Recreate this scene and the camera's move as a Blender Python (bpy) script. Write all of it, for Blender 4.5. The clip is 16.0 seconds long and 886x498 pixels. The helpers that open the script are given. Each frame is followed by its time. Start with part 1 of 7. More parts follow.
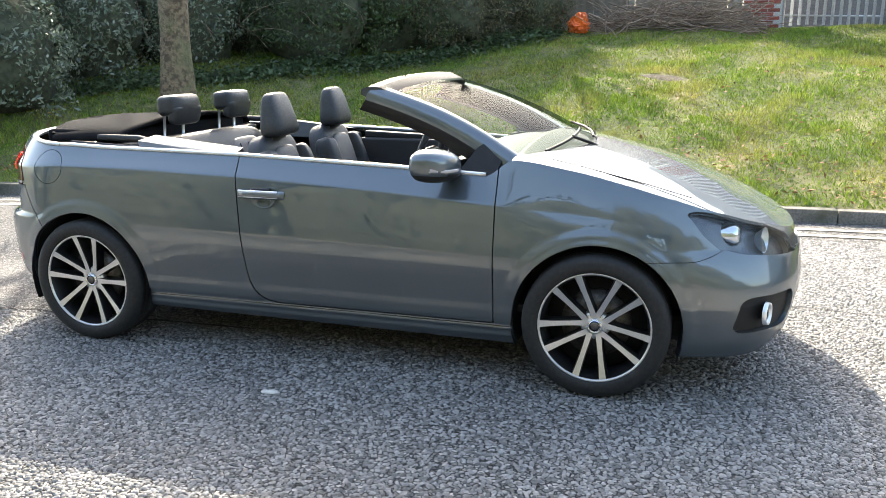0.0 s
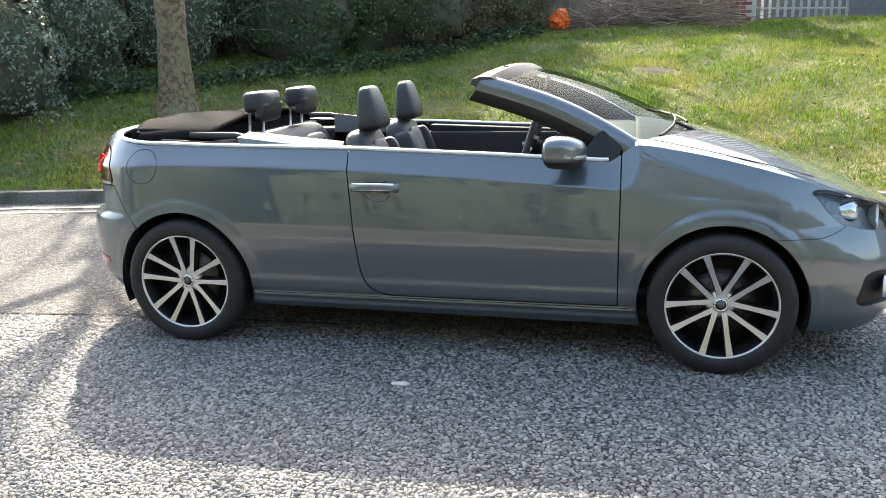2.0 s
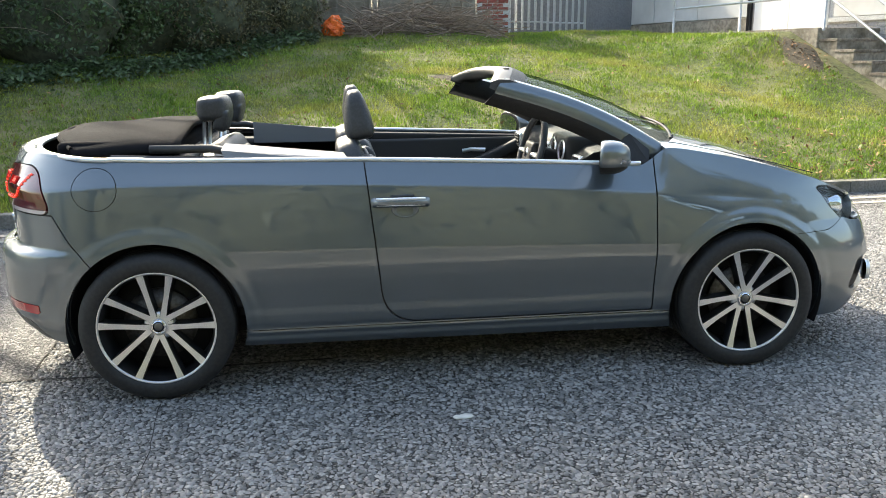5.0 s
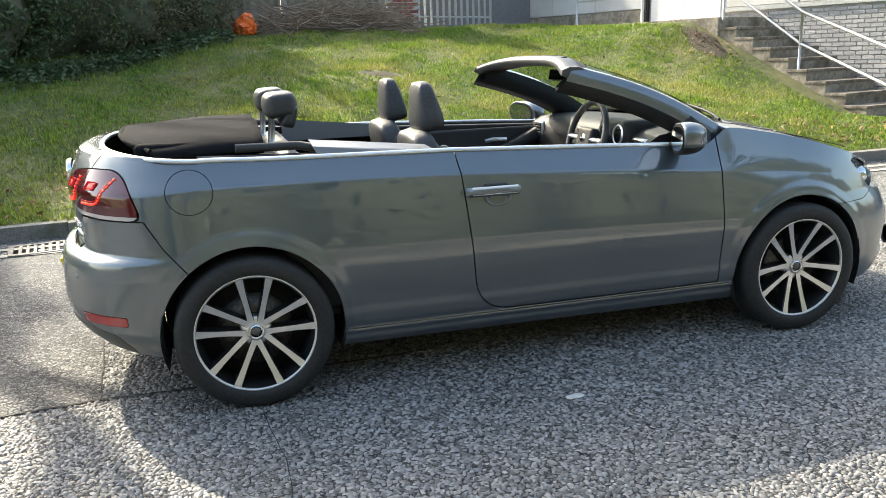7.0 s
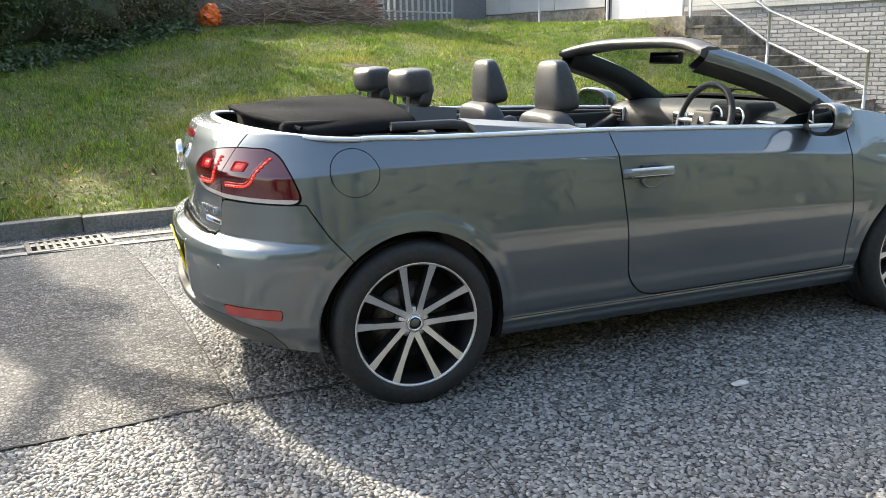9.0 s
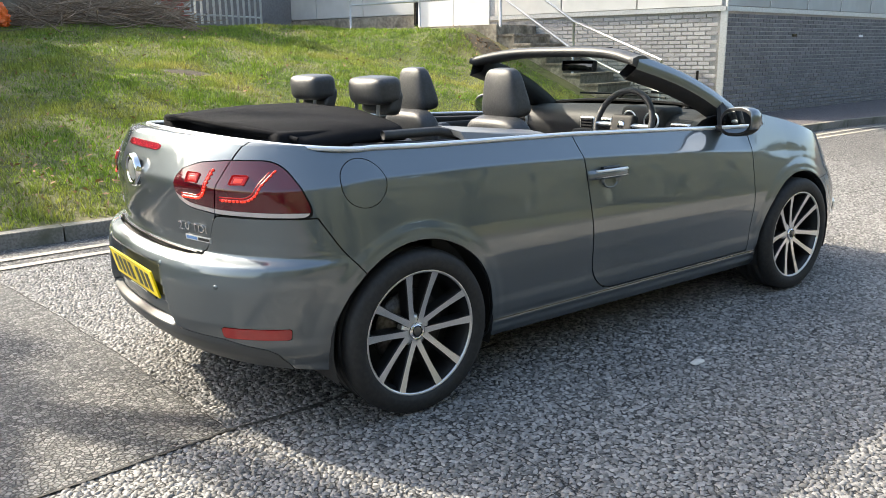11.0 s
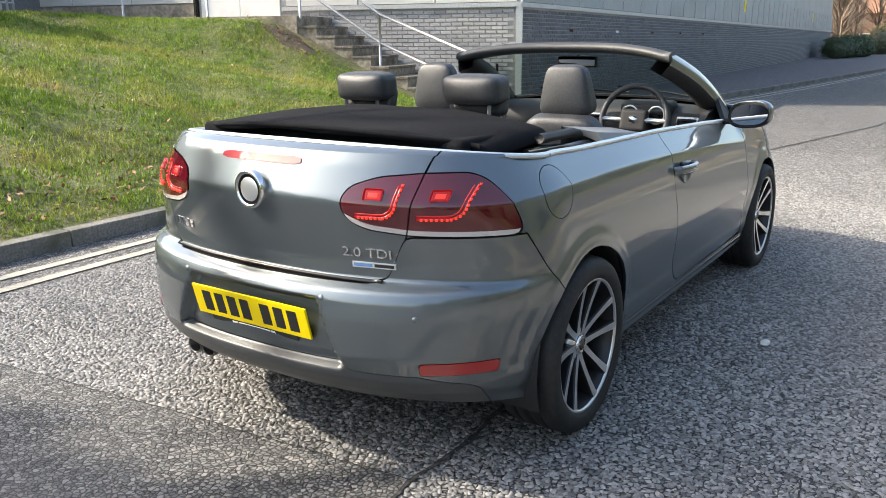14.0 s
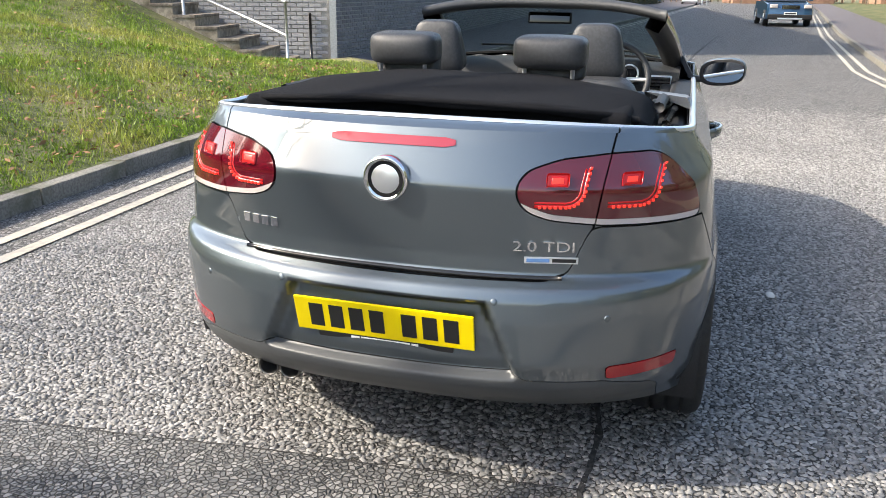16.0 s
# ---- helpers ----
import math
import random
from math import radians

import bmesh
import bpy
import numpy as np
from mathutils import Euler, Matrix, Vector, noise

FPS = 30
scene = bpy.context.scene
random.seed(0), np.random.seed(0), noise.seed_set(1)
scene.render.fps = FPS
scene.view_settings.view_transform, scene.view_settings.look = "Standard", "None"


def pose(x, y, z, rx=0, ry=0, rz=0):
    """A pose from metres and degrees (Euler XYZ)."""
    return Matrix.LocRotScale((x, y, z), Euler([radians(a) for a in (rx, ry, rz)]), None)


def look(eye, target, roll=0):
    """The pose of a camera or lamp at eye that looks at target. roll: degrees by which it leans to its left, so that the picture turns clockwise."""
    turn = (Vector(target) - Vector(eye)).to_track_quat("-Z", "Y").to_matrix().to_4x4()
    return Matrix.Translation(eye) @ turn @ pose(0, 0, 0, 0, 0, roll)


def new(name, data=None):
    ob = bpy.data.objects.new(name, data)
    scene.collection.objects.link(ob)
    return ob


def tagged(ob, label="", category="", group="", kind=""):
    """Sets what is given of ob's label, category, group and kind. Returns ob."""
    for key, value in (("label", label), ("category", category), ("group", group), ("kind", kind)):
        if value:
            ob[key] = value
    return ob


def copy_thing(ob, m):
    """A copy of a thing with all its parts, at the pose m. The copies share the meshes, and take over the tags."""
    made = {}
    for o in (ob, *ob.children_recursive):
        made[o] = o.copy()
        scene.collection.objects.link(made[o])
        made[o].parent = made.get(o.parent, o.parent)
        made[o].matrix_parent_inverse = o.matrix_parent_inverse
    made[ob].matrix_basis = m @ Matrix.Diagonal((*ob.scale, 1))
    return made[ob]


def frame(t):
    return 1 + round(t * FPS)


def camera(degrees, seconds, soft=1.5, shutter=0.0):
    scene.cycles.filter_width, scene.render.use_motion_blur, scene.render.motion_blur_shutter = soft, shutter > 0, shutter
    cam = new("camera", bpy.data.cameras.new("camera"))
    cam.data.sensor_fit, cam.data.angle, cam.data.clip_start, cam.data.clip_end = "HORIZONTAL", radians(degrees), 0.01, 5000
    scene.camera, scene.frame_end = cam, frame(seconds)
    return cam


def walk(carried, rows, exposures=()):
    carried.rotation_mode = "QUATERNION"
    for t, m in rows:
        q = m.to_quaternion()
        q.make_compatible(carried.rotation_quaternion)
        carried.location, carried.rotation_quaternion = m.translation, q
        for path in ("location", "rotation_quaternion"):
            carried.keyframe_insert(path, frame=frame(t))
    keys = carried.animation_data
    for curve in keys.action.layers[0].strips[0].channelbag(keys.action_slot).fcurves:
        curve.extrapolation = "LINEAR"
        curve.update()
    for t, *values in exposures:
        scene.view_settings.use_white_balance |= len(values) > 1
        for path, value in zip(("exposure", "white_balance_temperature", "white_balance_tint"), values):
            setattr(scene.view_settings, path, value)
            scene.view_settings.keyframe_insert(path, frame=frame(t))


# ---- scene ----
cam = camera(57.8, 16.0, soft=0.55)
METRES, EYE, TILT, LEAN, TURN = 8.04, 1.5, 0.0, 0.0, 17.6
PATH = [
    (0, (1.624, -4.132, 1.447), (1.054, -2.274, 0.973), -0.2),
    (0.5, (1.522, -4.3, 1.471), (0.962, -2.438, 1.0), -0.8),
    (1, (1.36, -4.413, 1.463), (0.836, -2.54, 0.997), -0.8),
    (1.5, (1.14, -4.465, 1.443), (0.663, -2.58, 0.977), -1.1),
    (2, (0.884, -4.371, 1.409), (0.436, -2.48, 0.935), -1.3),
    (2.5, (0.621, -4.303, 1.405), (0.258, -2.397, 0.92), -0.7),
    (3, (0.357, -4.28, 1.405), (0.158, -2.355, 0.901), 0.0),
    (3.5, (0.161, -4.181, 1.378), (0.059, -2.252, 0.861), 0.2),
    (3.7, (0.084, -4.147, 1.379), (0.012, -2.218, 0.856), 0.3),
    (5.8, (-0.882, -4.13, 1.397), (-0.458, -2.225, 0.96), -1.1),
    (6, (-0.961, -4.113, 1.392), (-0.512, -2.215, 0.949), -1.1),
    (6.5, (-1.166, -4.103, 1.381), (-0.68, -2.218, 0.924), -1.4),
    (7, (-1.402, -3.989, 1.381), (-0.866, -2.122, 0.905), -1.8),
    (7.5, (-1.635, -3.926, 1.385), (-1.038, -2.079, 0.904), -1.8),
    (8, (-1.864, -3.932, 1.365), (-1.218, -2.101, 0.884), -1.4),
    (8.5, (-2.067, -3.773, 1.321), (-1.378, -1.959, 0.84), -1.1),
    (9, (-2.239, -3.532, 1.303), (-1.522, -1.728, 0.823), -1.1),
    (9.5, (-2.288, -3.335, 1.298), (-1.511, -1.557, 0.811), -1.0),
    (9.7, (-2.344, -3.269, 1.302), (-1.478, -1.534, 0.811), -0.3),
    (11.8, (-3.232, -3.158, 1.335), (-2.012, -1.643, 0.869), -1.4),
    (12, (-3.285, -3.143, 1.337), (-2.058, -1.633, 0.873), -1.3),
    (12.5, (-3.426, -2.912, 1.333), (-2.171, -1.426, 0.869), -1.0),
    (13, (-3.535, -2.606, 1.34), (-2.197, -1.196, 0.87), -1.4),
    (13.5, (-3.619, -2.27, 1.336), (-2.148, -1.003, 0.852), -0.1),
    (14, (-3.779, -1.925, 1.355), (-2.171, -0.846, 0.855), -0.3),
    (14.5, (-3.839, -1.62, 1.332), (-2.125, -0.729, 0.814), 0.6),
    (15, (-3.933, -1.296, 1.354), (-2.174, -0.517, 0.807), 1.1),
    (15.5, (-4.001, -1.021, 1.376), (-2.201, -0.375, 0.791), 0.9),
    (16, (-3.969, -0.742, 1.382), (-2.145, -0.199, 0.766), 0.7),
]
walk(cam, [(t, look(eye, target, roll)) for t, eye, target, roll in PATH], exposures=[(0, 2.32, 7150, 7), (6, 2.06, 7300, 4), (9.5, 1.96, 7200, 6), (12.5, 1.78, 7100, 7), (16, 1.64, 6850, 9)])

# ---- world, sun, exposure ----
SUN_AZ = math.atan2(1.25, -0.58)          # where the sun stands, from behind the car and beyond the bank
SUN_EL = radians(36)
world = bpy.data.worlds.new("sky")
scene.world = world
world.use_nodes = True
wn = world.node_tree.nodes
sky = wn.new("ShaderNodeTexSky")
sky.sky_type, sky.sun_disc = "NISHITA", False
sky.sun_elevation, sky.sun_rotation = SUN_EL, math.pi / 2 - SUN_AZ
sky.air_density, sky.dust_density, sky.ozone_density = 1.0, 3.0, 1.0
world.node_tree.links.new(sky.outputs[0], wn["Background"].inputs[0])
wn["Background"].inputs[1].default_value = 0.15
sun = new("sun", bpy.data.lights.new("sun", "SUN"))
sun.data.energy, sun.data.angle, sun.data.color = 2.7, radians(0.8), (1.0, 0.94, 0.85)
sun.matrix_basis = look((0, 0, 30), (-math.cos(SUN_AZ) * math.cos(SUN_EL) * 10, -math.sin(SUN_AZ) * math.cos(SUN_EL) * 10, 30 - math.sin(SUN_EL) * 10))


# ---- materials ----
def material(name, base, rough=0.6, metal=0.0, spots=None, scale=40.0, bump=0.0, bump_scale=120.0, coat=0.0, per_piece=0.0,
             stain=None, stain_scale=2.0, spec=0.5, emit=None, power=0.0):
    """A procedural surface: base colour, a second colour in fine grain, a third in broad stains, relief."""
    m = bpy.data.materials.new(name)
    m.use_nodes = True
    nt, n = m.node_tree, m.node_tree.nodes
    b = n["Principled BSDF"]
    b.inputs["Roughness"].default_value, b.inputs["Metallic"].default_value = rough, metal
    b.inputs["Coat Weight"].default_value, b.inputs["Coat Roughness"].default_value = coat, 0.02
    b.inputs["Specular IOR Level"].default_value = spec
    pos = n.new("ShaderNodeNewGeometry").outputs["Position"] if per_piece < 0 else n.new("ShaderNodeTexCoord").outputs["Object"]
    out = None
    rgb = n.new("ShaderNodeRGB")
    rgb.outputs[0].default_value = (*base, 1)
    out = rgb.outputs[0]

    def noise_fac(s, lo, hi, detail=4):
        t = n.new("ShaderNodeTexNoise")
        t.inputs["Scale"].default_value, t.inputs["Detail"].default_value = s, detail
        nt.links.new(pos, t.inputs["Vector"])
        r = n.new("ShaderNodeMapRange")
        r.inputs[1].default_value, r.inputs[2].default_value = lo, hi
        nt.links.new(t.outputs["Fac"], r.inputs[0])
        return r.outputs[0]

    def mix(fac, a, colour):
        x = n.new("ShaderNodeMix")
        x.data_type = "RGBA"
        nt.links.new(fac, x.inputs[0])
        nt.links.new(a, x.inputs[6])
        x.inputs[7].default_value = (*colour, 1)
        return x.outputs[2]
    if spots:
        out = mix(noise_fac(scale, 0.42, 0.62), out, spots)
    if stain:
        out = mix(noise_fac(stain_scale, 0.45, 0.72, 6), out, stain)
    if per_piece:
        info = n.new("ShaderNodeObjectInfo")
        geo = n.new("ShaderNodeNewGeometry")
        add = n.new("ShaderNodeMath")
        add.operation = "ADD"
        nt.links.new(info.outputs["Random"], add.inputs[0])
        nt.links.new(geo.outputs["Random Per Island"], add.inputs[1])
        fr = n.new("ShaderNodeMath")
        fr.operation = "FRACT"
        nt.links.new(add.outputs[0], fr.inputs[0])
        r = n.new("ShaderNodeMapRange")
        r.inputs[3].default_value, r.inputs[4].default_value = 1 - abs(per_piece), 1 + abs(per_piece)
        nt.links.new(fr.outputs[0], r.inputs[0])
        h = n.new("ShaderNodeHueSaturation")
        nt.links.new(r.outputs[0], h.inputs["Value"])
        nt.links.new(out, h.inputs["Color"])
        out = h.outputs[0]
    nt.links.new(out, b.inputs["Base Color"])
    if bump:
        t = n.new("ShaderNodeTexNoise")
        t.inputs["Scale"].default_value, t.inputs["Detail"].default_value = bump_scale, 5
        nt.links.new(pos, t.inputs["Vector"])
        bp = n.new("ShaderNodeBump")
        bp.inputs["Strength"].default_value, bp.inputs["Distance"].default_value = 1.0, bump
        nt.links.new(t.outputs["Fac"], bp.inputs["Height"])
        nt.links.new(bp.outputs[0], b.inputs["Normal"])
    if emit:
        b.inputs["Emission Color"].default_value, b.inputs["Emission Strength"].default_value = (*emit, 1), power
    return m


def glass(name, colour, rough=0.0, gloss=0.25):
    """Thin glass: mostly see-through, with a mirror's gloss."""
    m = bpy.data.materials.new(name)
    m.use_nodes = True
    nt, n = m.node_tree, m.node_tree.nodes
    n.remove(n["Principled BSDF"])
    tr, gl, lw, mx = n.new("ShaderNodeBsdfTransparent"), n.new("ShaderNodeBsdfGlossy"), n.new("ShaderNodeLayerWeight"), n.new("ShaderNodeMixShader")
    tr.inputs[0].default_value = (*colour, 1)
    gl.inputs["Roughness"].default_value = rough
    lw.inputs[0].default_value = 0.5
    pw, ad = n.new("ShaderNodeMath"), n.new("ShaderNodeMath")
    pw.operation, ad.operation = "POWER", "MULTIPLY_ADD"
    pw.inputs[1].default_value = 4.0
    ad.inputs[1].default_value, ad.inputs[2].default_value = gloss, 0.04
    nt.links.new(lw.outputs["Facing"], pw.inputs[0])
    nt.links.new(pw.outputs[0], ad.inputs[0])
    nt.links.new(ad.outputs[0], mx.inputs[0])
    nt.links.new(tr.outputs[0], mx.inputs[1])
    nt.links.new(gl.outputs[0], mx.inputs[2])
    nt.links.new(mx.outputs[0], n["Material Output"].inputs[0])
    return m


PAINT = material("grey_metallic_paint", (0.104, 0.127, 0.144), 0.48, 0.92, spots=(0.118, 0.144, 0.163), scale=900, coat=1.0)
PAINT.node_tree.nodes["Principled BSDF"].inputs["Coat IOR"].default_value = 1.85
BLACK = material("black_plastic", (0.018, 0.018, 0.019), 0.55, spots=(0.026, 0.026, 0.027), scale=300, bump=0.0004, bump_scale=600, spec=0.25)
GLOSSBLACK = material("gloss_black", (0.012, 0.012, 0.013), 0.12)
GREYPLASTIC = material("grey_plastic", (0.055, 0.058, 0.06), 0.42, spots=(0.066, 0.07, 0.072), scale=400)
RUBBER = material("tyre_rubber", (0.012, 0.012, 0.0125), 0.7, spots=(0.02, 0.0195, 0.019), scale=60, bump=0.0006, bump_scale=300)
ALLOY = material("machined_alloy", (0.72, 0.72, 0.71), 0.3, 0.85, spots=(0.6, 0.6, 0.6), scale=500)
DARKALLOY = material("dark_alloy", (0.02, 0.02, 0.021), 0.35, 0.3)
STEEL = material("brake_steel", (0.12, 0.115, 0.11), 0.45, 0.8, spots=(0.07, 0.06, 0.055), scale=60)
CHROME = material("chrome", (0.82, 0.82, 0.83), 0.08, 1.0)
SATIN = material("satin_aluminium", (0.80, 0.82, 0.84), 0.3, 0.85)
LEATHER = material("black_leather", (0.028, 0.030, 0.033), 0.42, spots=(0.039, 0.041, 0.045), scale=90, bump=0.0012, bump_scale=420)
LEATHERGREY = material("grey_leather", (0.11, 0.105, 0.1), 0.5, spots=(0.14, 0.13, 0.125), scale=90, bump=0.001, bump_scale=420)
TRIM = material("dark_trim", (0.02, 0.021, 0.023), 0.6, spots=(0.028, 0.028, 0.03), scale=200, bump=0.0006, bump_scale=500)
GREYTRIM = material("mid_grey_trim", (0.16, 0.17, 0.18), 0.5, spots=(0.18, 0.19, 0.2), scale=300)
FABRIC = material("black_canvas", (0.007, 0.0075, 0.009), 0.95, spots=(0.013, 0.0135, 0.016), scale=500, bump=0.001, bump_scale=900, spec=0.1)
LENS = material("red_lens", (0.12, 0.004, 0.008), 0.08, coat=1.0)
LENSDARK = material("dark_red_lens", (0.085, 0.003, 0.009), 0.08, coat=1.0)
LED = material("red_led", (0.6, 0.02, 0.02), 0.3, emit=(1.0, 0.06, 0.025), power=0.26)
LEDDIM = material("red_led_body", (0.40, 0.010, 0.012), 0.25, emit=(1.0, 0.016, 0.010), power=0.045)
CLEARSTRIP = material("clear_lens_strip", (0.5, 0.45, 0.43), 0.12, coat=1.0)
REFLECTOR = material("red_reflector", (0.33, 0.010, 0.012), 0.15, coat=1.0)
BRIGHTRED = material("brake_light_strip", (0.30, 0.016, 0.03), 0.15, coat=1.0)
PLATE = material("yellow_plate", (0.86, 0.66, 0.0), 0.35)
PLATEBLACK = material("plate_black", (0.015, 0.015, 0.015), 0.4)
WHITE = material("white_paint", (0.8, 0.8, 0.78), 0.4)
BLUEPLASTIC = material("blue_strip", (0.12, 0.25, 0.5), 0.35)
# dark colour holds down the bright sky the inner mirror would reflect
MIRRORDIM = material("dimmed_mirror_glass", (0.05, 0.052, 0.055), 0.06, 1.0)
HEADERGREY = material("header_grey", (0.035, 0.037, 0.04), 0.5, spots=(0.045, 0.047, 0.05), scale=300)
MIRROR = material("mirror_glass", (0.85, 0.87, 0.88), 0.02, 1.0)
WINDOW = glass("windscreen_glass", (0.50, 0.57, 0.545), gloss=0.08)
LAMPINSIDE = material("lamp_housing", (0.10, 0.105, 0.115), 0.25, 0.7, spots=(0.14, 0.145, 0.155), scale=30)
DULLSTEEL = material("dull_steel", (0.16, 0.155, 0.15), 0.4, 0.9)
LAMPGLASS = glass("headlamp_glass", (0.9, 0.93, 0.95))


# ---- mesh helpers ----
def finish(ob, material_, parent=None, label=""):
    if material_ is not None:
        ob.data.materials.append(material_)
    if parent is not None:
        ob.parent = parent
    if label:
        ob["label"] = label
    return ob


def part(name, bm, material_, parent=None, label="", smooth=True):
    """A bmesh as one mesh object under a thing or a part."""
    me = bpy.data.meshes.new(name)
    for f in bm.faces:
        f.smooth = smooth
    bm.to_mesh(me)
    bm.free()
    return finish(new(name, me), material_, parent, label)


def raw(name, verts, faces, material_, parent=None, label="", smooth=False, normals=None):
    me = bpy.data.meshes.new(name)
    me.from_pydata([tuple(v) for v in verts], [], [tuple(f) for f in faces])
    me.polygons.foreach_set("use_smooth", [smooth] * len(me.polygons))
    if normals is not None:
        me.normals_split_custom_set_from_vertices([tuple(v) for v in normals])
    me.update()
    return finish(new(name, me), material_, parent, label)


def box_bm(lo, hi, bevel=0.0, seg=2, bm=None, m=None):
    bm = bm or bmesh.new()
    lo, hi = Vector(lo), Vector(hi)
    mat = Matrix.LocRotScale((lo + hi) / 2, None, hi - lo)
    r = bmesh.ops.create_cube(bm, size=1.0, matrix=(m @ mat) if m is not None else mat)
    if bevel > 0:
        edges = list({e for v in r["verts"] for e in v.link_edges})
        bmesh.ops.bevel(bm, geom=edges, offset=bevel, segments=seg, profile=0.7, affect="EDGES")
    return bm


def tube_data(points, radius, sides=8, closed=False, flat=None):
    """Verts and faces of a tube along points; radius a number or one for each point; flat: (a, b) half sizes of an oval section."""
    pts = [Vector(p) for p in points]
    n = len(pts)
    rad = [radius] * n if isinstance(radius, (int, float)) else radius
    verts, faces = [], []
    up = Vector((0, 0, 1))
    for i, p in enumerate(pts):
        a = pts[i - 1] if (i or closed) else pts[0]
        b = pts[(i + 1) % n] if (i < n - 1 or closed) else pts[-1]
        d = (b - a).normalized()
        s = d.cross(up)
        if s.length < 1e-3:
            s = d.cross(Vector((1, 0, 0)))
        s.normalize()
        u = s.cross(d)
        for k in range(sides):
            w = 2 * math.pi * k / sides
            if flat:
                verts.append(p + s * (math.cos(w) * flat[0]) + u * (math.sin(w) * flat[1]))
            else:
                verts.append(p + (s * math.cos(w) + u * math.sin(w)) * rad[i])
    for i in range(n if closed else n - 1):
        j = (i + 1) % n
        for k in range(sides):
            l = (k + 1) % sides
            faces.append((i * sides + k, i * sides + l, j * sides + l, j * sides + k))
    if not closed:
        faces.append(tuple(range(sides)))
        faces.append(tuple((n - 1) * sides + k for k in reversed(range(sides))))
    return verts, faces


def tube(name, points, radius, material_, parent=None, label="", sides=8, closed=False, flat=None):
    v, f = tube_data(points, radius, sides, closed, flat)
    return raw(name, v, f, material_, parent, label, smooth=True)


def lathe(name, profile, material_, parent=None, label="", n=48, axis_m=None):
    """Turns (radius, height) pairs round the z axis, then places by axis_m."""
    verts, faces = [], []
    k = len(profile)
    for i in range(n):
        a = 2 * math.pi * i / n
        for r, h in profile:
            v = Vector((r * math.cos(a), r * math.sin(a), h))
            verts.append(axis_m @ v if axis_m is not None else v)
    for i in range(n):
        j = (i + 1) % n
        for q in range(k - 1):
            faces.append((i * k + q, j * k + q, j * k + q + 1, i * k + q + 1))
    return raw(name, verts, faces, material_, parent, label, smooth=True)


def smoothed(knots, width=0.0):
    """A function through (x, value) pairs, rounded over that width."""
    xs, ys = zip(*knots)
    g = np.linspace(xs[0] - 0.3, xs[-1] + 0.3, 1600)
    v = np.interp(g, xs, ys)
    if width > 0:
        k = max(1, int(width / (g[1] - g[0])))
        w = np.hanning(2 * k + 3)[1:-1]
        v = np.convolve(np.pad(v, k, mode="edge"), w / w.sum(), mode="valid")
    return lambda q: np.interp(q, g, v)


def smin(a, b, k):
    h = np.clip(0.5 + 0.5 * (b - a) / k, 0, 1)
    return b * (1 - h) + a * h - k * h * (1 - h)


def clip(mesh, f):
    """The part of a triangle mesh (verts, normals, tris) where f > 0; f has a value for each vertex."""
    V, N, T = mesh
    s = f > 0
    c = s[T].sum(1)
    keep = T[c == 3].tolist()
    V2, N2 = [], []
    base, cut = len(V), {}

    def at(a, b):
        key = (a, b) if a < b else (b, a)
        if key not in cut:
            t = f[a] / (f[a] - f[b])
            cut[key] = base + len(V2)
            V2.append(V[a] + (V[b] - V[a]) * t)
            nn = N[a] + (N[b] - N[a]) * t
            N2.append(nn / np.linalg.norm(nn))
        return cut[key]
    for tri in T[(c > 0) & (c < 3)]:
        i = 0
        ins = [bool(s[q]) for q in tri]
        if sum(ins) == 1:
            i = ins.index(True)
            a, b, d = tri[i], tri[(i + 1) % 3], tri[(i + 2) % 3]
            keep.append((a, at(a, b), at(a, d)))
        else:
            i = ins.index(False)
            a, b, d = tri[i], tri[(i + 1) % 3], tri[(i + 2) % 3]
            p, q = at(a, b), at(a, d)
            keep.append((p, b, d))
            keep.append((p, d, q))
    if V2:
        V, N = np.vstack([V, V2]), np.vstack([N, N2])
    T = np.array(keep, int).reshape(-1, 3)
    used = np.unique(T)
    back = np.full(len(V), -1)
    back[used] = np.arange(len(used))
    return V[used], N[used], back[T]


def panel(name, mesh, material_, parent, label="", out=0.0, depth=0.012):
    """A clipped patch as a mesh with its edges turned in by depth."""
    V, N, T = mesh
    if len(T) == 0:
        return None
    V = V + N * out
    e = np.vstack([T[:, [0, 1]], T[:, [1, 2]], T[:, [2, 0]]])
    keys = {}
    for a, b in e:
        keys[(a, b)] = keys.get((a, b), 0) + 1
    rim = [(a, b) for (a, b) in keys if (b, a) not in keys]
    verts, norms, faces = [V], [N], [tuple(t) for t in T]
    k, extra, en = len(V), [], []
    for a, b in rim:
        d = V[b] - V[a]
        side = np.cross(d, (N[a] + N[b]) / 2)
        ln = np.linalg.norm(side)
        if ln < 1e-9:
            continue
        side = side / ln
        extra += [V[a], V[b], V[b] - N[b] * depth, V[a] - N[a] * depth]
        en += [side] * 4
        faces.append((k, k + 3, k + 2, k + 1))
        k += 4
    if extra:
        verts.append(np.array(extra))
        norms.append(np.array(en))
    return raw(name, np.vstack(verts), faces, material_, parent, label, smooth=True, normals=np.vstack(norms))


def mirrored(mesh):
    V, N, T = mesh
    return V * (1, -1, 1), N * (1, -1, 1), T[:, ::-1]


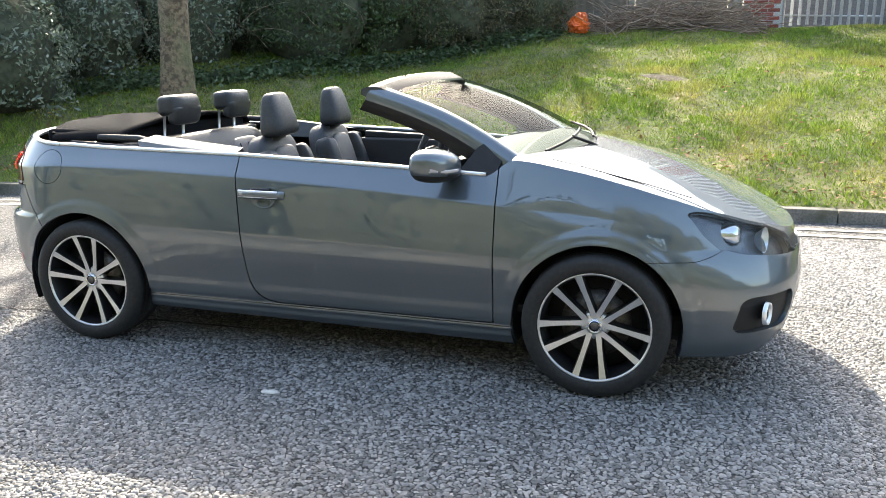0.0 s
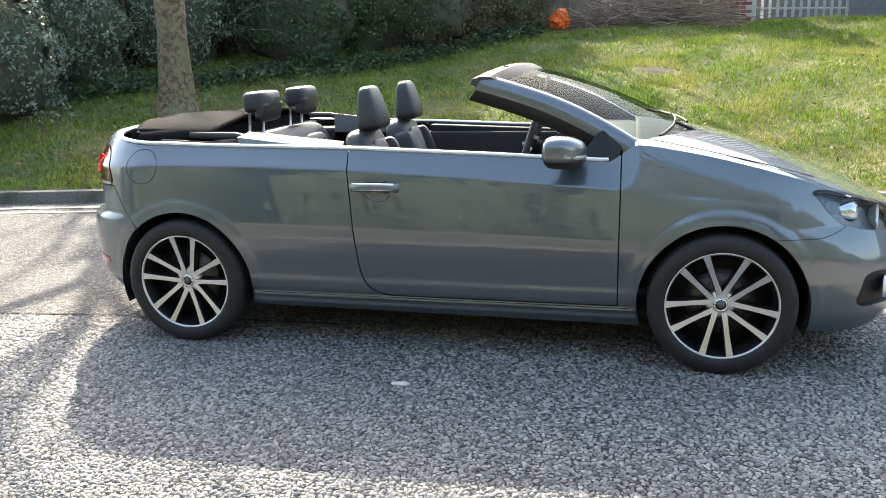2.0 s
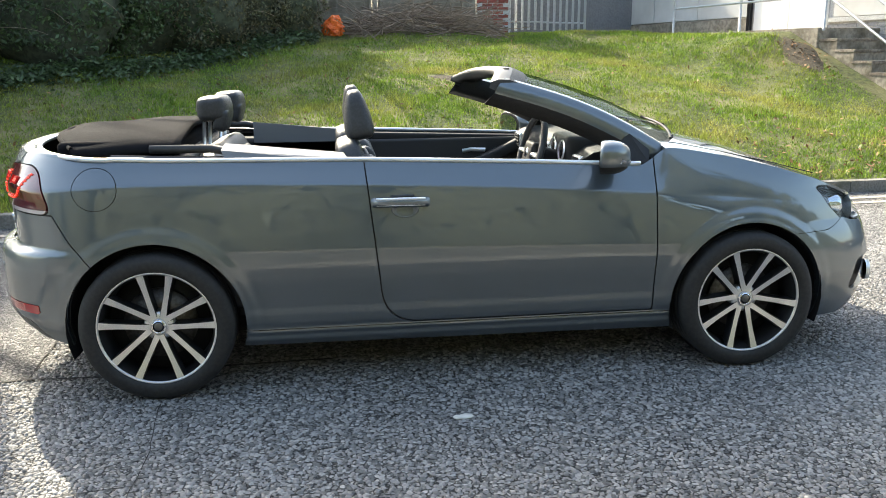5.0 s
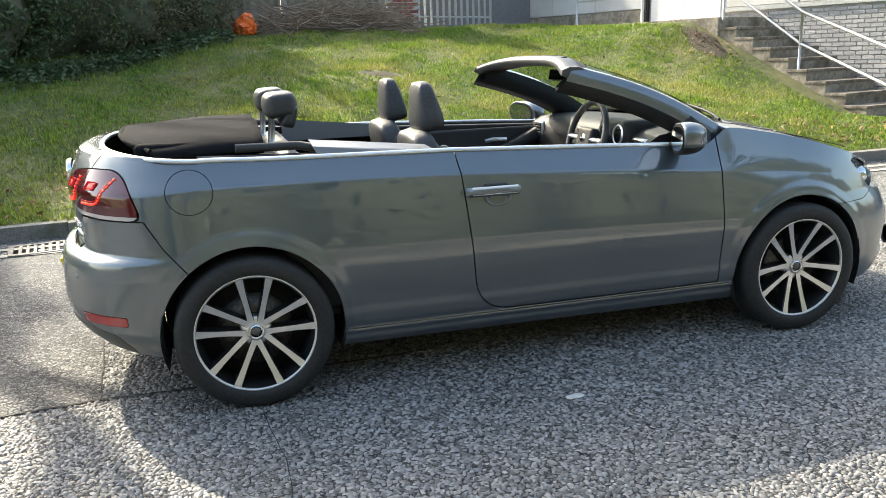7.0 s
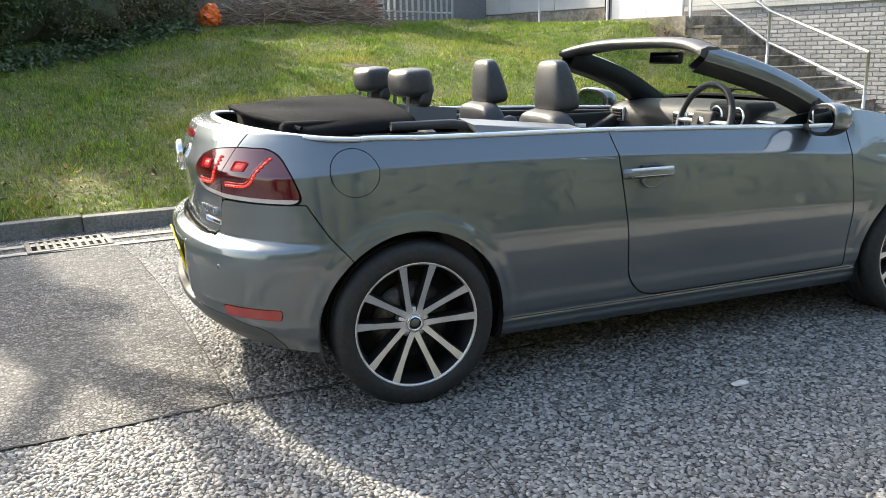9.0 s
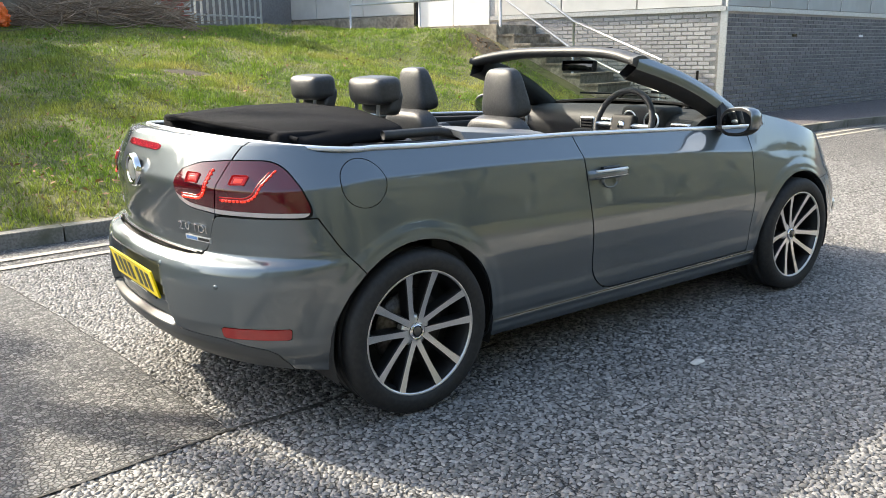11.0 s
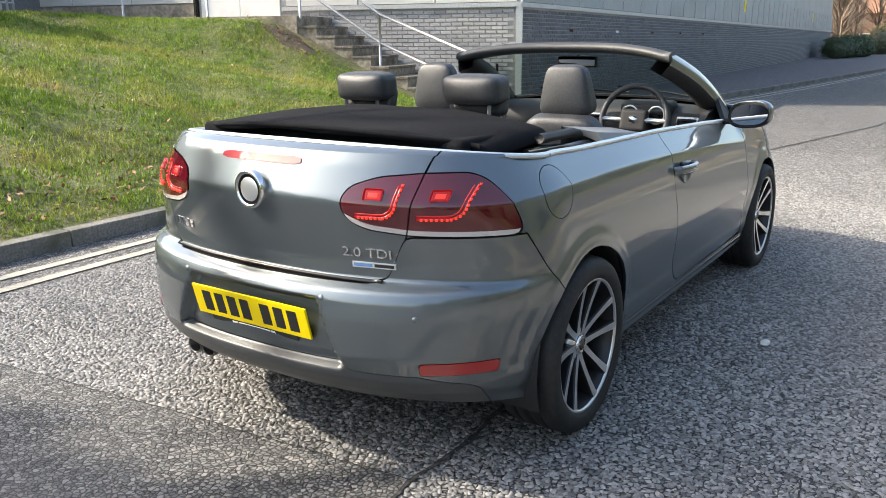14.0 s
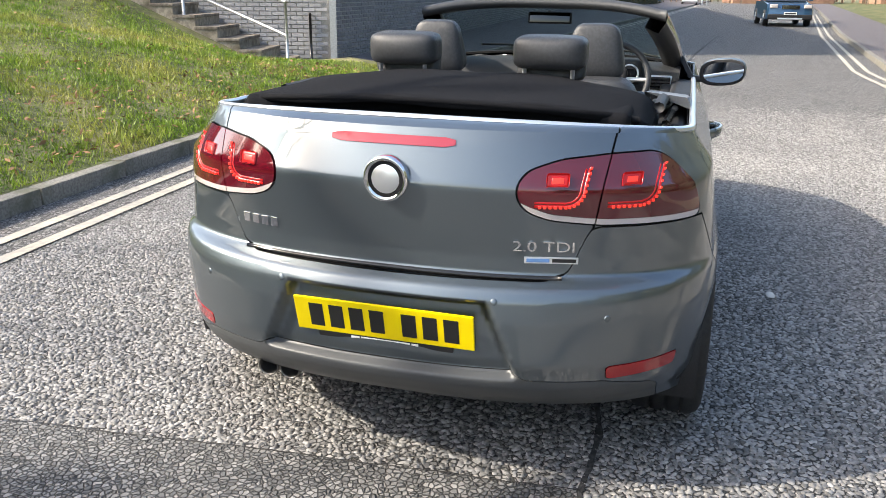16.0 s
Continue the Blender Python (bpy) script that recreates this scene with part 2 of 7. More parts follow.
def grid_mesh(P):
    """Verts, normals and triangles of a grid of points P[i, j]; the normal is d/di x d/dj."""
    a, b = P.shape[:2]
    N = np.cross(np.gradient(P, axis=0), np.gradient(P, axis=1))
    N /= np.maximum(np.linalg.norm(N, axis=2, keepdims=True), 1e-12)
    ids = np.arange(a * b).reshape(a, b)
    q = np.stack([ids[:-1, :-1], ids[1:, :-1], ids[1:, 1:], ids[:-1, 1:]], -1).reshape(-1, 4)
    T = np.vstack([q[:, [0, 1, 2]], q[:, [0, 2, 3]]])
    return P.reshape(-1, 3), N.reshape(-1, 3), T


# ---- the convertible ----
WHEEL_X, WHEEL_R, HUB_Z, ARCH = 1.289, 0.316, 0.316, 0.360
half_width = smoothed([(0.14, 0.79), (0.19, 0.805), (0.23, 0.838), (0.27, 0.838), (0.305, 0.848), (0.345, 0.853), (0.375, 0.853), (0.42, 0.858), (0.50, 0.869), (0.56, 0.875),
                       (0.62, 0.8735), (0.68, 0.867), (0.78, 0.854), (0.845, 0.8445), (0.885, 0.837), (0.93, 0.803), (0.97, 0.776), (1.01, 0.748), (1.06, 0.71)], 0.006)
soft_width = smoothed([(0.14, 0.79), (0.23, 0.838), (0.305, 0.850), (0.42, 0.864), (0.56, 0.875), (0.68, 0.868), (0.78, 0.855), (0.86, 0.840), (0.93, 0.806), (0.976, 0.768), (1.06, 0.66)], 0.085)
crease_z = smoothed([(-2.2, 0.900), (-1.6, 0.905), (-0.98, 0.905), (-0.41, 0.890), (0.285, 0.856), (0.84, 0.814), (1.2, 0.79), (1.5, 0.765), (1.85, 0.70), (2.2, 0.62)], 0.3)
tail_x = smoothed([(0.16, -1.86), (0.24, -1.95), (0.30, -2.025), (0.345, -2.06), (0.42, -2.078), (0.54, -2.074), (0.60, -2.066), (0.632, -2.05), (0.648, -1.985),
                   (0.70, -1.986), (0.80, -1.998), (0.885, -2.008), (0.90, -2.006), (0.95, -1.986), (1.00, -1.966), (1.035, -1.945), (1.06, -1.91)], 0.012)
nose_x = smoothed([(0.15, 2.04), (0.2, 2.09), (0.26, 2.125), (0.36, 2.15), (0.5, 2.165), (0.6, 2.15), (0.66, 2.125), (0.72, 2.085), (0.8, 2.02)], 0.03)
top_z = smoothed([(-2.1, 1.034), (-1.9, 1.030), (-1.6, 1.004), (-1.2, 0.988), (-0.42, 0.976), (0.3, 0.95), (0.80, 0.927), (0.90, 1.004), (1.0, 0.994),
                  (1.2, 0.957), (1.45, 0.902), (1.67, 0.845), (1.85, 0.790), (2.0, 0.728), (2.1, 0.675), (2.2, 0.65)], 0.04)
low_z = smoothed([(-2.2, 0.285), (-1.9, 0.262), (-1.6, 0.235), (-0.95, 0.205), (0.9, 0.19), (1.6, 0.20), (1.9, 0.185), (2.2, 0.18)], 0.1)
XS, XF = -1.45, 1.28


def flank_half(x, z):
    """Half the body's width at x and height z: one section that follows the shoulder crease along the car."""
    c, t = float(crease_z(x)), max(float(top_z(x)), float(crease_z(x)) + 0.05)
    if z > c:
        e = 0.885 + (z - c) * 0.091 / (t - c)
    else:
        q = max(0.0, min(1.0, (z - 0.45) / (c - 0.45)))
        e = z + (0.885 - c) * q * q * (3 - 2 * q)
    k = float(np.interp(x, (-1.75, -1.45, 1.2, 1.9), (0.0, 1.0, 1.0, 0.45)))
    e = z + (e - z) * k
    front = float(np.interp(x, (0.86, 1.15), (0.0, 1.0)))        # the front wing has a rounded shoulder
    return float(half_width(e)) * (1 - front) + float(soft_width(e)) * front


def outline(zone, a, z):
    """A point of the body's right side at height z: zone 0 the tail (a an angle from its middle), 1 the flank (a is x), 2 the nose."""
    if zone == 0:
        w = flank_half(XS - (XS - float(tail_x(z))) * math.cos(a) ** (2 / 2.45), z)
    elif zone == 1:
        w = flank_half(a, z)
    else:
        w = flank_half(XF + (float(nose_x(z)) - XF) * math.cos(a) ** (2 / 2.6), z)
    if zone == 0:
        p = 2.45
        xr = tail_x(z)
        x, y = XS - (XS - xr) * math.cos(a) ** (2 / p), w * math.sin(a) ** (2 / p)
    elif zone == 1:
        x, y = a, w
    else:
        p = float(np.interp(z, (0.42, 0.66), (3.0, 2.35)))
        xn = nose_x(z)
        x, y = XF + (xn - XF) * math.cos(a) ** (2 / p), w * math.sin(a) ** (2 / p)
    r = math.hypot(min(abs(x - WHEEL_X), abs(x + WHEEL_X)), z - HUB_Z)
    f = max(0.0, min(1.0, (ARCH + 0.070 - r) / 0.042))      # flared lip of the wheel arch
    y += (0.006 * f * f * (3 - 2 * f) + 0.003 * math.exp(-((r - ARCH) / 0.012) ** 2)) * min(1, y / 0.7) * max(0.0, min(1.0, (z - 0.22) / 0.2))
    if zone == 1:                       # raised edge of the sill
        y += 0.009 * math.exp(-((z - 0.268) / 0.009) ** 2) * max(0.0, min(1.0, (1.0 - abs(x)) / 0.12))
    if zone == 0:                       # recess round the number plate
        hw = np.interp(z, (0.37, 0.58), (0.385, 0.295))
        m = np.clip((hw - y) / 0.02, 0, 1) * np.clip((z - 0.374) / 0.014, 0, 1) * np.clip((0.597 - z) / 0.012, 0, 1)
        x += 0.036 * m
    return x, -y, z


def body_grid():
    turn = np.linspace(0.0, 1.0, 96)
    stations = [(0, t * math.pi / 2) for t in turn[:-1]]
    stations += [(1, x) for x in np.linspace(XS, XF, 290)]
    stations += [(2, math.pi / 2 * (1 - t)) for t in np.linspace(0, 1, 100)[1:]]
    rows = np.concatenate([np.linspace(0, 0.86, 84)[:-1], np.linspace(0.86, 1, 14)])
    P = np.zeros((len(stations), len(rows), 3))
    for i, (zone, a) in enumerate(stations):
        xn = outline(zone, a, 0.9 if zone < 2 else 0.68)[0]
        zt, zb = float(top_z(xn)), float(low_z(xn))
        crease = min(float(crease_z(xn)), zb + 0.88 * (zt - zb))
        for j, v in enumerate(rows):
            z = zb + (crease - zb) * v / 0.86 if v <= 0.86 else crease + (zt - crease) * (v - 0.86) / 0.14
            P[i, j] = outline(zone, a, z)
    return P


BODY = body_grid()
car = new("convertible_car")
tagged(car, "grey metallic convertible car parked with its roof folded down", "car")
tail_edge = smoothed([(0.5, -1.47), (0.585, -1.52), (0.68, -1.60), (0.79, -1.666), (0.9, -1.7)], 0.03)
bump_top = smoothed([(0.0, 0.643), (0.43, 0.645), (0.485, 0.66), (0.535, 0.785), (0.56, 0.792), (1.0, 0.79)], 0.02)
lid_half = smoothed([(0.6, 0.44), (0.645, 0.47), (0.70, 0.515), (0.80, 0.545), (0.976, 0.57), (1.06, 0.582)], 0.02)
lamp_top = smoothed([(0.3, 0.905), (0.36, 0.935), (0.45, 0.966), (0.57, 0.978), (0.9, 0.978)], 0.04)
lamp_low = smoothed([(0.3, 0.87), (0.37, 0.832), (0.43, 0.81), (0.56, 0.797), (0.9, 0.790)], 0.04)
door_back = smoothed([(0.2, -0.345), (0.45, -0.362), (0.7, -0.388), (0.98, -0.418)], 0.05)
wing_low = smoothed([(1.4, 0.612), (1.68, 0.616), (1.74, 0.635), (1.79, 0.66), (2.3, 0.66)], 0.03)
head_top = smoothed([(1.6, 0.80), (1.67, 0.812), (1.8, 0.788), (1.95, 0.733), (2.08, 0.662), (2.2, 0.62)], 0.05)
head_low = smoothed([(1.6, 0.815), (1.655, 0.785), (1.70, 0.722), (1.785, 0.65), (1.86, 0.627), (1.95, 0.612), (2.08, 0.592), (2.2, 0.59)], 0.03)


def fields(V):
    x, y, z = V[:, 0], np.abs(V[:, 1]), V[:, 2]
    d = {}
    d["arch"] = np.minimum(np.hypot(x - WHEEL_X, (z - HUB_Z) * 1.01), np.hypot(x + WHEEL_X, (z - HUB_Z) * 1.01)) - ARCH
    d["door"] = np.minimum(smin(x - door_back(z), z - 0.288, 0.16), 0.846 - x)
    d["bumper"] = np.minimum(np.where(x < -1.66, bump_top(y), 0.79) - z, tail_edge(z) - x)
    d["lid"] = np.where(x < -1.55, np.minimum(lid_half(z) - y, z - bump_top(y)), -1)
    d["lamp"] = np.where(x < -1.5, smin(smin(lamp_top(y) - z, z - lamp_low(y), 0.03), smin(y - 0.345, np.interp(z, (0.79, 0.975), (-1.668, -1.735)) - x, 0.02), 0.05), -1)
    d["fuel"] = 0.087 - np.hypot(x + 1.49, (z - 0.892) * 1.06)
    d["sill"] = np.minimum(0.278 - z, 1.0 - np.abs(x))
    d["nose"] = np.minimum(np.where(y > 0.42, np.minimum(wing_low(x), head_low(x) + 0.012), 0.60) - z, x - 1.45)
    d["head"] = np.where(x > 1.55, smin(smin(head_top(x) - z, z - head_low(x), 0.03), y - 0.385, 0.03), -1)
    d["fog"] = np.where(x > 1.5, smin(smin(0.462 - z, z - 0.305, 0.03), smin(0.765 - y, y - 0.50, 0.03), 0.05), -1)
    d["refl"] = np.where(x < -1.5, smin(smin(0.413 - z, z - 0.372, 0.01), smin(-1.768 - x, y - 0.605, 0.02), 0.01), -1)
    d["valance"] = np.where(x < -1.5, np.minimum(np.interp(y, (0, 0.375, 0.40, 0.6, 0.72, 0.86), (0.391, 0.391, 0.374, 0.366, 0.335, 0.2)) - z, 0.74 - y), -1)
    d["grille"] = np.where(x > 1.5, smin(0.388 - y, smin(z - 0.606, 0.655 - z, 0.02), 0.02), -1)
    d["lowgrille"] = np.where(x > 1.5, smin(0.46 - y, smin(z - 0.25, 0.42 - z, 0.03), 0.03), -1)
    return d


def cut(mesh, *terms):
    """Clip by named fields: (name, sign, margin)."""
    for name, sign, margin in terms:
        mesh = clip(mesh, sign * fields(mesh[0])[name] - margin)
        if len(mesh[2]) == 0:
            break
    return mesh


G = 0.0028
base_right = grid_mesh(BODY)
arch_cut = cut(base_right, ("arch", 1, 0))
DOORS = {}
for side in ("right", "left"):
    base = arch_cut if side == "right" else mirrored(arch_cut)
    whole = base_right if side == "right" else mirrored(base_right)
    V, N, T = cut(base, ("head", -1, -0.004))
    panel("inner_shell", (V - N * 0.022, N, T), BLACK, car, "black inner body shell", depth=0.004)
    DOORS[side] = panel("door", cut(base, ("door", 1, G)), PAINT, car)
    rest = cut(base, ("door", -1, G))
    panel("sill", cut(rest, ("sill", 1, 0.002)), PAINT, car)
    rest = cut(rest, ("sill", -1, 0.001))
    rear = clip(rest, 0.2 - rest[0][:, 0])
    front = clip(rest, rest[0][:, 0] - 0.2)
    bumper = cut(rear, ("bumper", 1, G))
    valance = panel("rear_valance", cut(bumper, ("valance", 1, 0.001)), GREYPLASTIC, car, "dark grey plastic lower valance", out=0.001)
    b2 = cut(bumper, ("valance", -1, 0.002))
    panel("rear_bumper", cut(b2, ("refl", -1, 0.001)), PAINT, car)
    panel("rear_reflector", cut(b2, ("refl", 1, 0.001)), REFLECTOR, car, "red bumper reflector", out=0.002)
    rear = cut(rear, ("bumper", -1, G))
    lamp = cut(rear, ("lamp", 1, 0.002))
    inner = cut(lamp, ("lid", 1, 0.002))
    outer = cut(lamp, ("lid", -1, 0.002))
    for piece, nm in ((inner, "tail_lamp_lid_half"), (outer, "tail_lamp_wing_half")):
        lo = piece[0][:, 2] - lamp_low(np.abs(piece[0][:, 1]))
        top = clip(piece, lo - 0.018)
        lo2 = piece[0][:, 2] - lamp_low(np.abs(piece[0][:, 1]))
        lens = panel(nm, top, LENSDARK, car, "dark red lens with lit diodes", out=0.003)
        panel("clear_strip", clip(piece, 0.017 - lo2), CLEARSTRIP, lens, "clear strip along the bottom", out=0.003)
    rear = cut(rear, ("lamp", -1, 0.003))
    panel("boot_lid", cut(rear, ("lid", 1, G)), PAINT, car)
    quarter = cut(rear, ("lid", -1, G))
    if side == "right":
        panel("fuel_flap", cut(quarter, ("fuel", 1, 0.001)), PAINT, car)
        quarter = cut(quarter, ("fuel", -1, 0.0018))
    panel("rear_wing", quarter, PAINT, car)
    nose = cut(front, ("nose", 1, 0.0015))
    fog = panel("fog_surround", cut(nose, ("fog", 1, 0.001)), BLACK, car, "black fog lamp surround", out=-0.02)
    nose = cut(nose, ("fog", -1, 0.001))
    panel("lower_grille", cut(nose, ("lowgrille", 1, 0.001)), BLACK, car, "black lower grille", out=-0.015)
    panel("front_bumper", cut(nose, ("lowgrille", -1, 0.001)), PAINT, car, depth=0.03)
    front = cut(front, ("nose", -1, 0.0015))
    lampmesh = cut(front, ("head", 1, 0.001))
    front = cut(front, ("head", -1, 0.002))
    hv, hn, ht = lampmesh
    head = panel("headlamp", (hv - hn * 0.05, hn, ht), LAMPINSIDE, car, "clear headlamp with silvery inner housing", depth=0.002)
    panel("lens", lampmesh, LAMPGLASS, head, "clear lens", out=0.002, depth=0.004)
    sy = -1 if side == "right" else 1
    lathe("projector", [(0.0, 0.02), (0.03, 0.018), (0.044, 0.006), (0.052, -0.01), (0.055, -0.05)], CHROME, head, "chrome projector",
          n=24, axis_m=look((1.835, sy * 0.625, 0.70), (1.5, sy * 0.5, 0.66)))
    lathe("reflector_bowl", [(0.0, -0.03), (0.03, -0.025), (0.05, 0.0), (0.056, 0.01)], SATIN, head, "silver reflector bowl",
          n=24, axis_m=look((1.95, sy * 0.53, 0.665), (1.6, sy * 0.40, 0.64)))
    panel("grille", cut(front, ("grille", 1, 0.001)), BLACK, car, "black slatted grille", out=-0.012)
    panel("front_wing", cut(front, ("grille", -1, 0.001)), PAINT, car)
    fm = look((1.985, sy * 0.682, 0.385), (1.5, sy * 0.52, 0.37))
    fl = lathe("fog_lamp", [(0.036, -0.006), (0.040, 0.004), (0.047, 0.006), (0.050, -0.012)], SATIN, fog, "round fog lamp in a silver ring", n=28, axis_m=fm)
    lathe("fog_lens", [(0.0, 0.002), (0.02, 0.0), (0.037, -0.005)], MIRRORDIM, fl, "dark clear lens", n=24, axis_m=fm)
    for k in range(3):
        tube("slat", [(2.00 + 0.03 * s, sy * (0.60 - 0.05 * s), 0.35 + 0.03 * k) for s in range(4)], 0.005, BLACK, fog, sides=6)


def across(P, crown, inset=0.0):
    """A top panel: lines across the car between the right edge P and its mirror, raised in the middle by crown(i)."""
    n, m = len(P), 41
    out = np.zeros((n, m, 3))
    s = np.linspace(-1, 1, m)
    for i in range(n):
        x, y, z = P[i]
        out[i, :, 0], out[i, :, 1] = x, s * abs(y)
        out[i, :, 2] = z + crown(x) * (1 - np.abs(s) ** 2.4)
    return out


edge = BODY[:, -1, :]
# bonnet: from the windscreen's foot to the nose
bon = np.array([p for p in edge if p[0] > 0.9])
bon_c = smoothed([(0.8, 0.05), (1.0, 0.052), (1.5, 0.046), (1.9, 0.012), (2.05, 0.004), (2.14, 0.0)], 0.1)
B = across(bon, bon_c)
mesh = grid_mesh(B)
bx = np.abs(mesh[0][:, 1])
hood = clip(mesh, np.interp(mesh[0][:, 0], (0.9, 1.7, 2.2), (0.655, 0.70, 0.75)) - bx)
panel("bonnet", clip(hood, hood[0][:, 0] - (0.935 + 0.235 * (1 - (hood[0][:, 1] / 0.7) ** 2))), PAINT, car, out=0.002)
wingtop = clip(mesh, bx - np.interp(mesh[0][:, 0], (0.9, 1.7, 2.2), (0.66, 0.705, 0.755)))
panel("wing_top", clip(wingtop, wingtop[0][:, 1]), PAINT, car)
panel("wing_top", clip(wingtop, -wingtop[0][:, 1]), PAINT, car)
tube("wing_gap", [(x, -float(np.interp(x, (0.9, 1.7), (0.6575, 0.7025))), float(top_z(x)) + 0.012) for x in np.linspace(0.92, 1.65, 20)], 0.002, BLACK, car, sides=5)
# scuttle below the windscreen
sc = clip(mesh, (0.93 + 0.235 * (1 - (mesh[0][:, 1] / 0.7) ** 2)) - mesh[0][:, 0])
panel("scuttle", sc, BLACK, car, "black plastic scuttle", out=-0.008)

# rear deck between the tail and the bright strip round the opening
RING = []
for t in np.linspace(0, 1, 60):
    a = t * math.pi / 2
    c, s = math.cos(a) ** (2 / 2.45), math.sin(a) ** (2 / 2.45)
    RING.append((XS - 0.40 * c, -(flank_half(XS, float(top_z(XS))) - 0.004) * s, float(top_z(XS)) + 0.037 * c ** 1.5 + 0.004 * c))
RING = np.array(RING)
deck_edge = np.array([edge[int(round(k))] for k in np.linspace(0, 95, 60)])
D = np.zeros((60, 10, 3))
for j in range(10):
    t = j / 9
    D[:, j] = deck_edge * (1 - t) + RING * t
    D[:, j, 2] += 0.012 * math.sin(math.pi * t)
for side in (1, -1):
    mm = grid_mesh(D) if side == 1 else mirrored(grid_mesh(D))
    dl = clip(mm, 0.579 - np.abs(mm[0][:, 1]))
    panel("boot_deck", dl, PAINT, car)
    panel("wing_deck", clip(mm, np.abs(mm[0][:, 1]) - 0.584), PAINT, car)
# bright strip: round the back and along both flanks
flank = [(x, -(flank_half(x, float(top_z(x))) - 0.004), float(top_z(x)) + 0.003) for x in np.linspace(XS, 0.79, 70)]
loop = [tuple(p) for p in RING[1:]] + flank[1:]
loop = [(x, -y, z) for x, y, z in reversed(loop)] + [tuple(RING[0])] + loop
tube("waist_strip", [(x, y, z + 0.004) for x, y, z in loop], 0.008, SATIN, car, "bright aluminium strip round the opening", sides=10, flat=(0.011, 0.010))

# wheels
wheel = new("wheel")
wheel.parent = car
TYRE = [(0.238, -0.105), (0.25, -0.112), (0.285, -0.114), (0.305, -0.104), (0.3145, -0.085), (0.316, -0.06), (0.316, -0.052), (0.309, -0.050), (0.309, -0.044), (0.316, -0.042),
        (0.316, -0.008), (0.309, -0.006), (0.309, 0.006), (0.316, 0.008), (0.316, 0.042), (0.309, 0.044), (0.309, 0.050), (0.316, 0.052), (0.316, 0.06), (0.3145, 0.085),
        (0.305, 0.104), (0.285, 0.114), (0.262, 0.115), (0.250, 0.111), (0.240, 0.104), (0.236, 0.09)]
turn_out = Matrix.Rotation(math.pi / 2, 4, "X")     # wheel axis z becomes -y, outward on the right side
lathe("tyre", TYRE, RUBBER, wheel, "low black tyre", n=72, axis_m=turn_out)
lathe("rim", [(0.225, -0.09), (0.215, 0.0), (0.220, 0.07), (0.229, 0.092), (0.232, 0.098), (0.232, 0.101)], DARKALLOY, wheel, "dark rim barrel", n=72, axis_m=turn_out)
lathe("rim_edge", [(0.231, 0.095), (0.232, 0.1025), (0.238, 0.105), (0.2425, 0.1035), (0.2435, 0.098)], ALLOY, wheel, "bright machined rim edge", n=72, axis_m=turn_out)
lathe("brake_disc", [(0.06, 0.02), (0.15, 0.02), (0.15, 0.0), (0.06, 0.0)], STEEL, wheel, "steel brake disc", n=40, axis_m=turn_out)
lathe("back_plate", [(0.0, -0.02), (0.224, -0.02), (0.224, -0.03)], BLACK, wheel, n=40, axis_m=turn_out)


def spoke(a0, spread):
    """One straight arm of a V-shaped twin spoke, from the hub to the rim."""
    bm = bmesh.new()
    rings = []
    p0 = Vector((math.cos(a0 + spread * 0.42), math.sin(a0 + spread * 0.42))) * 0.040
    p1 = Vector((math.cos(a0 + spread), math.sin(a0 + spread))) * 0.236
    d = (p1 - p0).normalized()
    for t in np.linspace(0, 1, 9):
        c = p0.lerp(p1, t)
        half = 0.0140 - 0.0022 * math.sin(math.pi * t) + 0.003 * t ** 3
        zt = 0.066 + 0.036 * t ** 1.4
        rings.append([bm.verts.new(turn_out @ Vector((c.x - o * d.y, c.y + o * d.x, h))) for o, h in
                      ((-half - 0.003, zt - 0.05), (-half - 0.0015, zt - 0.005), (-half + 0.0015, zt), (half - 0.0015, zt), (half + 0.0015, zt - 0.005), (half + 0.003, zt - 0.05))])
    for a, b in zip(rings, rings[1:]):
        for k in range(6):
            bm.faces.new((a[k], a[(k + 1) % 6], b[(k + 1) % 6], b[k]))
    bmesh.ops.recalc_face_normals(bm, faces=bm.faces)
    return bm


for k in range(5):
    a = radians(15 + 72 * k)
    for sgn in (-1, 1):
        sp = spoke(a, sgn * radians(21.5))
        o = part("spoke", sp, ALLOY, wheel, "bright machined spoke with dark sides", smooth=False)
        o.data.materials.append(DARKALLOY)
        for f in o.data.polygons:
            if f.normal.y > -0.6:
                f.material_index = 1
lathe("hub", [(0.0, 0.062), (0.05, 0.064), (0.062, 0.058), (0.066, 0.03)], ALLOY, wheel, "bright hub", n=40, axis_m=turn_out)
lathe("centre_cap", [(0.0, 0.074), (0.024, 0.073), (0.0255, 0.0705), (0.0275, 0.0705), (0.029, 0.074), (0.032, 0.072), (0.033, 0.06)], CHROME, wheel, "chrome and dark round cap", n=32, axis_m=turn_out)
lathe("cap_ring", [(0.0, 0.0768), (0.014, 0.0762), (0.017, 0.0745)], DULLSTEEL, wheel, n=20, axis_m=turn_out)
lathe("cap_disc", [(0.0, 0.0745), (0.0225, 0.0745), (0.0225, 0.07)], GLOSSBLACK, wheel, n=24, axis_m=turn_out)
for k in range(5):
    a = radians(48 + 36 + 72 * k)
    lathe("wheel_bolt", [(0.0, 0.05), (0.009, 0.05), (0.011, 0.046), (0.011, 0.02)], DARKALLOY, wheel, n=8,
          axis_m=turn_out @ Matrix.Translation((0.056 * math.cos(a), 0.056 * math.sin(a), 0.0)))
wheel.matrix_basis = pose(WHEEL_X, -0.772, HUB_Z)
w2 = copy_thing(wheel, pose(-WHEEL_X, -0.772, HUB_Z, 0, -37, 0))
w3 = copy_thing(wheel, pose(WHEEL_X, 0.772, HUB_Z, 0, 0, 180))
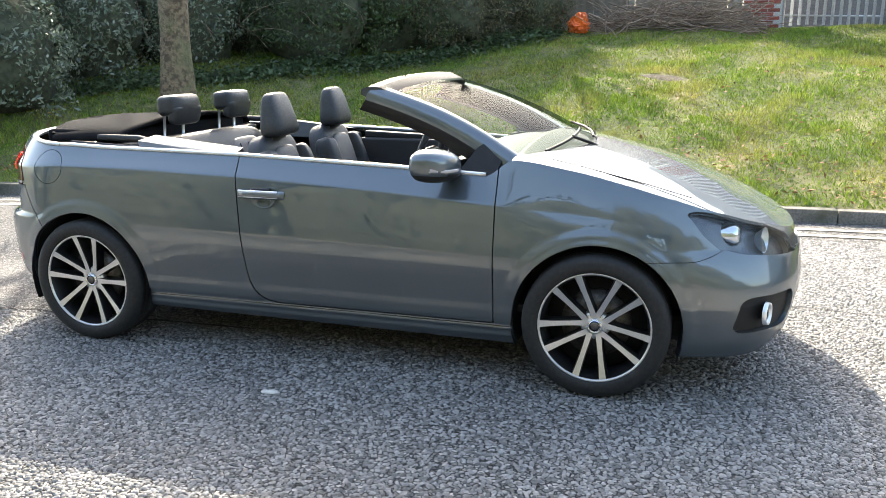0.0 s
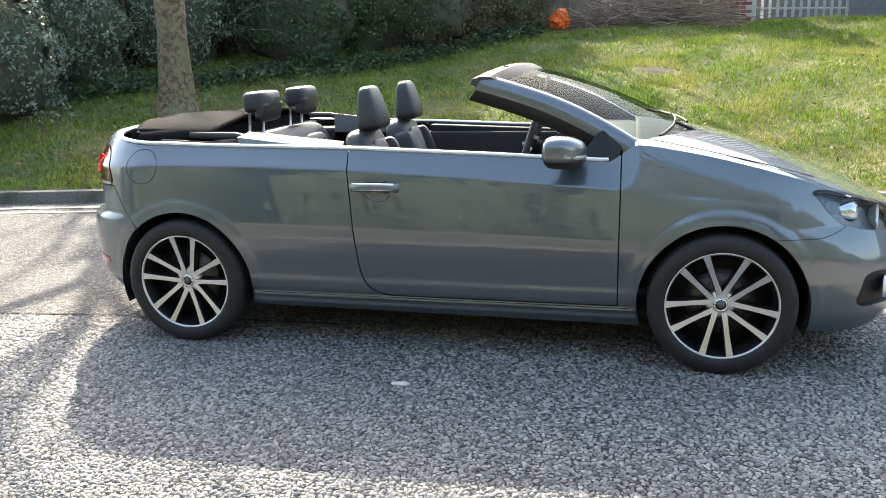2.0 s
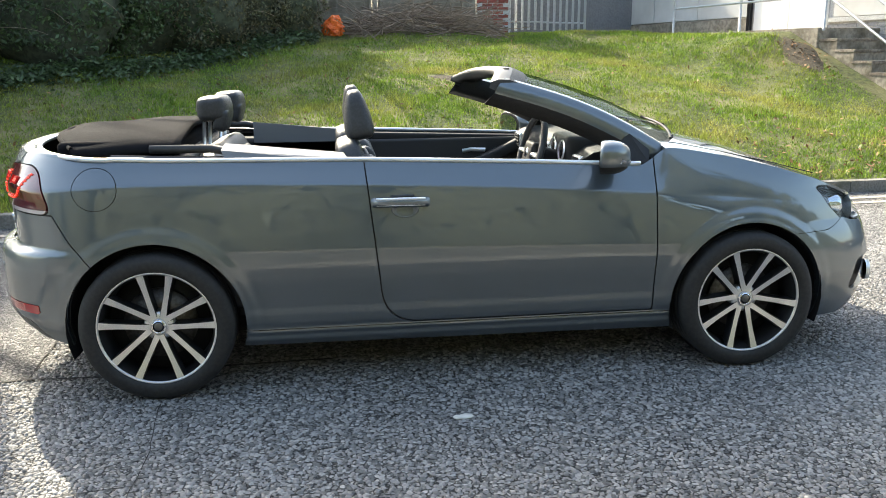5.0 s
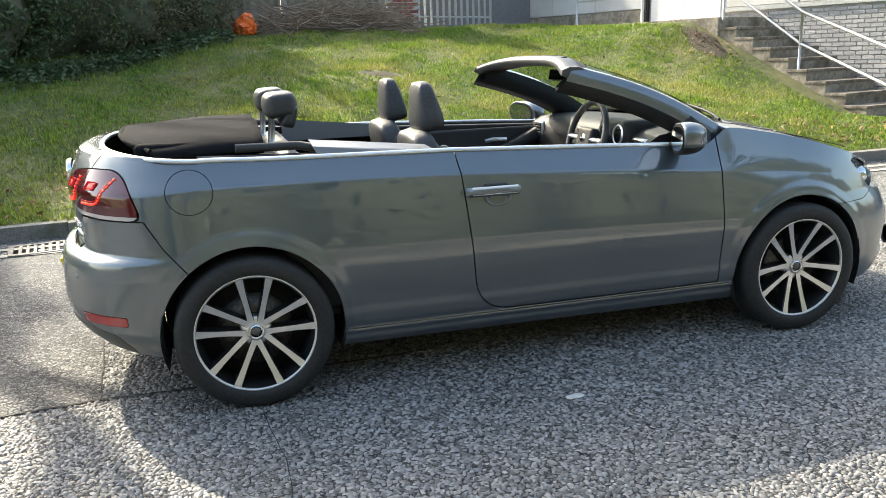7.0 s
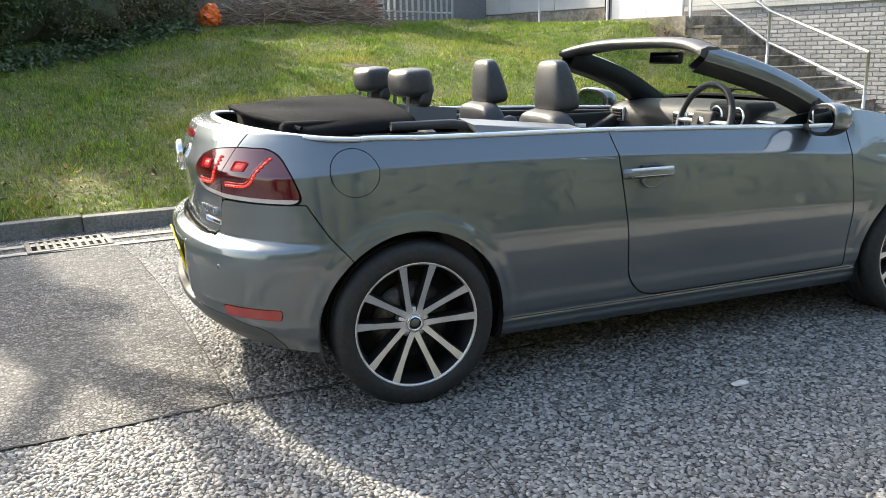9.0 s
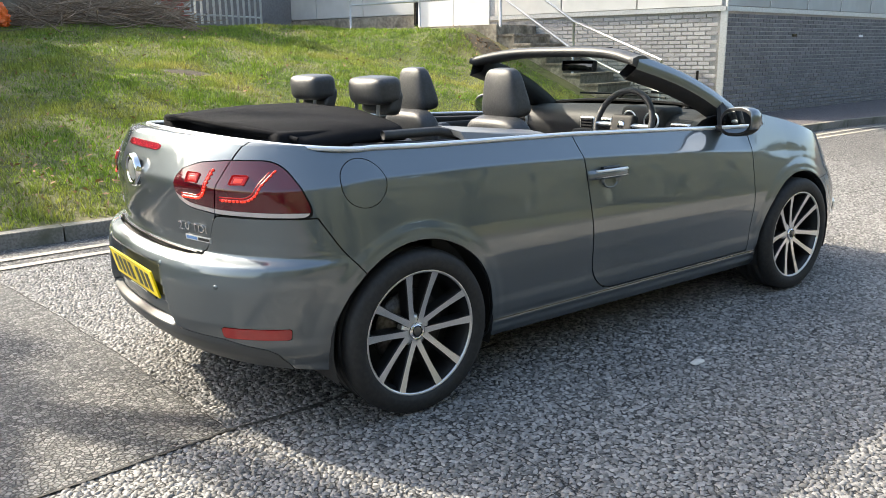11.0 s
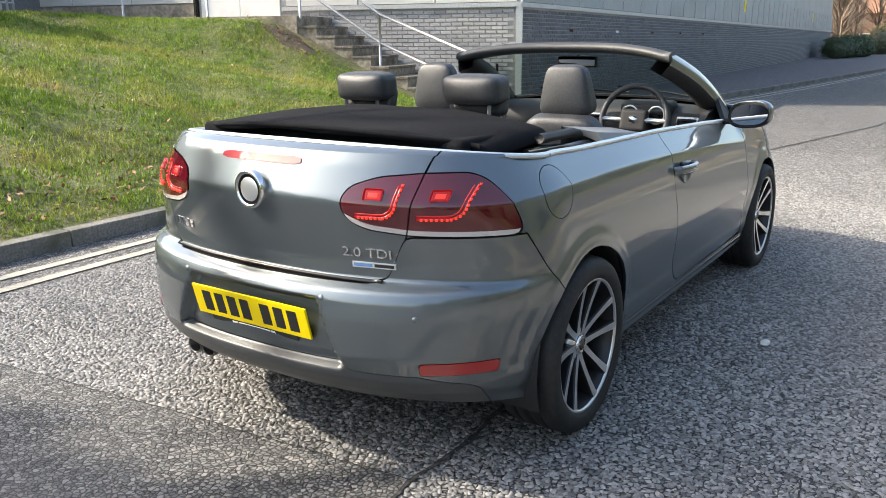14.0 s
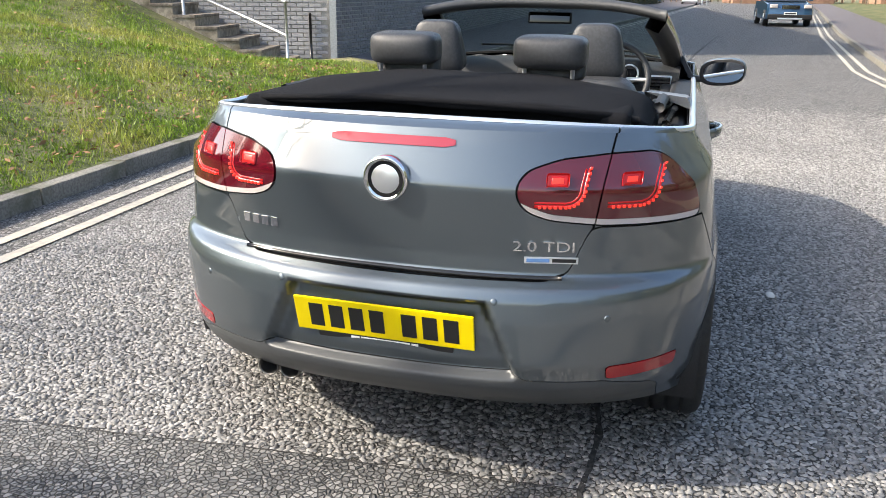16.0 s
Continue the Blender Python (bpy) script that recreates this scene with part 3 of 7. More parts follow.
w4 = copy_thing(wheel, pose(-WHEEL_X, 0.772, HUB_Z, 0, 20, 180))
for sy in (-1, 1):
    for sx in (-1, 1):
        # wheel housing
        vs, fs = [], []
        for k in range(25):
            a = radians(-20 + 220 * k / 24)
            for yy in (0.855, 0.45):
                vs.append((sx * WHEEL_X + (ARCH + 0.004) * math.cos(a), sy * yy, HUB_Z + (ARCH + 0.004) * math.sin(a)))
        for k in range(24):
            fs.append((2 * k, 2 * k + 1, 2 * k + 3, 2 * k + 2))
        vs += [(sx * WHEEL_X - 0.36, sy * 0.45, 0.15), (sx * WHEEL_X + 0.36, sy * 0.45, 0.15), (sx * WHEEL_X + 0.36, sy * 0.45, 0.68), (sx * WHEEL_X - 0.36, sy * 0.45, 0.68)]
        fs.append((50, 51, 52, 53))
        raw("arch_liner", vs, fs, BLACK, car, "black wheel arch liner", smooth=True)
part("underbody", box_bm((-1.6, -0.55, 0.19), (1.9, 0.60, 0.30), 0.03), BLACK, car, "black underside")

# door handles: a bright bar over a black block for the grip's shade, and a shallow cup
for sy in (-1, 1):
    base = [(-0.385, 0.846, 0.803), (-0.372, 0.868, 0.806), (-0.335, 0.886, 0.8085), (-0.275, 0.893, 0.810), (-0.215, 0.886, 0.8085), (-0.172, 0.868, 0.805), (-0.158, 0.846, 0.802)]
    h = tube("door_handle", [(x, sy * y, z + 0.006) for x, y, z in base], 0.012, PAINT, car, "body-coloured bar handle with a bright edge", sides=18, flat=(0.013, 0.0205))
    tube("bright_edge", [(x, sy * (y + 0.006), z + 0.0215) for x, y, z in base[1:-1]], 0.0065, SATIN, h, sides=8)
    tube("bright_edge", [(x, sy * (y + 0.009), z - 0.004) for x, y, z in base[1:-1]], 0.003, SATIN, h, sides=8)
    lathe("handle_cup", [(0.0, -0.010), (0.022, -0.008), (0.036, 0.002), (0.041, 0.010), (0.046, 0.007), (0.048, -0.006)], PAINT, car, "shallow grip recess", n=36,
          axis_m=look((-0.255, sy * 0.858, 0.782), (-0.255, sy * 0.4, 0.85)) @ Matrix.Diagonal((1.25, 0.8, 1, 1)))
    part("grip_shadow", box_bm((-0.315, min(sy * 0.846, sy * 0.872), 0.816), (-0.215, max(sy * 0.846, sy * 0.872), 0.842), 0.006), GLOSSBLACK, h, "black block for the shade behind the handle")

# windscreen, its frame and header
def screen_point(u, v):
    """u across from -1 (right) to 1, v from the foot to the header."""
    foot = Vector((0.925 + 0.235 * (1 - u * u), 0.70 * u, 0.992 + 0.030 * (1 - u * u)))
    head = Vector((0.235 + 0.105 * (1 - u * u), 0.595 * u, 1.285 + 0.050 * (1 - abs(u) ** 3.2)))
    p = foot.lerp(head, v)
    p.z += 0.028 * math.sin(math.pi * v)
    p.x += 0.02 * math.sin(math.pi * v)
    return p


P = np.array([[tuple(screen_point(u, v)) for v in np.linspace(0, 0.97, 24)] for u in np.linspace(-0.97, 0.97, 41)])
gv, gn, gt = grid_mesh(P)
ws = raw("windscreen", gv, [tuple(t) for t in gt], WINDOW, car, "clear windscreen", smooth=True, normals=gn)
ws.visible_shadow = False
for sy in (-1, 1):
    outer = [screen_point(sy * 1.0, v) for v in np.linspace(-0.10, 1.02, 16)]
    rows = []
    for i, p in enumerate(outer):
        t = i / 15
        s = sy
        rows.append([p + Vector((0.012, -s * 0.05, 0.0)), p + Vector((0.004, -s * 0.015, 0.016)), p + Vector((-0.012, s * 0.012, 0.010)), p + Vector((-0.04, s * 0.026, -0.022)),
                     p + Vector((-0.052, s * 0.02, -0.05))])
    vs = [q for r in rows for q in r]
    fs = [(5 * i + k, 5 * i + k + 1, 5 * i + k + 6, 5 * i + k + 5) for i in range(15) for k in range(4)]
    o = raw("windscreen_pillar", vs, fs, PAINT, car, smooth=True)
    rows2 = []
    for i, p in enumerate(outer):
        s = sy
        rows2.append([p + Vector((-0.050, s * 0.020, -0.049)), p + Vector((-0.092, -s * 0.008, -0.098)), p + Vector((-0.055, -s * 0.078, -0.072)), p + Vector((0.012, -s * 0.05, -0.004)), p + Vector((0.012, -s * 0.045, 0.002))])
    vs = [q for r in rows2 for q in r]
    raw("pillar_lining", vs, fs, BLACK, o, "black inner pillar lining and seal", smooth=True)
hd = []
for u in np.linspace(-1.02, 1.02, 33):
    p = screen_point(max(-1, min(1, u)), 1.0)
    p.y = 0.60 * u
    hd.append([p + Vector(o) for o in ((0.07, 0, -0.028), (0.055, 0, -0.012), (0.0, 0, 0.012), (-0.05, 0, 0.014), (-0.085, 0, 0.002), (-0.09, 0, -0.022), (-0.05, 0, -0.04), (0.03, 0, -0.042))])
vs = [q for r in hd for q in r]
fs = [(8 * i + k, 8 * i + (k + 1) % 8, 8 * i + 8 + (k + 1) % 8, 8 * i + 8 + k) for i in range(32) for k in range(8)]
fs += [tuple(range(8)), tuple(32 * 8 + k for k in reversed(range(8)))]
header = raw("windscreen_header", vs, fs, HEADERGREY, car, "dark grey header rail with roof latches", smooth=False)
for f in header.data.polygons:
    f.use_smooth = len(f.vertices) == 4
vs2 = [p + Vector((0, 0, 0.0015)) + (Vector((0.004, 0, 0)) if k == 0 else Vector()) for r in hd for k, p in enumerate(r[:3])]
fs2 = [(3 * i + k, 3 * i + k + 1, 3 * i + 4 + k, 3 * i + 3 + k) for i in range(32) for k in range(2)]
raw("header_skin", vs2, fs2, BLACK, header, "black front edge of the header", smooth=True)
for u in (-0.55, 0.55):
    p = screen_point(u, 1.0) + Vector((-0.035, 0, 0.0122))
    part("latch_slot", box_bm(p + Vector((-0.012, -0.04, -0.004)), p + Vector((0.012, 0.04, 0.003)), 0.002), GLOSSBLACK, header)
mir = part("inner_mirror", box_bm((-0.015, -0.115, -0.03), (0.015, 0.115, 0.03), 0.014, 4, m=pose(0.42, -0.01, 1.245, 0, 8, 4)), BLACK, car, "black rear-view mirror")
part("mirror_face", box_bm((-0.017, -0.105, -0.024), (-0.014, 0.105, 0.024), 0.001, m=pose(0.42, -0.01, 1.245, 0, 8, 4)), MIRRORDIM, mir, "mirror glass")
tube("mirror_stalk", [(0.43, -0.01, 1.255), (0.45, 0, 1.272)], 0.012, BLACK, mir)

# wing mirrors with their black triangles
for sy in (-1, 1):
    bm = bmesh.new()
    bmesh.ops.create_uvsphere(bm, u_segments=32, v_segments=20, radius=1.0)
    for v in bm.verts:
        x, y, z = v.co
        if x < -0.35:
            x = -0.35
        sq = lambda a: math.copysign(abs(a) ** 0.75, a)
        v.co = (0.595 + 0.095 * x - 0.040 * sq(y), sy * (0.912 + 0.116 * sq(y) + (0.01 * x)), 0.984 + 0.072 * sq(z) + 0.012 * sq(y))
    if sy < 0:
        bmesh.ops.reverse_faces(bm, faces=bm.faces)
    bmesh.ops.recalc_face_normals(bm, faces=bm.faces)
    m0 = part("wing_mirror", bm, PAINT, car, "grey mirror housing with black lower edge")
    m0.data.materials.append(BLACK)
    for f in m0.data.polygons:
        if f.center.z < 0.952 or f.normal.x < -0.9:
            f.material_index = 1
    face = [(0.5545 - 0.034 * math.copysign(abs(math.cos(a)) ** 0.8, math.cos(a)), sy * (0.915 + 0.098 * math.copysign(abs(math.cos(a)) ** 0.8, math.cos(a))), 0.984 + 0.053 * math.copysign(abs(math.sin(a)) ** 0.8, math.sin(a)) + 0.011 * math.cos(a)) for a in np.linspace(0, 2 * math.pi, 33)[:-1]]
    raw("mirror_face", face, [tuple(range(32)) if sy < 0 else tuple(reversed(range(32)))], MIRROR, m0, "mirror glass")
    tube("indicator", [(0.690, sy * 0.835, 0.966), (0.694, sy * 0.90, 0.967), (0.668, sy * 0.965, 0.970), (0.612, sy * 1.02, 0.978)], 0.008, CLEARSTRIP, m0, "clear indicator strip", flat=(0.006, 0.009))
    part("mirror_foot", box_bm((0.60, min(sy * 0.76, sy * 0.86), 0.925), (0.68, max(sy * 0.76, sy * 0.86), 0.955), 0.012), BLACK, m0)
    tri = [(0.66, sy * 0.772, 0.938), (0.83, sy * 0.772, 0.935), (0.85, sy * 0.712, 0.998), (0.76, sy * 0.70, 1.06), (0.735, sy * 0.705, 1.045)]
    tri2 = [(x, y - sy * 0.025, z) for x, y, z in tri]
    raw("corner_trim", tri + tri2, [(0, 1, 2, 3, 4), (9, 8, 7, 6, 5)] + [(i, (i + 1) % 5, 5 + (i + 1) % 5, 5 + i) for i in range(5)], BLACK, car, "black triangular corner trim")

# folded roof
bm = bmesh.new()
NU, NV = 33, 14
top = []
for i in range(NU):
    u = -1 + 2 * i / (NU - 1)
    row = []
    for j in range(NV):
        v = j / (NV - 1)
        back = -1.775 + 0.17 * abs(u) ** 3.2
        x = back + (-1.185 - back) * v
        h = (0.045 * max(0, 1 - abs(u) ** 10) ** 0.6 + 0.036 * (1 - u * u)) * min(1, 0.7 + 0.5 * v)
        z = 1.030 + h - 0.012 * abs(u) ** 2
        row.append(bm.verts.new((x, 0.655 * u, z + 0.004 * math.sin(9 * u + 5 * v))))
    top.append(row)
for a, b in zip(top, top[1:]):
    for j in range(NV - 1):
        bm.faces.new((a[j], a[j + 1], b[j + 1], b[j]))
bmesh.ops.recalc_face_normals(bm, faces=bm.faces)
if sum((f.normal.z for f in bm.faces)) < 0:
    bmesh.ops.reverse_faces(bm, faces=bm.faces)
roof = part("folded_roof", bm, FABRIC, car, "black canvas roof folded flat behind the seats")
md = roof.modifiers.new("thick", "SOLIDIFY")
md.thickness, md.offset = 0.022, -1
part("roof_fold", box_bm((-1.69, -0.60, 0.93), (-1.20, 0.60, 1.06), 0.03, 3), FABRIC, roof, "dark folds below the canvas")
hem = [(-1.770 + 0.17 * abs(u) ** 3.2, 0.652 * u, 1.024 - 0.012 * u * u + 0.7 * (0.045 * max(0, 1 - abs(u) ** 10) ** 0.6 + 0.036 * (1 - u * u))) for u in np.linspace(-0.95, 0.95, 30)]
tube("roof_hem", hem, 0.010, FABRIC, roof, sides=8)
part("roof_well", box_bm((-1.66, -0.60, 0.80), (-1.10, 0.60, 0.97), 0.01), TRIM, car, "dark well of the folded roof")
for sy in (-1, 1):
    # side rails and covers beside the folded roof
    tube("roof_arm", [(-1.30, sy * 0.66, 1.03), (-1.05, sy * 0.665, 1.03), (-0.92, sy * 0.67, 1.005)], 0.02, TRIM, car, sides=8, flat=(0.02, 0.018))
    tube("roof_rail", [(-1.45, sy * 0.69, 1.0), (-1.1, sy * 0.70, 0.99), (-0.9, sy * 0.71, 0.985)], 0.014, GLOSSBLACK, car, sides=8)
    w = raw("side_cover", [(-1.0, sy * 0.60, 1.045), (-0.50, sy * 0.60, 0.995), (-0.47, sy * 0.76, 0.972), (-0.98, sy * 0.765, 0.985),
                           (-1.0, sy * 0.745, 1.03), (-0.6, sy * 0.74, 0.995), (-1.0, sy * 0.60, 0.8), (-0.5, sy * 0.60, 0.8)],
            [(0, 1, 5, 4), (4, 5, 2, 3), (0, 4, 3), (1, 2, 5), (0, 6, 7, 1)], GREYTRIM, car, "grey cover over the roof hinge")

# cabin
part("cabin_floor", box_bm((-1.2, -0.70, 0.30), (1.0, 0.70, 0.34), 0.01), TRIM, car, "black carpet")
part("rear_bulkhead", box_bm((-1.22, -0.66, 0.30), (-1.14, 0.66, 1.0), 0.02), TRIM, car)
for sy in (-1, 1):
    a, b = sorted((sy * 0.66, sy * 0.735))
    dc = part("door_card", box_bm((-0.40, a, 0.32), (0.84, b, 0.925), 0.02, 3), TRIM, car, "black door lining")
    a2, b2 = sorted((sy * 0.60, sy * 0.68))
    part("armrest", box_bm((-0.25, a2, 0.68), (0.55, b2, 0.75), 0.02, 3), LEATHER, dc)
    part("door_pull", box_bm((0.12, a2, 0.70), (0.62, b2, 0.90), 0.03, 3, m=Matrix.Translation((0.37, 0, 0.8)) @ Matrix.Rotation(radians(-24), 4, "Y") @ Matrix.Diagonal((0.9, 1, 0.35, 1)) @ Matrix.Translation((-0.37, 0, -0.8))), TRIM, dc)
    tube("inner_handle", [(0.22, sy * 0.655, 0.845), (0.27, sy * 0.648, 0.855), (0.36, sy * 0.655, 0.85)], 0.01, SATIN, dc, "bright inner handle", flat=(0.006, 0.013))
    part("door_top", box_bm((-0.41, min(sy * 0.68, sy * 0.775), 0.90), (0.80, max(sy * 0.68, sy * 0.775), 0.945), 0.015, 3, m=Matrix.Translation((0, 0, 0.0)) @ Matrix.Rotation(radians(2.0), 4, "Y") @ Matrix.Translation((0, 0, 0.008))), BLACK, car, "black padded door top")
    a3, b3 = sorted((sy * 0.60, sy * 0.75))
    part("rear_side_lining", box_bm((-1.15, a3, 0.35), (-0.42, b3, 0.955), 0.03, 3), TRIM, car, "black rear side lining")
# dashboard
prof = [(0.96, 0.99), (0.86, 1.012), (0.72, 1.015), (0.60, 0.998), (0.545, 0.965), (0.535, 0.90), (0.56, 0.83), (0.60, 0.74), (0.66, 0.62), (0.95, 0.55)]
vs, fs = [], []
ys = np.linspace(-0.695, 0.695, 31)
for y in ys:
    bow = 0.05 * (1 - (y / 0.7) ** 2)
    for x, z in prof:
        vs.append((x + bow * 0.9, y, z - 0.02 * (abs(y) / 0.7) ** 2))
k = len(prof)
for i in range(30):
    for j in range(k - 1):
        fs.append((i * k + j, i * k + j + 1, (i + 1) * k + j + 1, (i + 1) * k + j))
fs += [tuple(range(k)), tuple(reversed(range(30 * k, 31 * k)))]
dash = raw("dashboard", vs, fs, TRIM, car, "black soft dashboard with silver-edged vents", smooth=True)


def vent(y, z, x, w=0.062, h=0.042):
    o = part("air_vent", box_bm((x - 0.012, y - w, z - h), (x + 0.02, y + w, z + h), 0.014, 3), SATIN, dash, "silver-framed air vent")
    part("vent_mouth", box_bm((x - 0.0145, y - w + 0.009, z - h + 0.008), (x - 0.008, y + w - 0.009, z + h - 0.008), 0.004), GLOSSBLACK, o)
    for s in range(4):
        zz = z - h + 0.016 + s * (2 * h - 0.032) / 3
        part("slat", box_bm((x - 0.018, y - w + 0.011, zz - 0.0035), (x - 0.012, y + w - 0.011, zz + 0.0035)), BLACK, o, smooth=False)


for y, w in ((-0.60, 0.06), (0.60, 0.06), (-0.065, 0.055), (0.065, 0.055)):
    vent(y, 0.915, 0.545 + 0.045 * (1 - (y / 0.7) ** 2), w)
binnacle = part("binnacle", box_bm((0.53, -0.50, 0.90), (0.72, -0.22, 1.035), 0.05, 4), TRIM, dash, "hooded instrument binnacle")
for y in (-0.435, -0.285):
    lathe("dial_ring", [(0.040, 0.0), (0.046, 0.008), (0.052, 0.0)], SATIN, binnacle, "silver dial ring", n=28, axis_m=look((0.528, y, 0.962), (0.8, y, 0.93)))
    lathe("dial", [(0.0, 0.001), (0.041, 0.001)], GLOSSBLACK, binnacle, n=24, axis_m=look((0.528, y, 0.962), (0.8, y, 0.93)))
con = part("centre_console", box_bm((0.50, -0.12, 0.50), (0.70, 0.12, 0.89), 0.03, 3, m=Matrix.Rotation(radians(0), 4, "Y")), BLACK, car, "black centre console")
part("radio", box_bm((0.488, -0.095, 0.75), (0.505, 0.095, 0.85), 0.006), GLOSSBLACK, con, "dark radio screen")
part("console_trim", box_bm((0.492, -0.11, 0.60), (0.503, 0.11, 0.735), 0.006), SATIN, con, "silver heater panel")
part("tunnel", box_bm((-0.45, -0.12, 0.32), (0.55, 0.12, 0.56), 0.04, 3), TRIM, car, "black centre tunnel")
tube("gear_lever", [(0.25, 0, 0.55), (0.23, 0, 0.68)], [0.014, 0.022], LEATHER, car, "gear lever with leather knob")
# steering wheel
sw_m = look((0.395, -0.36, 0.945), (1.0, -0.36, 0.78))
ring = [sw_m @ Vector((0.182 * math.cos(a), 0.182 * math.sin(a), 0)) for a in np.linspace(0, 2 * math.pi, 49)[:-1]]
st = tube("steering_wheel", ring, 0.0165, LEATHER, car, "black leather steering wheel with silver spokes", sides=12, closed=True)
part("boss", box_bm((-0.075, -0.065, -0.03), (0.075, 0.055, 0.02), 0.025, 4, m=sw_m), BLACK, st, "black airbag cover")
for a in (0, 180, 270):
    tube("spoke", [sw_m @ (Matrix.Rotation(radians(a), 3, "Z") @ Vector((r, 0, 0.0))) for r in (0.06, 0.12, 0.175)], 0.02, SATIN, st, "silver spoke", flat=(0.02, 0.012) if a != 270 else (0.02, 0.012))
lathe("badge", [(0.0, 0.024), (0.022, 0.023), (0.024, 0.018)], CHROME, st, n=20, axis_m=sw_m)
tube("column", [sw_m @ Vector((0, 0, -0.02)), sw_m @ Vector((0, 0, -0.25))], 0.045, BLACK, st)


def cushion(name, parent, mat, m, w, d, t, bulge=0.03, label="", taper=0.0, n=14, thin=0.0):
    """A padded slab: w across (y), d long (z), t thick (x), rounded and bulged."""
    bm = bmesh.new()
    bmesh.ops.create_cube(bm, size=2.0)
    bmesh.ops.subdivide_edges(bm, edges=bm.edges[:], cuts=n, use_grid_fill=True)
    for v in bm.verts:
        p = v.co.copy()
        e = 5.0
        s = (abs(p.x) ** e + abs(p.y) ** e + abs(p.z) ** e) ** (1 / e)
        p = p / s * max(abs(p.x), abs(p.y), abs(p.z)) if s > 0 else p
        q = Vector((p.x * t / 2 * (1 - thin * (p.z + 1) / 2) * (1 + bulge / t * (1 - p.y ** 2) * (1 - p.z ** 2)), p.y * w / 2 * (1 - taper * (p.z + 1) / 2), p.z * d / 2))
        v.co = m @ q
    return part(name, bm, mat, parent, label)


def headrest_front(parent, x, y):
    hr = cushion("headrest", parent, LEATHER, pose(x, y, 1.142, 0, -8, 0), 0.268, 0.225, 0.135, 0.03, "black leather headrest", taper=0.30, thin=0.52)
    tube("seam", [(x + 0.062 - 0.085 * q, y, 1.05 + 0.19 * q) for q in np.linspace(0, 1, 7)], 0.0035, LEATHER, hr, sides=6)
    for s in (-0.07, 0.07):
        tube("headrest_post", [(x - 0.005, y + s, 0.96), (x, y + s, 1.06)], 0.006, CHROME, hr, "chrome post")


def front_seat(y):
    s = cushion("front_seat", car, LEATHER, pose(-0.40, y, 0.72, 0, -16, 0), 0.50, 0.66, 0.13, 0.02, "black leather front seat with grey centre panels", taper=0.22)
    cushion("backrest_panel", s, LEATHERGREY, pose(-0.345, y, 0.74, 0, -16, 0), 0.26, 0.50, 0.06, 0.012, "grey leather centre", taper=0.1)
    cushion("seat_cushion", s, LEATHER, pose(-0.12, y, 0.44, 0, -82, 0), 0.52, 0.52, 0.15, 0.02, "black leather cushion")
    for b in (-1, 1):
        cushion("bolster", s, LEATHER, pose(-0.345, y + b * 0.19, 0.70, 0, -16, b * 12), 0.10, 0.56, 0.13, 0.02, "side bolster")
    headrest_front(s, -0.43, y)


front_seat(-0.355)
front_seat(0.345)
bench = cushion("rear_bench", car, LEATHER, pose(-1.02, 0, 0.76, 0, -20, 0), 1.16, 0.52, 0.14, 0.02, "black leather rear bench")
cushion("bench_cushion", bench, LEATHER, pose(-0.80, 0, 0.50, 0, -80, 0), 1.16, 0.46, 0.16, 0.02)
for y in (-0.27, 0.27):
    cushion("bench_panel", bench, LEATHERGREY, pose(-0.958, y, 0.76, 0, -20, 0), 0.34, 0.40, 0.06, 0.012, "grey stitched panel")
    for k in range(3):
        tube("seam", [(-0.925 - 0.0 + (zz - 0.76) * -0.36, y - 0.09 + 0.09 * k, zz) for zz in np.linspace(0.6, 0.92, 6)], 0.003, BLACK, bench, sides=5)
    # rear headrest: a padded hook on two tall posts
    h = cushion("rear_headrest", bench, LEATHER, pose(-1.08, y, 1.176, 0, -4, 0), 0.258, 0.115, 0.125, 0.03, "black leather headrest on tall chrome posts")
    cushion("headrest_apron", h, LEATHER, pose(-1.045, y, 1.128, 0, 14, 0), 0.245, 0.11, 0.06, 0.01)
    for s in (-0.085, 0.085):
        tube("headrest_post", [(-1.13, y + s, 0.96), (-1.115, y + s, 1.16)], 0.008, SATIN, h, "tall chrome post")

# tail fittings
def on_tail(y, z, out=0.0):
    """A point on the tail at that y and height."""
    w = float(half_width(z))
    p = 2.45
    s = min(1, abs(y) / w)
    x = XS - (XS - float(tail_x(z))) * (1 - s ** p) ** (1 / p)
    return Vector((x - out, y, z))


def tail_strip(name, y0, y1, z0, z1, mat, parent, label="", out=0.004, n=16, ends=0.0):
    bm = bmesh.new()
    rows = []
    for i in range(n + 1):
        y = y0 + (y1 - y0) * i / n
        sh = ends * max(0.0, abs(2 * i / n - 1) - 0.85) / 0.15
        a, b = z0 + sh, z1 - sh
        rows.append([bm.verts.new(on_tail(y, a, -0.004)), bm.verts.new(on_tail(y, a, out)), bm.verts.new(on_tail(y, b, out)), bm.verts.new(on_tail(y, b, -0.004))])
    for a, b in zip(rows, rows[1:]):
        for k in range(3):
            bm.faces.new((a[k], a[k + 1], b[k + 1], b[k]))
    bm.faces.new(rows[0])
    bm.faces.new(list(reversed(rows[-1])))
    bmesh.ops.recalc_face_normals(bm, faces=bm.faces)
    return part(name, bm, mat, parent, label, smooth=False)


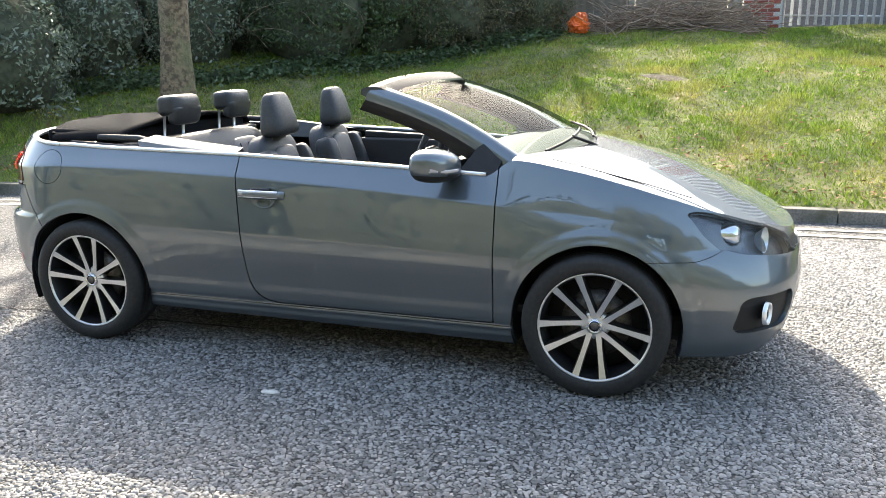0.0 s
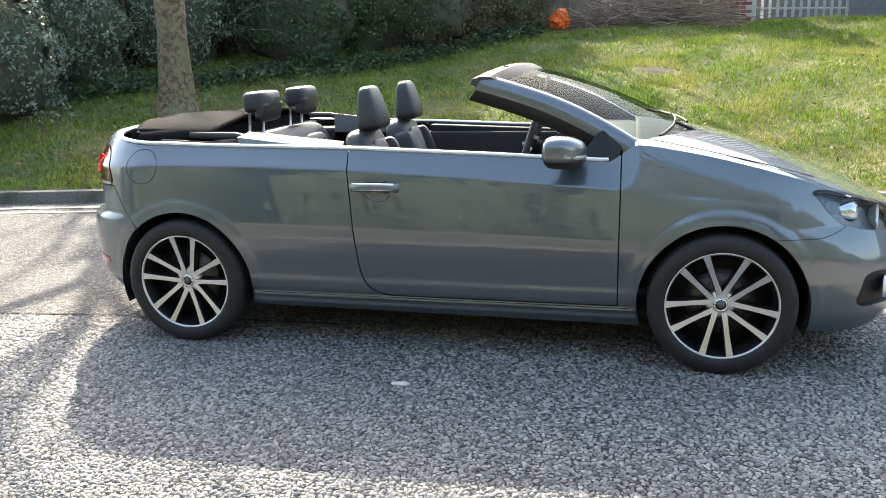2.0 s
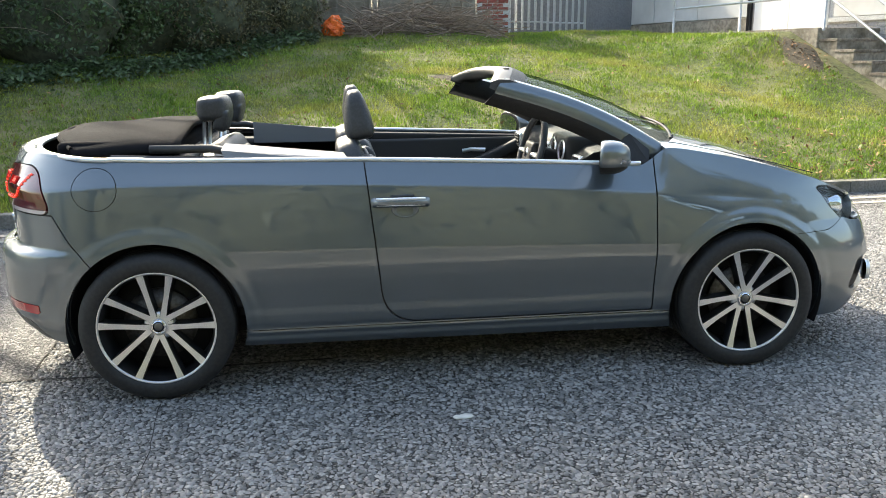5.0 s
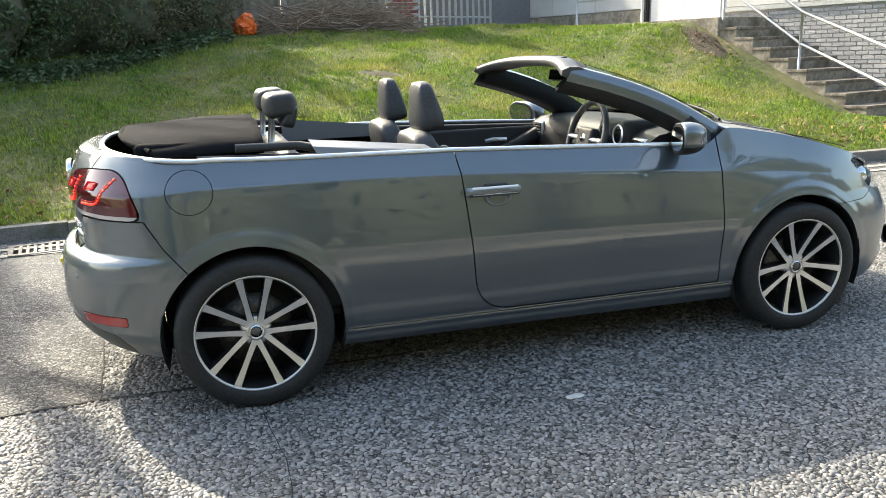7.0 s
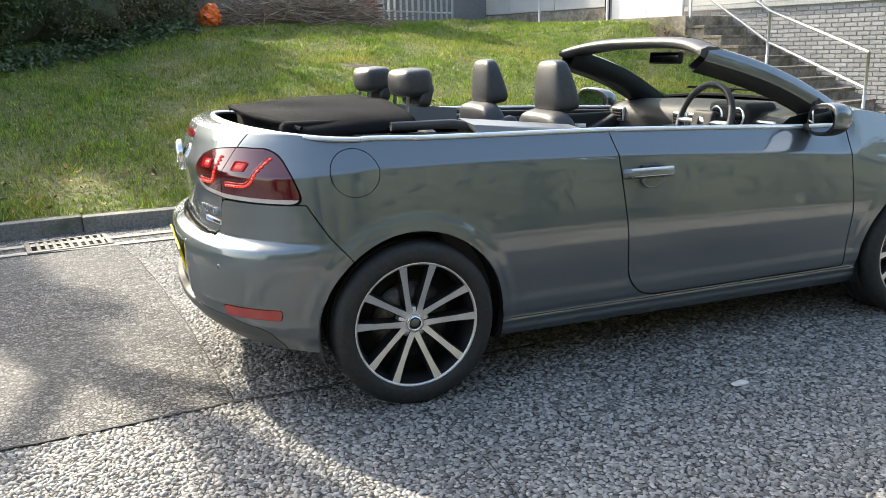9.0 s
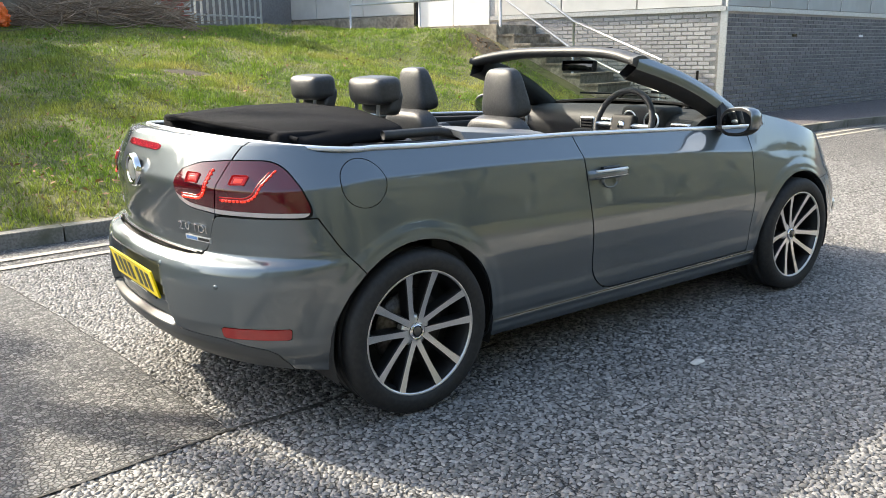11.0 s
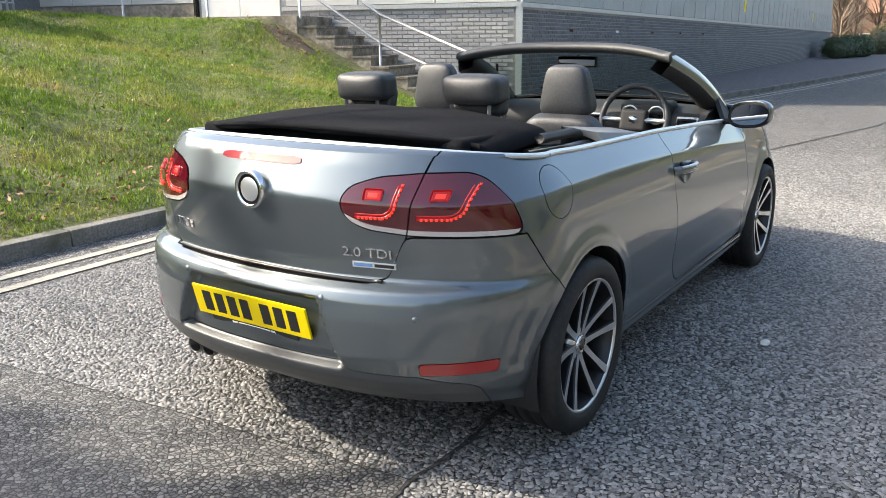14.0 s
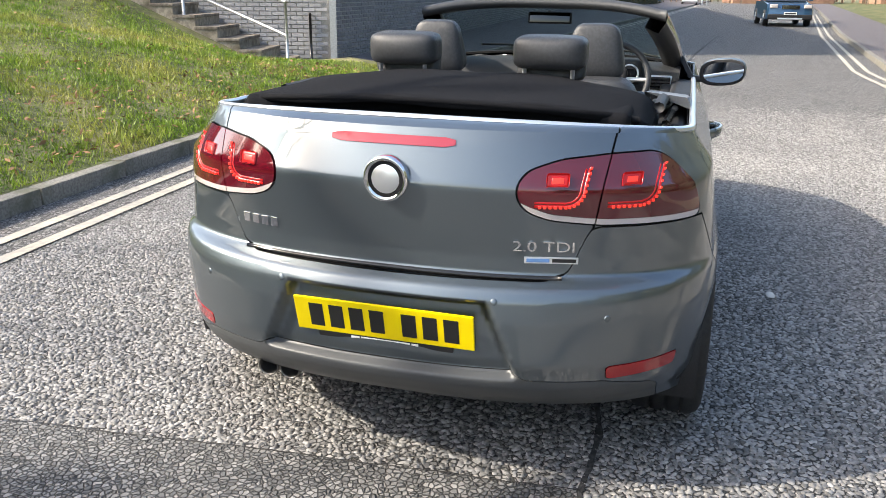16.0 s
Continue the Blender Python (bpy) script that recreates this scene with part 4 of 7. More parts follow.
tail_strip("high_brake_light", -0.176, 0.176, 0.988, 1.012, BRIGHTRED, car, "long red high-level brake light", 0.003, 24, 0.006)
bm_ = look((-2.014, 0, 0.902), (-1.0, 0, 0.92))
badge = lathe("boot_badge", [(0.0, 0.006), (0.05, 0.006), (0.052, 0.012), (0.060, 0.012), (0.063, 0.004), (0.064, -0.01)], CHROME, car, "round chrome badge", n=40, axis_m=bm_)
lathe("badge_field", [(0.0, 0.0068), (0.05, 0.0068)], GLOSSBLACK, badge, n=32, axis_m=bm_)
lathe("badge_disc", [(0.0, 0.0105), (0.034, 0.0095), (0.040, 0.0065)], SATIN, badge, n=32, axis_m=bm_)
# black tube over the bright ledge draws the gap's shade
tube("lid_gap", [on_tail(y, 0.6475, 0.001) for y in np.linspace(-0.47, 0.47, 30)], 0.008, GLOSSBLACK, car, "black tube for the shaded gap below the boot lid", sides=6)
# lettering on the lid: the engine size in letters, the model name as plain bars
def lettering(text, size, m, mat, parent, depth=0.002):
    cu = bpy.data.curves.new("lettering", "FONT")
    cu.body, cu.size, cu.extrude, cu.align_x, cu.align_y = text, size, depth, "CENTER", "CENTER"
    ob = new("lettering", cu)
    dg = bpy.context.evaluated_depsgraph_get()
    me = bpy.data.meshes.new_from_object(ob.evaluated_get(dg))
    bpy.data.objects.remove(ob)
    me.transform(m)
    o = new("lettering", me)
    return finish(o, mat, parent, "raised chrome lettering")


def tail_frame(y, z):
    p = on_tail(y, z)
    a, b = on_tail(y - 0.05, z), on_tail(y + 0.05, z)
    ex = (a - b).normalized()              # to the car's right is to the viewer's right
    ez = (on_tail(y, z + 0.03) - on_tail(y, z - 0.03)).normalized()
    n = ex.cross(ez).normalized()
    m = Matrix((ex, ez, n)).transposed().to_4x4()
    m.translation = p
    return m


tf = tail_frame(-0.42, 0.735)
lettering("2.0 TDI", 0.052, tf @ Matrix.Translation((0, 0, 0.002)) @ Matrix.Diagonal((1.05, 0.8, 1, 1)), CHROME, car)
tf = tail_frame(-0.44, 0.697)
tag = part("trim_tag", box_bm((-0.072, -0.009, -0.002), (0.072, 0.009, 0.003), 0.001, m=tf), SATIN, car, "small silver and blue tag", smooth=False)
part("tag_bar", box_bm((-0.066, -0.005, 0.003), (-0.005, 0.005, 0.0035), m=tf), BLUEPLASTIC, tag, smooth=False)
part("tag_bar", box_bm((0.002, -0.005, 0.003), (0.066, 0.005, 0.0035), m=tf), BLACK, tag, smooth=False)
for k in range(4):
    tf = tail_frame(0.468 - 0.034 * k, 0.735)
    bar = part("model_name_bar", box_bm((-0.012, -0.014, -0.002), (0.012, 0.014, 0.003), 0.002, m=tf), CHROME, car, "plain chrome bar", smooth=False)
# number plate
pm = Matrix.Translation((-2.053, 0, 0.505)) @ Matrix.Rotation(radians(-14), 4, "Y") @ Matrix(((0, 0, -1, 0), (-1, 0, 0, 0), (0, 1, 0, 0), (0, 0, 0, 1)))
plate = part("number_plate", box_bm((-0.262, -0.0555, -0.004), (0.262, 0.0555, 0.004), 0.003, m=pm), PLATE, car, "yellow number plate with black bars", smooth=False)
xx = -0.218
for k in range(7):
    if k == 4:
        xx += 0.033
    part("plate_bar", box_bm((xx, -0.038, 0.004), (xx + 0.042, 0.038, 0.0046), m=pm), PLATEBLACK, plate, smooth=False)
    xx += 0.0605
part("plate_frame", box_bm((-0.2, -0.074, -0.006), (0.2, -0.052, 0.003), 0.002, m=pm), BLACK, plate, "black plate holder", smooth=False)
for x0, x1 in ((-0.10, -0.075), (-0.07, 0.075), (0.08, 0.10)):
    part("holder_bar", box_bm((x0, -0.070, 0.003), (x1, -0.060, 0.0036), m=pm), WHITE, plate, smooth=False)
# exhaust pipes
for y in (0.347, 0.42):
    lathe("exhaust_pipe", [(0.028, -0.16), (0.034, -0.15), (0.034, 0.0), (0.031, 0.002), (0.029, -0.004), (0.029, -0.1), (0.0, -0.1)], DULLSTEEL, car, "dull steel tailpipe", n=24,
          axis_m=look((-1.955, y, 0.262), (-1.0, y, 0.29)))
# parking sensors
for y, z in ((-0.60, 0.555), (-0.31, 0.60), (0.31, 0.60), (0.60, 0.555)):
    lathe("parking_sensor", [(0.0, 0.003), (0.0075, 0.003), (0.009, 0.002), (0.0095, 0.0), (0.011, 0.0)], PAINT, car, n=16,
          axis_m=tail_frame(y, z) @ Matrix.Translation((0, 0, -0.0005)))
# lit diodes in the tail lamps: a rounded block, and a hooked light guide with a row of beads along its outer side
def lamp_hook(yc, off):
    """The hooked line of a tail lamp, moved outward by off: along the bottom, round a bend and up."""
    pts = [(yc - 0.060 + 0.078 * q, 0.858 - off) for q in np.linspace(0, 1, 7)]
    pts += [(yc + 0.018 + (0.036 + off) * math.sin(q), 0.894 - (0.036 + off) * math.cos(q)) for q in np.linspace(0.2, 1.45, 6)]
    return pts + [(yc + 0.055 + off + 0.006 * q, 0.903 + 0.040 * q) for q in np.linspace(0, 1, 4)]


for sy in (-1, 1):
    for yc, kind in ((0.452, "tail_lamp_lid_half"), (0.633, "tail_lamp_wing_half")):
        lens = [o for o in car.children if o.name.startswith(kind) and o.data.vertices[0].co.y * sy > 0][0]
        tf = tail_frame(sy * (yc - 0.006), 0.914)
        part("lamp_block", box_bm((-0.030, -0.018, 0.0), (0.030, 0.020, 0.0046), 0.009, 3, m=tf), LEDDIM, lens, "lit rounded diode cluster")
        part("diode_core", box_bm((-0.016, -0.008, 0.002), (0.016, 0.008, 0.0054), 0.002, 2, m=tf), LED, lens, "lit core")
        tube("light_guide", [on_tail(sy * y_, z_, 0.0015) for y_, z_ in lamp_hook(yc, 0.0)], 0.0032, LEDDIM, lens, "glowing hooked light guide", sides=8)
        tube("light_guide", [on_tail(sy * y_, z_, 0.0012) for y_, z_ in lamp_hook(yc, 0.0095)], 0.0050, LEDDIM, lens, "glowing hooked light guide", sides=8)
        tube("lamp_fin", [on_tail(sy * (yc - 0.055 + 0.1 * q), 0.884 - 0.003 * q, 0.001) for q in (0, 0.3, 0.6, 1)], 0.0022, LENS, lens, "red inner fin", sides=6)
        hook = lamp_hook(yc, 0.0105)
        for k in range(1, len(hook)):
            fr = tail_frame(sy * hook[k][0], hook[k][1])
            part("diode_bead", box_bm((-0.0038, -0.0038, 0.004), (0.0038, 0.0038, 0.0092), 0.0014, 2, m=fr), LED, lens, "lit diode")
# wipers, parked at the foot of the windscreen
for u0, u1 in ((-0.80, 0.02), (-0.05, 0.72)):
    tube("wiper", [screen_point(u0 + (u1 - u0) * q, 0.015 + 0.10 * q) + Vector((0.012, 0, 0.012)) for q in np.linspace(0, 1, 8)], 0.007, BLACK, car, "black wiper blade", sides=6)
    tube("wiper_arm", [screen_point(u0 + 0.75 * (u1 - u0), -0.04) + Vector((0.01, 0, 0.0)), screen_point(u0 + 0.5 * (u1 - u0), 0.065) + Vector((0.014, 0, 0.016))], 0.008, BLACK, car, sides=6)


# ---- surfaces of the place ----
def road_surface(name, light, dark, size, seam=0.5, relief=0.006, patch=(0.1, 0.1, 0.1), rough=0.8):
    """Chippings bound in tar: cells of stone of several greys with dark gaps, and broad worn patches."""
    m = bpy.data.materials.new(name)
    m.use_nodes = True
    nt, n = m.node_tree, m.node_tree.nodes
    b = n["Principled BSDF"]
    pos = n.new("ShaderNodeNewGeometry").outputs["Position"]
    warp = n.new("ShaderNodeTexNoise")
    warp.inputs["Scale"].default_value, warp.inputs["Detail"].default_value = size * 0.5, 2
    nt.links.new(pos, warp.inputs["Vector"])
    mixv = n.new("ShaderNodeVectorMath")
    mixv.operation = "MULTIPLY_ADD"
    nt.links.new(warp.outputs["Color"], mixv.inputs[0])
    mixv.inputs[1].default_value = (0.6 / size,) * 3
    nt.links.new(pos, mixv.inputs[2])
    cell, gap = n.new("ShaderNodeTexVoronoi"), n.new("ShaderNodeTexVoronoi")
    gap.feature = "DISTANCE_TO_EDGE"
    for v in (cell, gap):
        v.inputs["Scale"].default_value = size
        nt.links.new(mixv.outputs[0], v.inputs["Vector"])
    sep = n.new("ShaderNodeSeparateColor")
    nt.links.new(cell.outputs["Color"], sep.inputs[0])
    pw = n.new("ShaderNodeMath")
    pw.operation = "POWER"
    pw.inputs[1].default_value = 1.4
    nt.links.new(sep.outputs[0], pw.inputs[0])
    stone = n.new("ShaderNodeMix")
    stone.data_type = "RGBA"
    stone.inputs[6].default_value, stone.inputs[7].default_value = (*dark, 1), (*light, 1)
    nt.links.new(pw.outputs[0], stone.inputs[0])
    gr = n.new("ShaderNodeMapRange")
    gr.inputs[1].default_value, gr.inputs[2].default_value, gr.inputs[3].default_value = 0.02, 0.16, seam
    nt.links.new(gap.outputs["Distance"], gr.inputs[0])
    mul = n.new("ShaderNodeMix")
    mul.data_type, mul.blend_type = "RGBA", "MULTIPLY"
    mul.inputs[0].default_value = 1.0
    nt.links.new(stone.outputs[2], mul.inputs[6])
    nt.links.new(gr.outputs[0], mul.inputs[7])
    big = n.new("ShaderNodeTexNoise")
    big.inputs["Scale"].default_value, big.inputs["Detail"].default_value = 0.9, 6
    nt.links.new(pos, big.inputs["Vector"])
    br = n.new("ShaderNodeMapRange")
    br.inputs[1].default_value, br.inputs[2].default_value = 0.48, 0.75
    br.inputs[4].default_value = 0.4
    nt.links.new(big.outputs["Fac"], br.inputs[0])
    last = n.new("ShaderNodeMix")
    last.data_type = "RGBA"
    last.inputs[7].default_value = (*patch, 1)
    nt.links.new(br.outputs[0], last.inputs[0])
    nt.links.new(mul.outputs[2], last.inputs[6])
    nt.links.new(last.outputs[2], b.inputs["Base Color"])
    b.inputs["Roughness"].default_value = rough
    hgt = n.new("ShaderNodeMath")
    hgt.operation = "MULTIPLY_ADD"
    nt.links.new(sep.outputs[1], hgt.inputs[0])
    hgt.inputs[1].default_value = 0.7
    nt.links.new(gr.outputs[0], hgt.inputs[2])
    bp = n.new("ShaderNodeBump")
    bp.inputs["Strength"].default_value, bp.inputs["Distance"].default_value = 1.0, relief
    nt.links.new(hgt.outputs[0], bp.inputs["Height"])
    nt.links.new(bp.outputs[0], b.inputs["Normal"])
    return m


ASPHALT = road_surface("chipped_asphalt", (0.40, 0.385, 0.365), (0.12, 0.118, 0.115), 52, 0.18, 0.02, (0.22, 0.212, 0.205))
ASPHALTOLD = road_surface("worn_smooth_asphalt", (0.29, 0.282, 0.27), (0.105, 0.105, 0.104), 56, 0.30, 0.012, (0.185, 0.181, 0.177))
CHIP = material("road_chipping", (0.225, 0.218, 0.208), 0.62, spots=(0.165, 0.16, 0.153), scale=60, stain=(0.275, 0.266, 0.25), stain_scale=0.8, per_piece=0.5)
FOOTWAY = road_surface("footway_asphalt", (0.17, 0.148, 0.148), (0.095, 0.085, 0.088), 110, 0.6, 0.003, (0.125, 0.11, 0.113))
TAR = material("tar_seam", (0.025, 0.024, 0.023), 0.8, spots=(0.06, 0.058, 0.055), scale=50, bump=0.004, bump_scale=80)
LINEPAINT = material("worn_cream_line", (0.45, 0.41, 0.32), 0.8, spots=(0.33, 0.31, 0.27), scale=28, stain=(0.28, 0.27, 0.25), stain_scale=6, bump=0.003, bump_scale=70)
KERBSTONE = material("kerb_stone", (0.22, 0.205, 0.18), 0.9, spots=(0.14, 0.13, 0.115), scale=50, stain=(0.10, 0.10, 0.07), stain_scale=5, bump=0.003, bump_scale=90, per_piece=0.12)
SOIL = material("lawn_soil", (0.085, 0.10, 0.026), 0.95, spots=(0.045, 0.055, 0.016), scale=14, stain=(0.19, 0.165, 0.075), stain_scale=1.1, bump=0.02, bump_scale=22)
BLADE = material("grass_blade", (0.195, 0.285, 0.03), 0.5, spots=(0.10, 0.18, 0.018), scale=7, stain=(0.34, 0.32, 0.08), stain_scale=1.0, per_piece=0.45)


def leafy(m, share):
    """Lets part of the light through a thin leaf or blade."""
    nt, n = m.node_tree, m.node_tree.nodes
    b = n["Principled BSDF"]
    tl, mx = n.new("ShaderNodeBsdfTranslucent"), n.new("ShaderNodeMixShader")
    nt.links.new(b.inputs["Base Color"].links[0].from_socket, tl.inputs[0])
    mx.inputs[0].default_value = share
    nt.links.new(b.outputs[0], mx.inputs[1])
    nt.links.new(tl.outputs[0], mx.inputs[2])
    nt.links.new(mx.outputs[0], n["Material Output"].inputs[0])


EARTH = material("bare_earth", (0.05, 0.038, 0.024), 0.95, spots=(0.085, 0.065, 0.036), scale=30, bump=0.015, bump_scale=40)
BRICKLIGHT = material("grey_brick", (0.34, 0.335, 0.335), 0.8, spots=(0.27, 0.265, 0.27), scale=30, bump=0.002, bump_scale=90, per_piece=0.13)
# grey brick again, with the sunless road front's shade put into its colour
BRICKDARK = material("darkened_grey_brick", (0.17, 0.165, 0.17), 0.8, spots=(0.12, 0.118, 0.122), scale=30, bump=0.002, bump_scale=90, per_piece=0.2)
BRICKRED = material("red_brick", (0.30, 0.075, 0.05), 0.85, spots=(0.2, 0.05, 0.04), scale=30, bump=0.002, bump_scale=90, per_piece=0.22)
MORTAR = material("mortar", (0.50, 0.48, 0.45), 0.95, spots=(0.38, 0.36, 0.34), scale=40)
CONCRETE = material("weathered_concrete", (0.34, 0.30, 0.24), 0.92, spots=(0.22, 0.19, 0.15), scale=14, stain=(0.09, 0.075, 0.05), stain_scale=3.2, bump=0.006, bump_scale=45)
STEPTOP = material("step_concrete", (0.26, 0.225, 0.185), 0.92, spots=(0.16, 0.135, 0.11), scale=18, stain=(0.07, 0.055, 0.04), stain_scale=3, bump=0.005, bump_scale=50)
CLADDING = material("pale_cladding", (0.56, 0.555, 0.54), 0.5, spots=(0.52, 0.515, 0.5), scale=3, stain=(0.44, 0.43, 0.41), stain_scale=0.7, per_piece=0.04)
CLADGREY = material("grey_cladding", (0.36, 0.37, 0.37), 0.45, spots=(0.32, 0.33, 0.33), scale=2.5, stain=(0.27, 0.27, 0.265), stain_scale=0.6, per_piece=0.06)
DOORWHITE = material("white_door", (0.78, 0.78, 0.77), 0.4, stain=(0.66, 0.65, 0.63), stain_scale=1.5)
GALV = material("galvanised_steel", (0.52, 0.53, 0.54), 0.45, 0.7, spots=(0.42, 0.43, 0.44), scale=35)
FENCEWOOD = material("weathered_fence_wood", (0.27, 0.225, 0.17), 0.9, spots=(0.19, 0.155, 0.115), scale=9, stain=(0.13, 0.11, 0.085), stain_scale=2.5, bump=0.003, bump_scale=40, per_piece=0.2)
TWIG = material("dry_twigs", (0.19, 0.135, 0.095), 0.9, spots=(0.28, 0.215, 0.16), scale=7, per_piece=0.35)
BARK = material("ridged_bark", (0.25, 0.185, 0.12), 0.95, spots=(0.10, 0.075, 0.05), scale=18, stain=(0.17, 0.18, 0.09), stain_scale=3, bump=0.03, bump_scale=30)
ORANGE = material("orange_plastic", (0.85, 0.16, 0.02), 0.35, spots=(0.7, 0.1, 0.01), scale=12, bump=0.01, bump_scale=25)
LEAF = material("glossy_evergreen_leaf", (0.26, 0.30, 0.23), 0.22, spots=(0.12, 0.16, 0.10), scale=4, per_piece=0.45)
LEAFIVY = material("ivy_leaf", (0.075, 0.12, 0.045), 0.35, spots=(0.045, 0.075, 0.03), scale=5, per_piece=0.4)
LEAFBROWN = material("brownish_shrub_leaf", (0.15, 0.13, 0.07), 0.5, spots=(0.10, 0.105, 0.05), scale=5, per_piece=0.45)
HEDGECORE = material("shrub_inside", (0.085, 0.095, 0.06), 0.95, spots=(0.05, 0.055, 0.035), scale=15)
for m_ in (BLADE, LEAF, LEAFIVY, LEAFBROWN):
    leafy(m_, 0.33)
DEADLEAF = material("dead_leaf", (0.24, 0.13, 0.06), 0.8, per_piece=0.5)
IRON = material("cast_iron", (0.13, 0.12, 0.11), 0.6, 0.4, spots=(0.22, 0.2, 0.18), scale=40, bump=0.002, bump_scale=120)
PAPER = material("pale_litter", (0.62, 0.6, 0.55), 0.8, stain=(0.4, 0.38, 0.35), stain_scale=20)
FARLAND = material("far_ground", (0.10, 0.12, 0.05), 0.95, spots=(0.14, 0.12, 0.07), scale=0.3)
BLUEPAINT = material("blue_car_paint", (0.03, 0.085, 0.16), 0.3, 0.5, coat=1.0)
WHITEPAINT = material("white_car_paint", (0.75, 0.75, 0.75), 0.3, coat=1.0)
DARKGLASS = material("dark_car_glass", (0.02, 0.025, 0.03), 0.05, coat=1.0)
ROOFTILE = material("clay_roof_tile", (0.30, 0.15, 0.09), 0.85, spots=(0.22, 0.11, 0.07), scale=3)
HOUSEBRICK = material("house_brick", (0.34, 0.2, 0.13), 0.85, spots=(0.26, 0.15, 0.1), scale=2)


# ---- plan of the ground ----
def kerb_y(x):
    return np.interp(x, (-60, -30, -12, -5.4, -3, 0, 5.5, 11, 21, 45, 92, 140), (-26, -9.5, -0.2, 2.55, 3.05, 3.22, 3.52, 3.75, 3.0, 1.7, -0.6, -3))


def kerb_r(x):
    return np.interp(x, (-60, -20, 0, 6, 12.75, 27.4, 64.5, 100, 140), (-36, -9.5, -5.4, -4.35, -4.24, -5.57, -9.7, -13.5, -18))


def bank_z(x, y):
    d = np.maximum(0, y - kerb_y(x) - 0.12)
    s = np.interp(x, (-6, -2, 4, 8), (0.23, 0.205, 0.205, 0.2))
    z = 0.115 + d * s
    z = np.where(z > 1.85, 1.85 + (z - 1.85) * 0.12, z)
    z = z + 0.03 * np.sin(x * 1.7 + y) * np.clip(d, 0, 1) + 0.018 * np.sin(x * 4.1 - y * 3.3) * np.clip(d, 0, 1)
    edge_x = 7.6 + 0.2577 * (8.92 - y)
    side = np.interp(y, (5.6, 6.2, 8.7, 9.5, 14.0, 20.0), (0.16, 0.20, 1.40, 1.80, 1.86, 2.1))
    w = np.exp(-(np.maximum(0, edge_x - x) / 1.25) ** 2) * np.clip((y - 4.2) / 1.4, 0, 1)
    z = z * (1 - w) + side * w
    low = np.clip((x - edge_x - 0.15) / 0.3, 0, 1)
    return z * (1 - low) + np.minimum(z, 0.10) * low


def tag_structure(ob, label):
    return tagged(ob, label, kind="structure")


def strip(name, xs, f0, f1, z, mat, label="", parent=None, thick=0.0):
    """A ribbon along x between two lines of y."""
    v, f = [], []
    for x in xs:
        v += [(x, float(f0(x)), z), (x, float(f1(x)), z)]
    n = len(xs)
    f = [(2 * i, 2 * i + 2, 2 * i + 3, 2 * i + 1) for i in range(n - 1)]
    if float(f0(xs[0])) > float(f1(xs[0])):
        f = [tuple(reversed(q)) for q in f]
    if thick:
        v += [(a, b, c - thick) for a, b, c in v]
        m = 2 * n
        f += [(2 * i, m + 2 * i, m + 2 * i + 2, 2 * i + 2) for i in range(n - 1)] + [(2 * i + 1, 2 * i + 3, m + 2 * i + 3, m + 2 * i + 1) for i in range(n - 1)]
    o = raw(name, v, f, mat, parent)
    return tag_structure(o, label) if label and parent is None else o


rng = np.random.default_rng(5)
tag_structure(raw("ground", [(-900, -900, -0.08), (1500, -900, -0.08), (1500, 900, -0.08), (-900, 900, -0.08)], [(0, 1, 2, 3)], FARLAND), "rough green and brown ground reaching to the horizon")
LONG = np.concatenate([np.arange(-60, -14, 3.0), np.arange(-14, 30, 0.5), np.arange(30, 141, 4.0)])
tag_structure(strip("road", LONG, lambda x: kerb_r(x) - 0.02, lambda x: kerb_y(x) + 0.02, 0.0, ASPHALT, "", None), "grey asphalt road of coarse stone chippings with repairs")
# a smoother old repair beside the car's tail, with its tarred joints
worn = [(-1.94, -0.56), (-2.02, 0.4), (-2.1, 1.09), (-2.2, 1.9), (-2.33, 2.50), (-6.5, 1.75), (-9.5, 0.6), (-7.0, -1.6), (-4.6, -0.86), (-3.2, -0.68), (-2.58, -0.63)]
tag_structure(raw("road_patch", [(x, y, 0.004) for x, y in worn], [tuple(range(len(worn)))], ASPHALTOLD), "smoother grey asphalt repair in the road")


def seam(points, width, z=0.006, label="dark tarred joint in the road"):
    pts = []
    for (a, b) in zip(points, points[1:]):
        n = max(2, int(math.hypot(b[0] - a[0], b[1] - a[1]) / 0.04))
        for k in range(n):
            t = k / n
            pts.append((a[0] + (b[0] - a[0]) * t, a[1] + (b[1] - a[1]) * t))
    pts.append(points[-1])
    v, f = [], []
    for i, p in enumerate(pts):
        q = pts[min(i + 1, len(pts) - 1)]
        o = pts[max(i - 1, 0)]
        d = Vector((q[0] - o[0], q[1] - o[1])).normalized()
        nrm = Vector((-d.y, d.x))
        wob = 0.012 * noise.noise(Vector((p[0] * 4, p[1] * 4, 0))) + 0.006 * noise.noise(Vector((p[0] * 19, p[1] * 19, 3)))
        w = width * (0.55 + 0.9 * abs(noise.noise(Vector((p[0] * 9, p[1] * 9, 7)))))
        c = Vector(p) + nrm * wob
        v += [(*(c + nrm * w), z), (*(c - nrm * w), z)]
    f = [(2 * i, 2 * i + 1, 2 * i + 3, 2 * i + 2) for i in range(len(pts) - 1)]
    tag_structure(raw("road_joint", v, f, TAR), label)


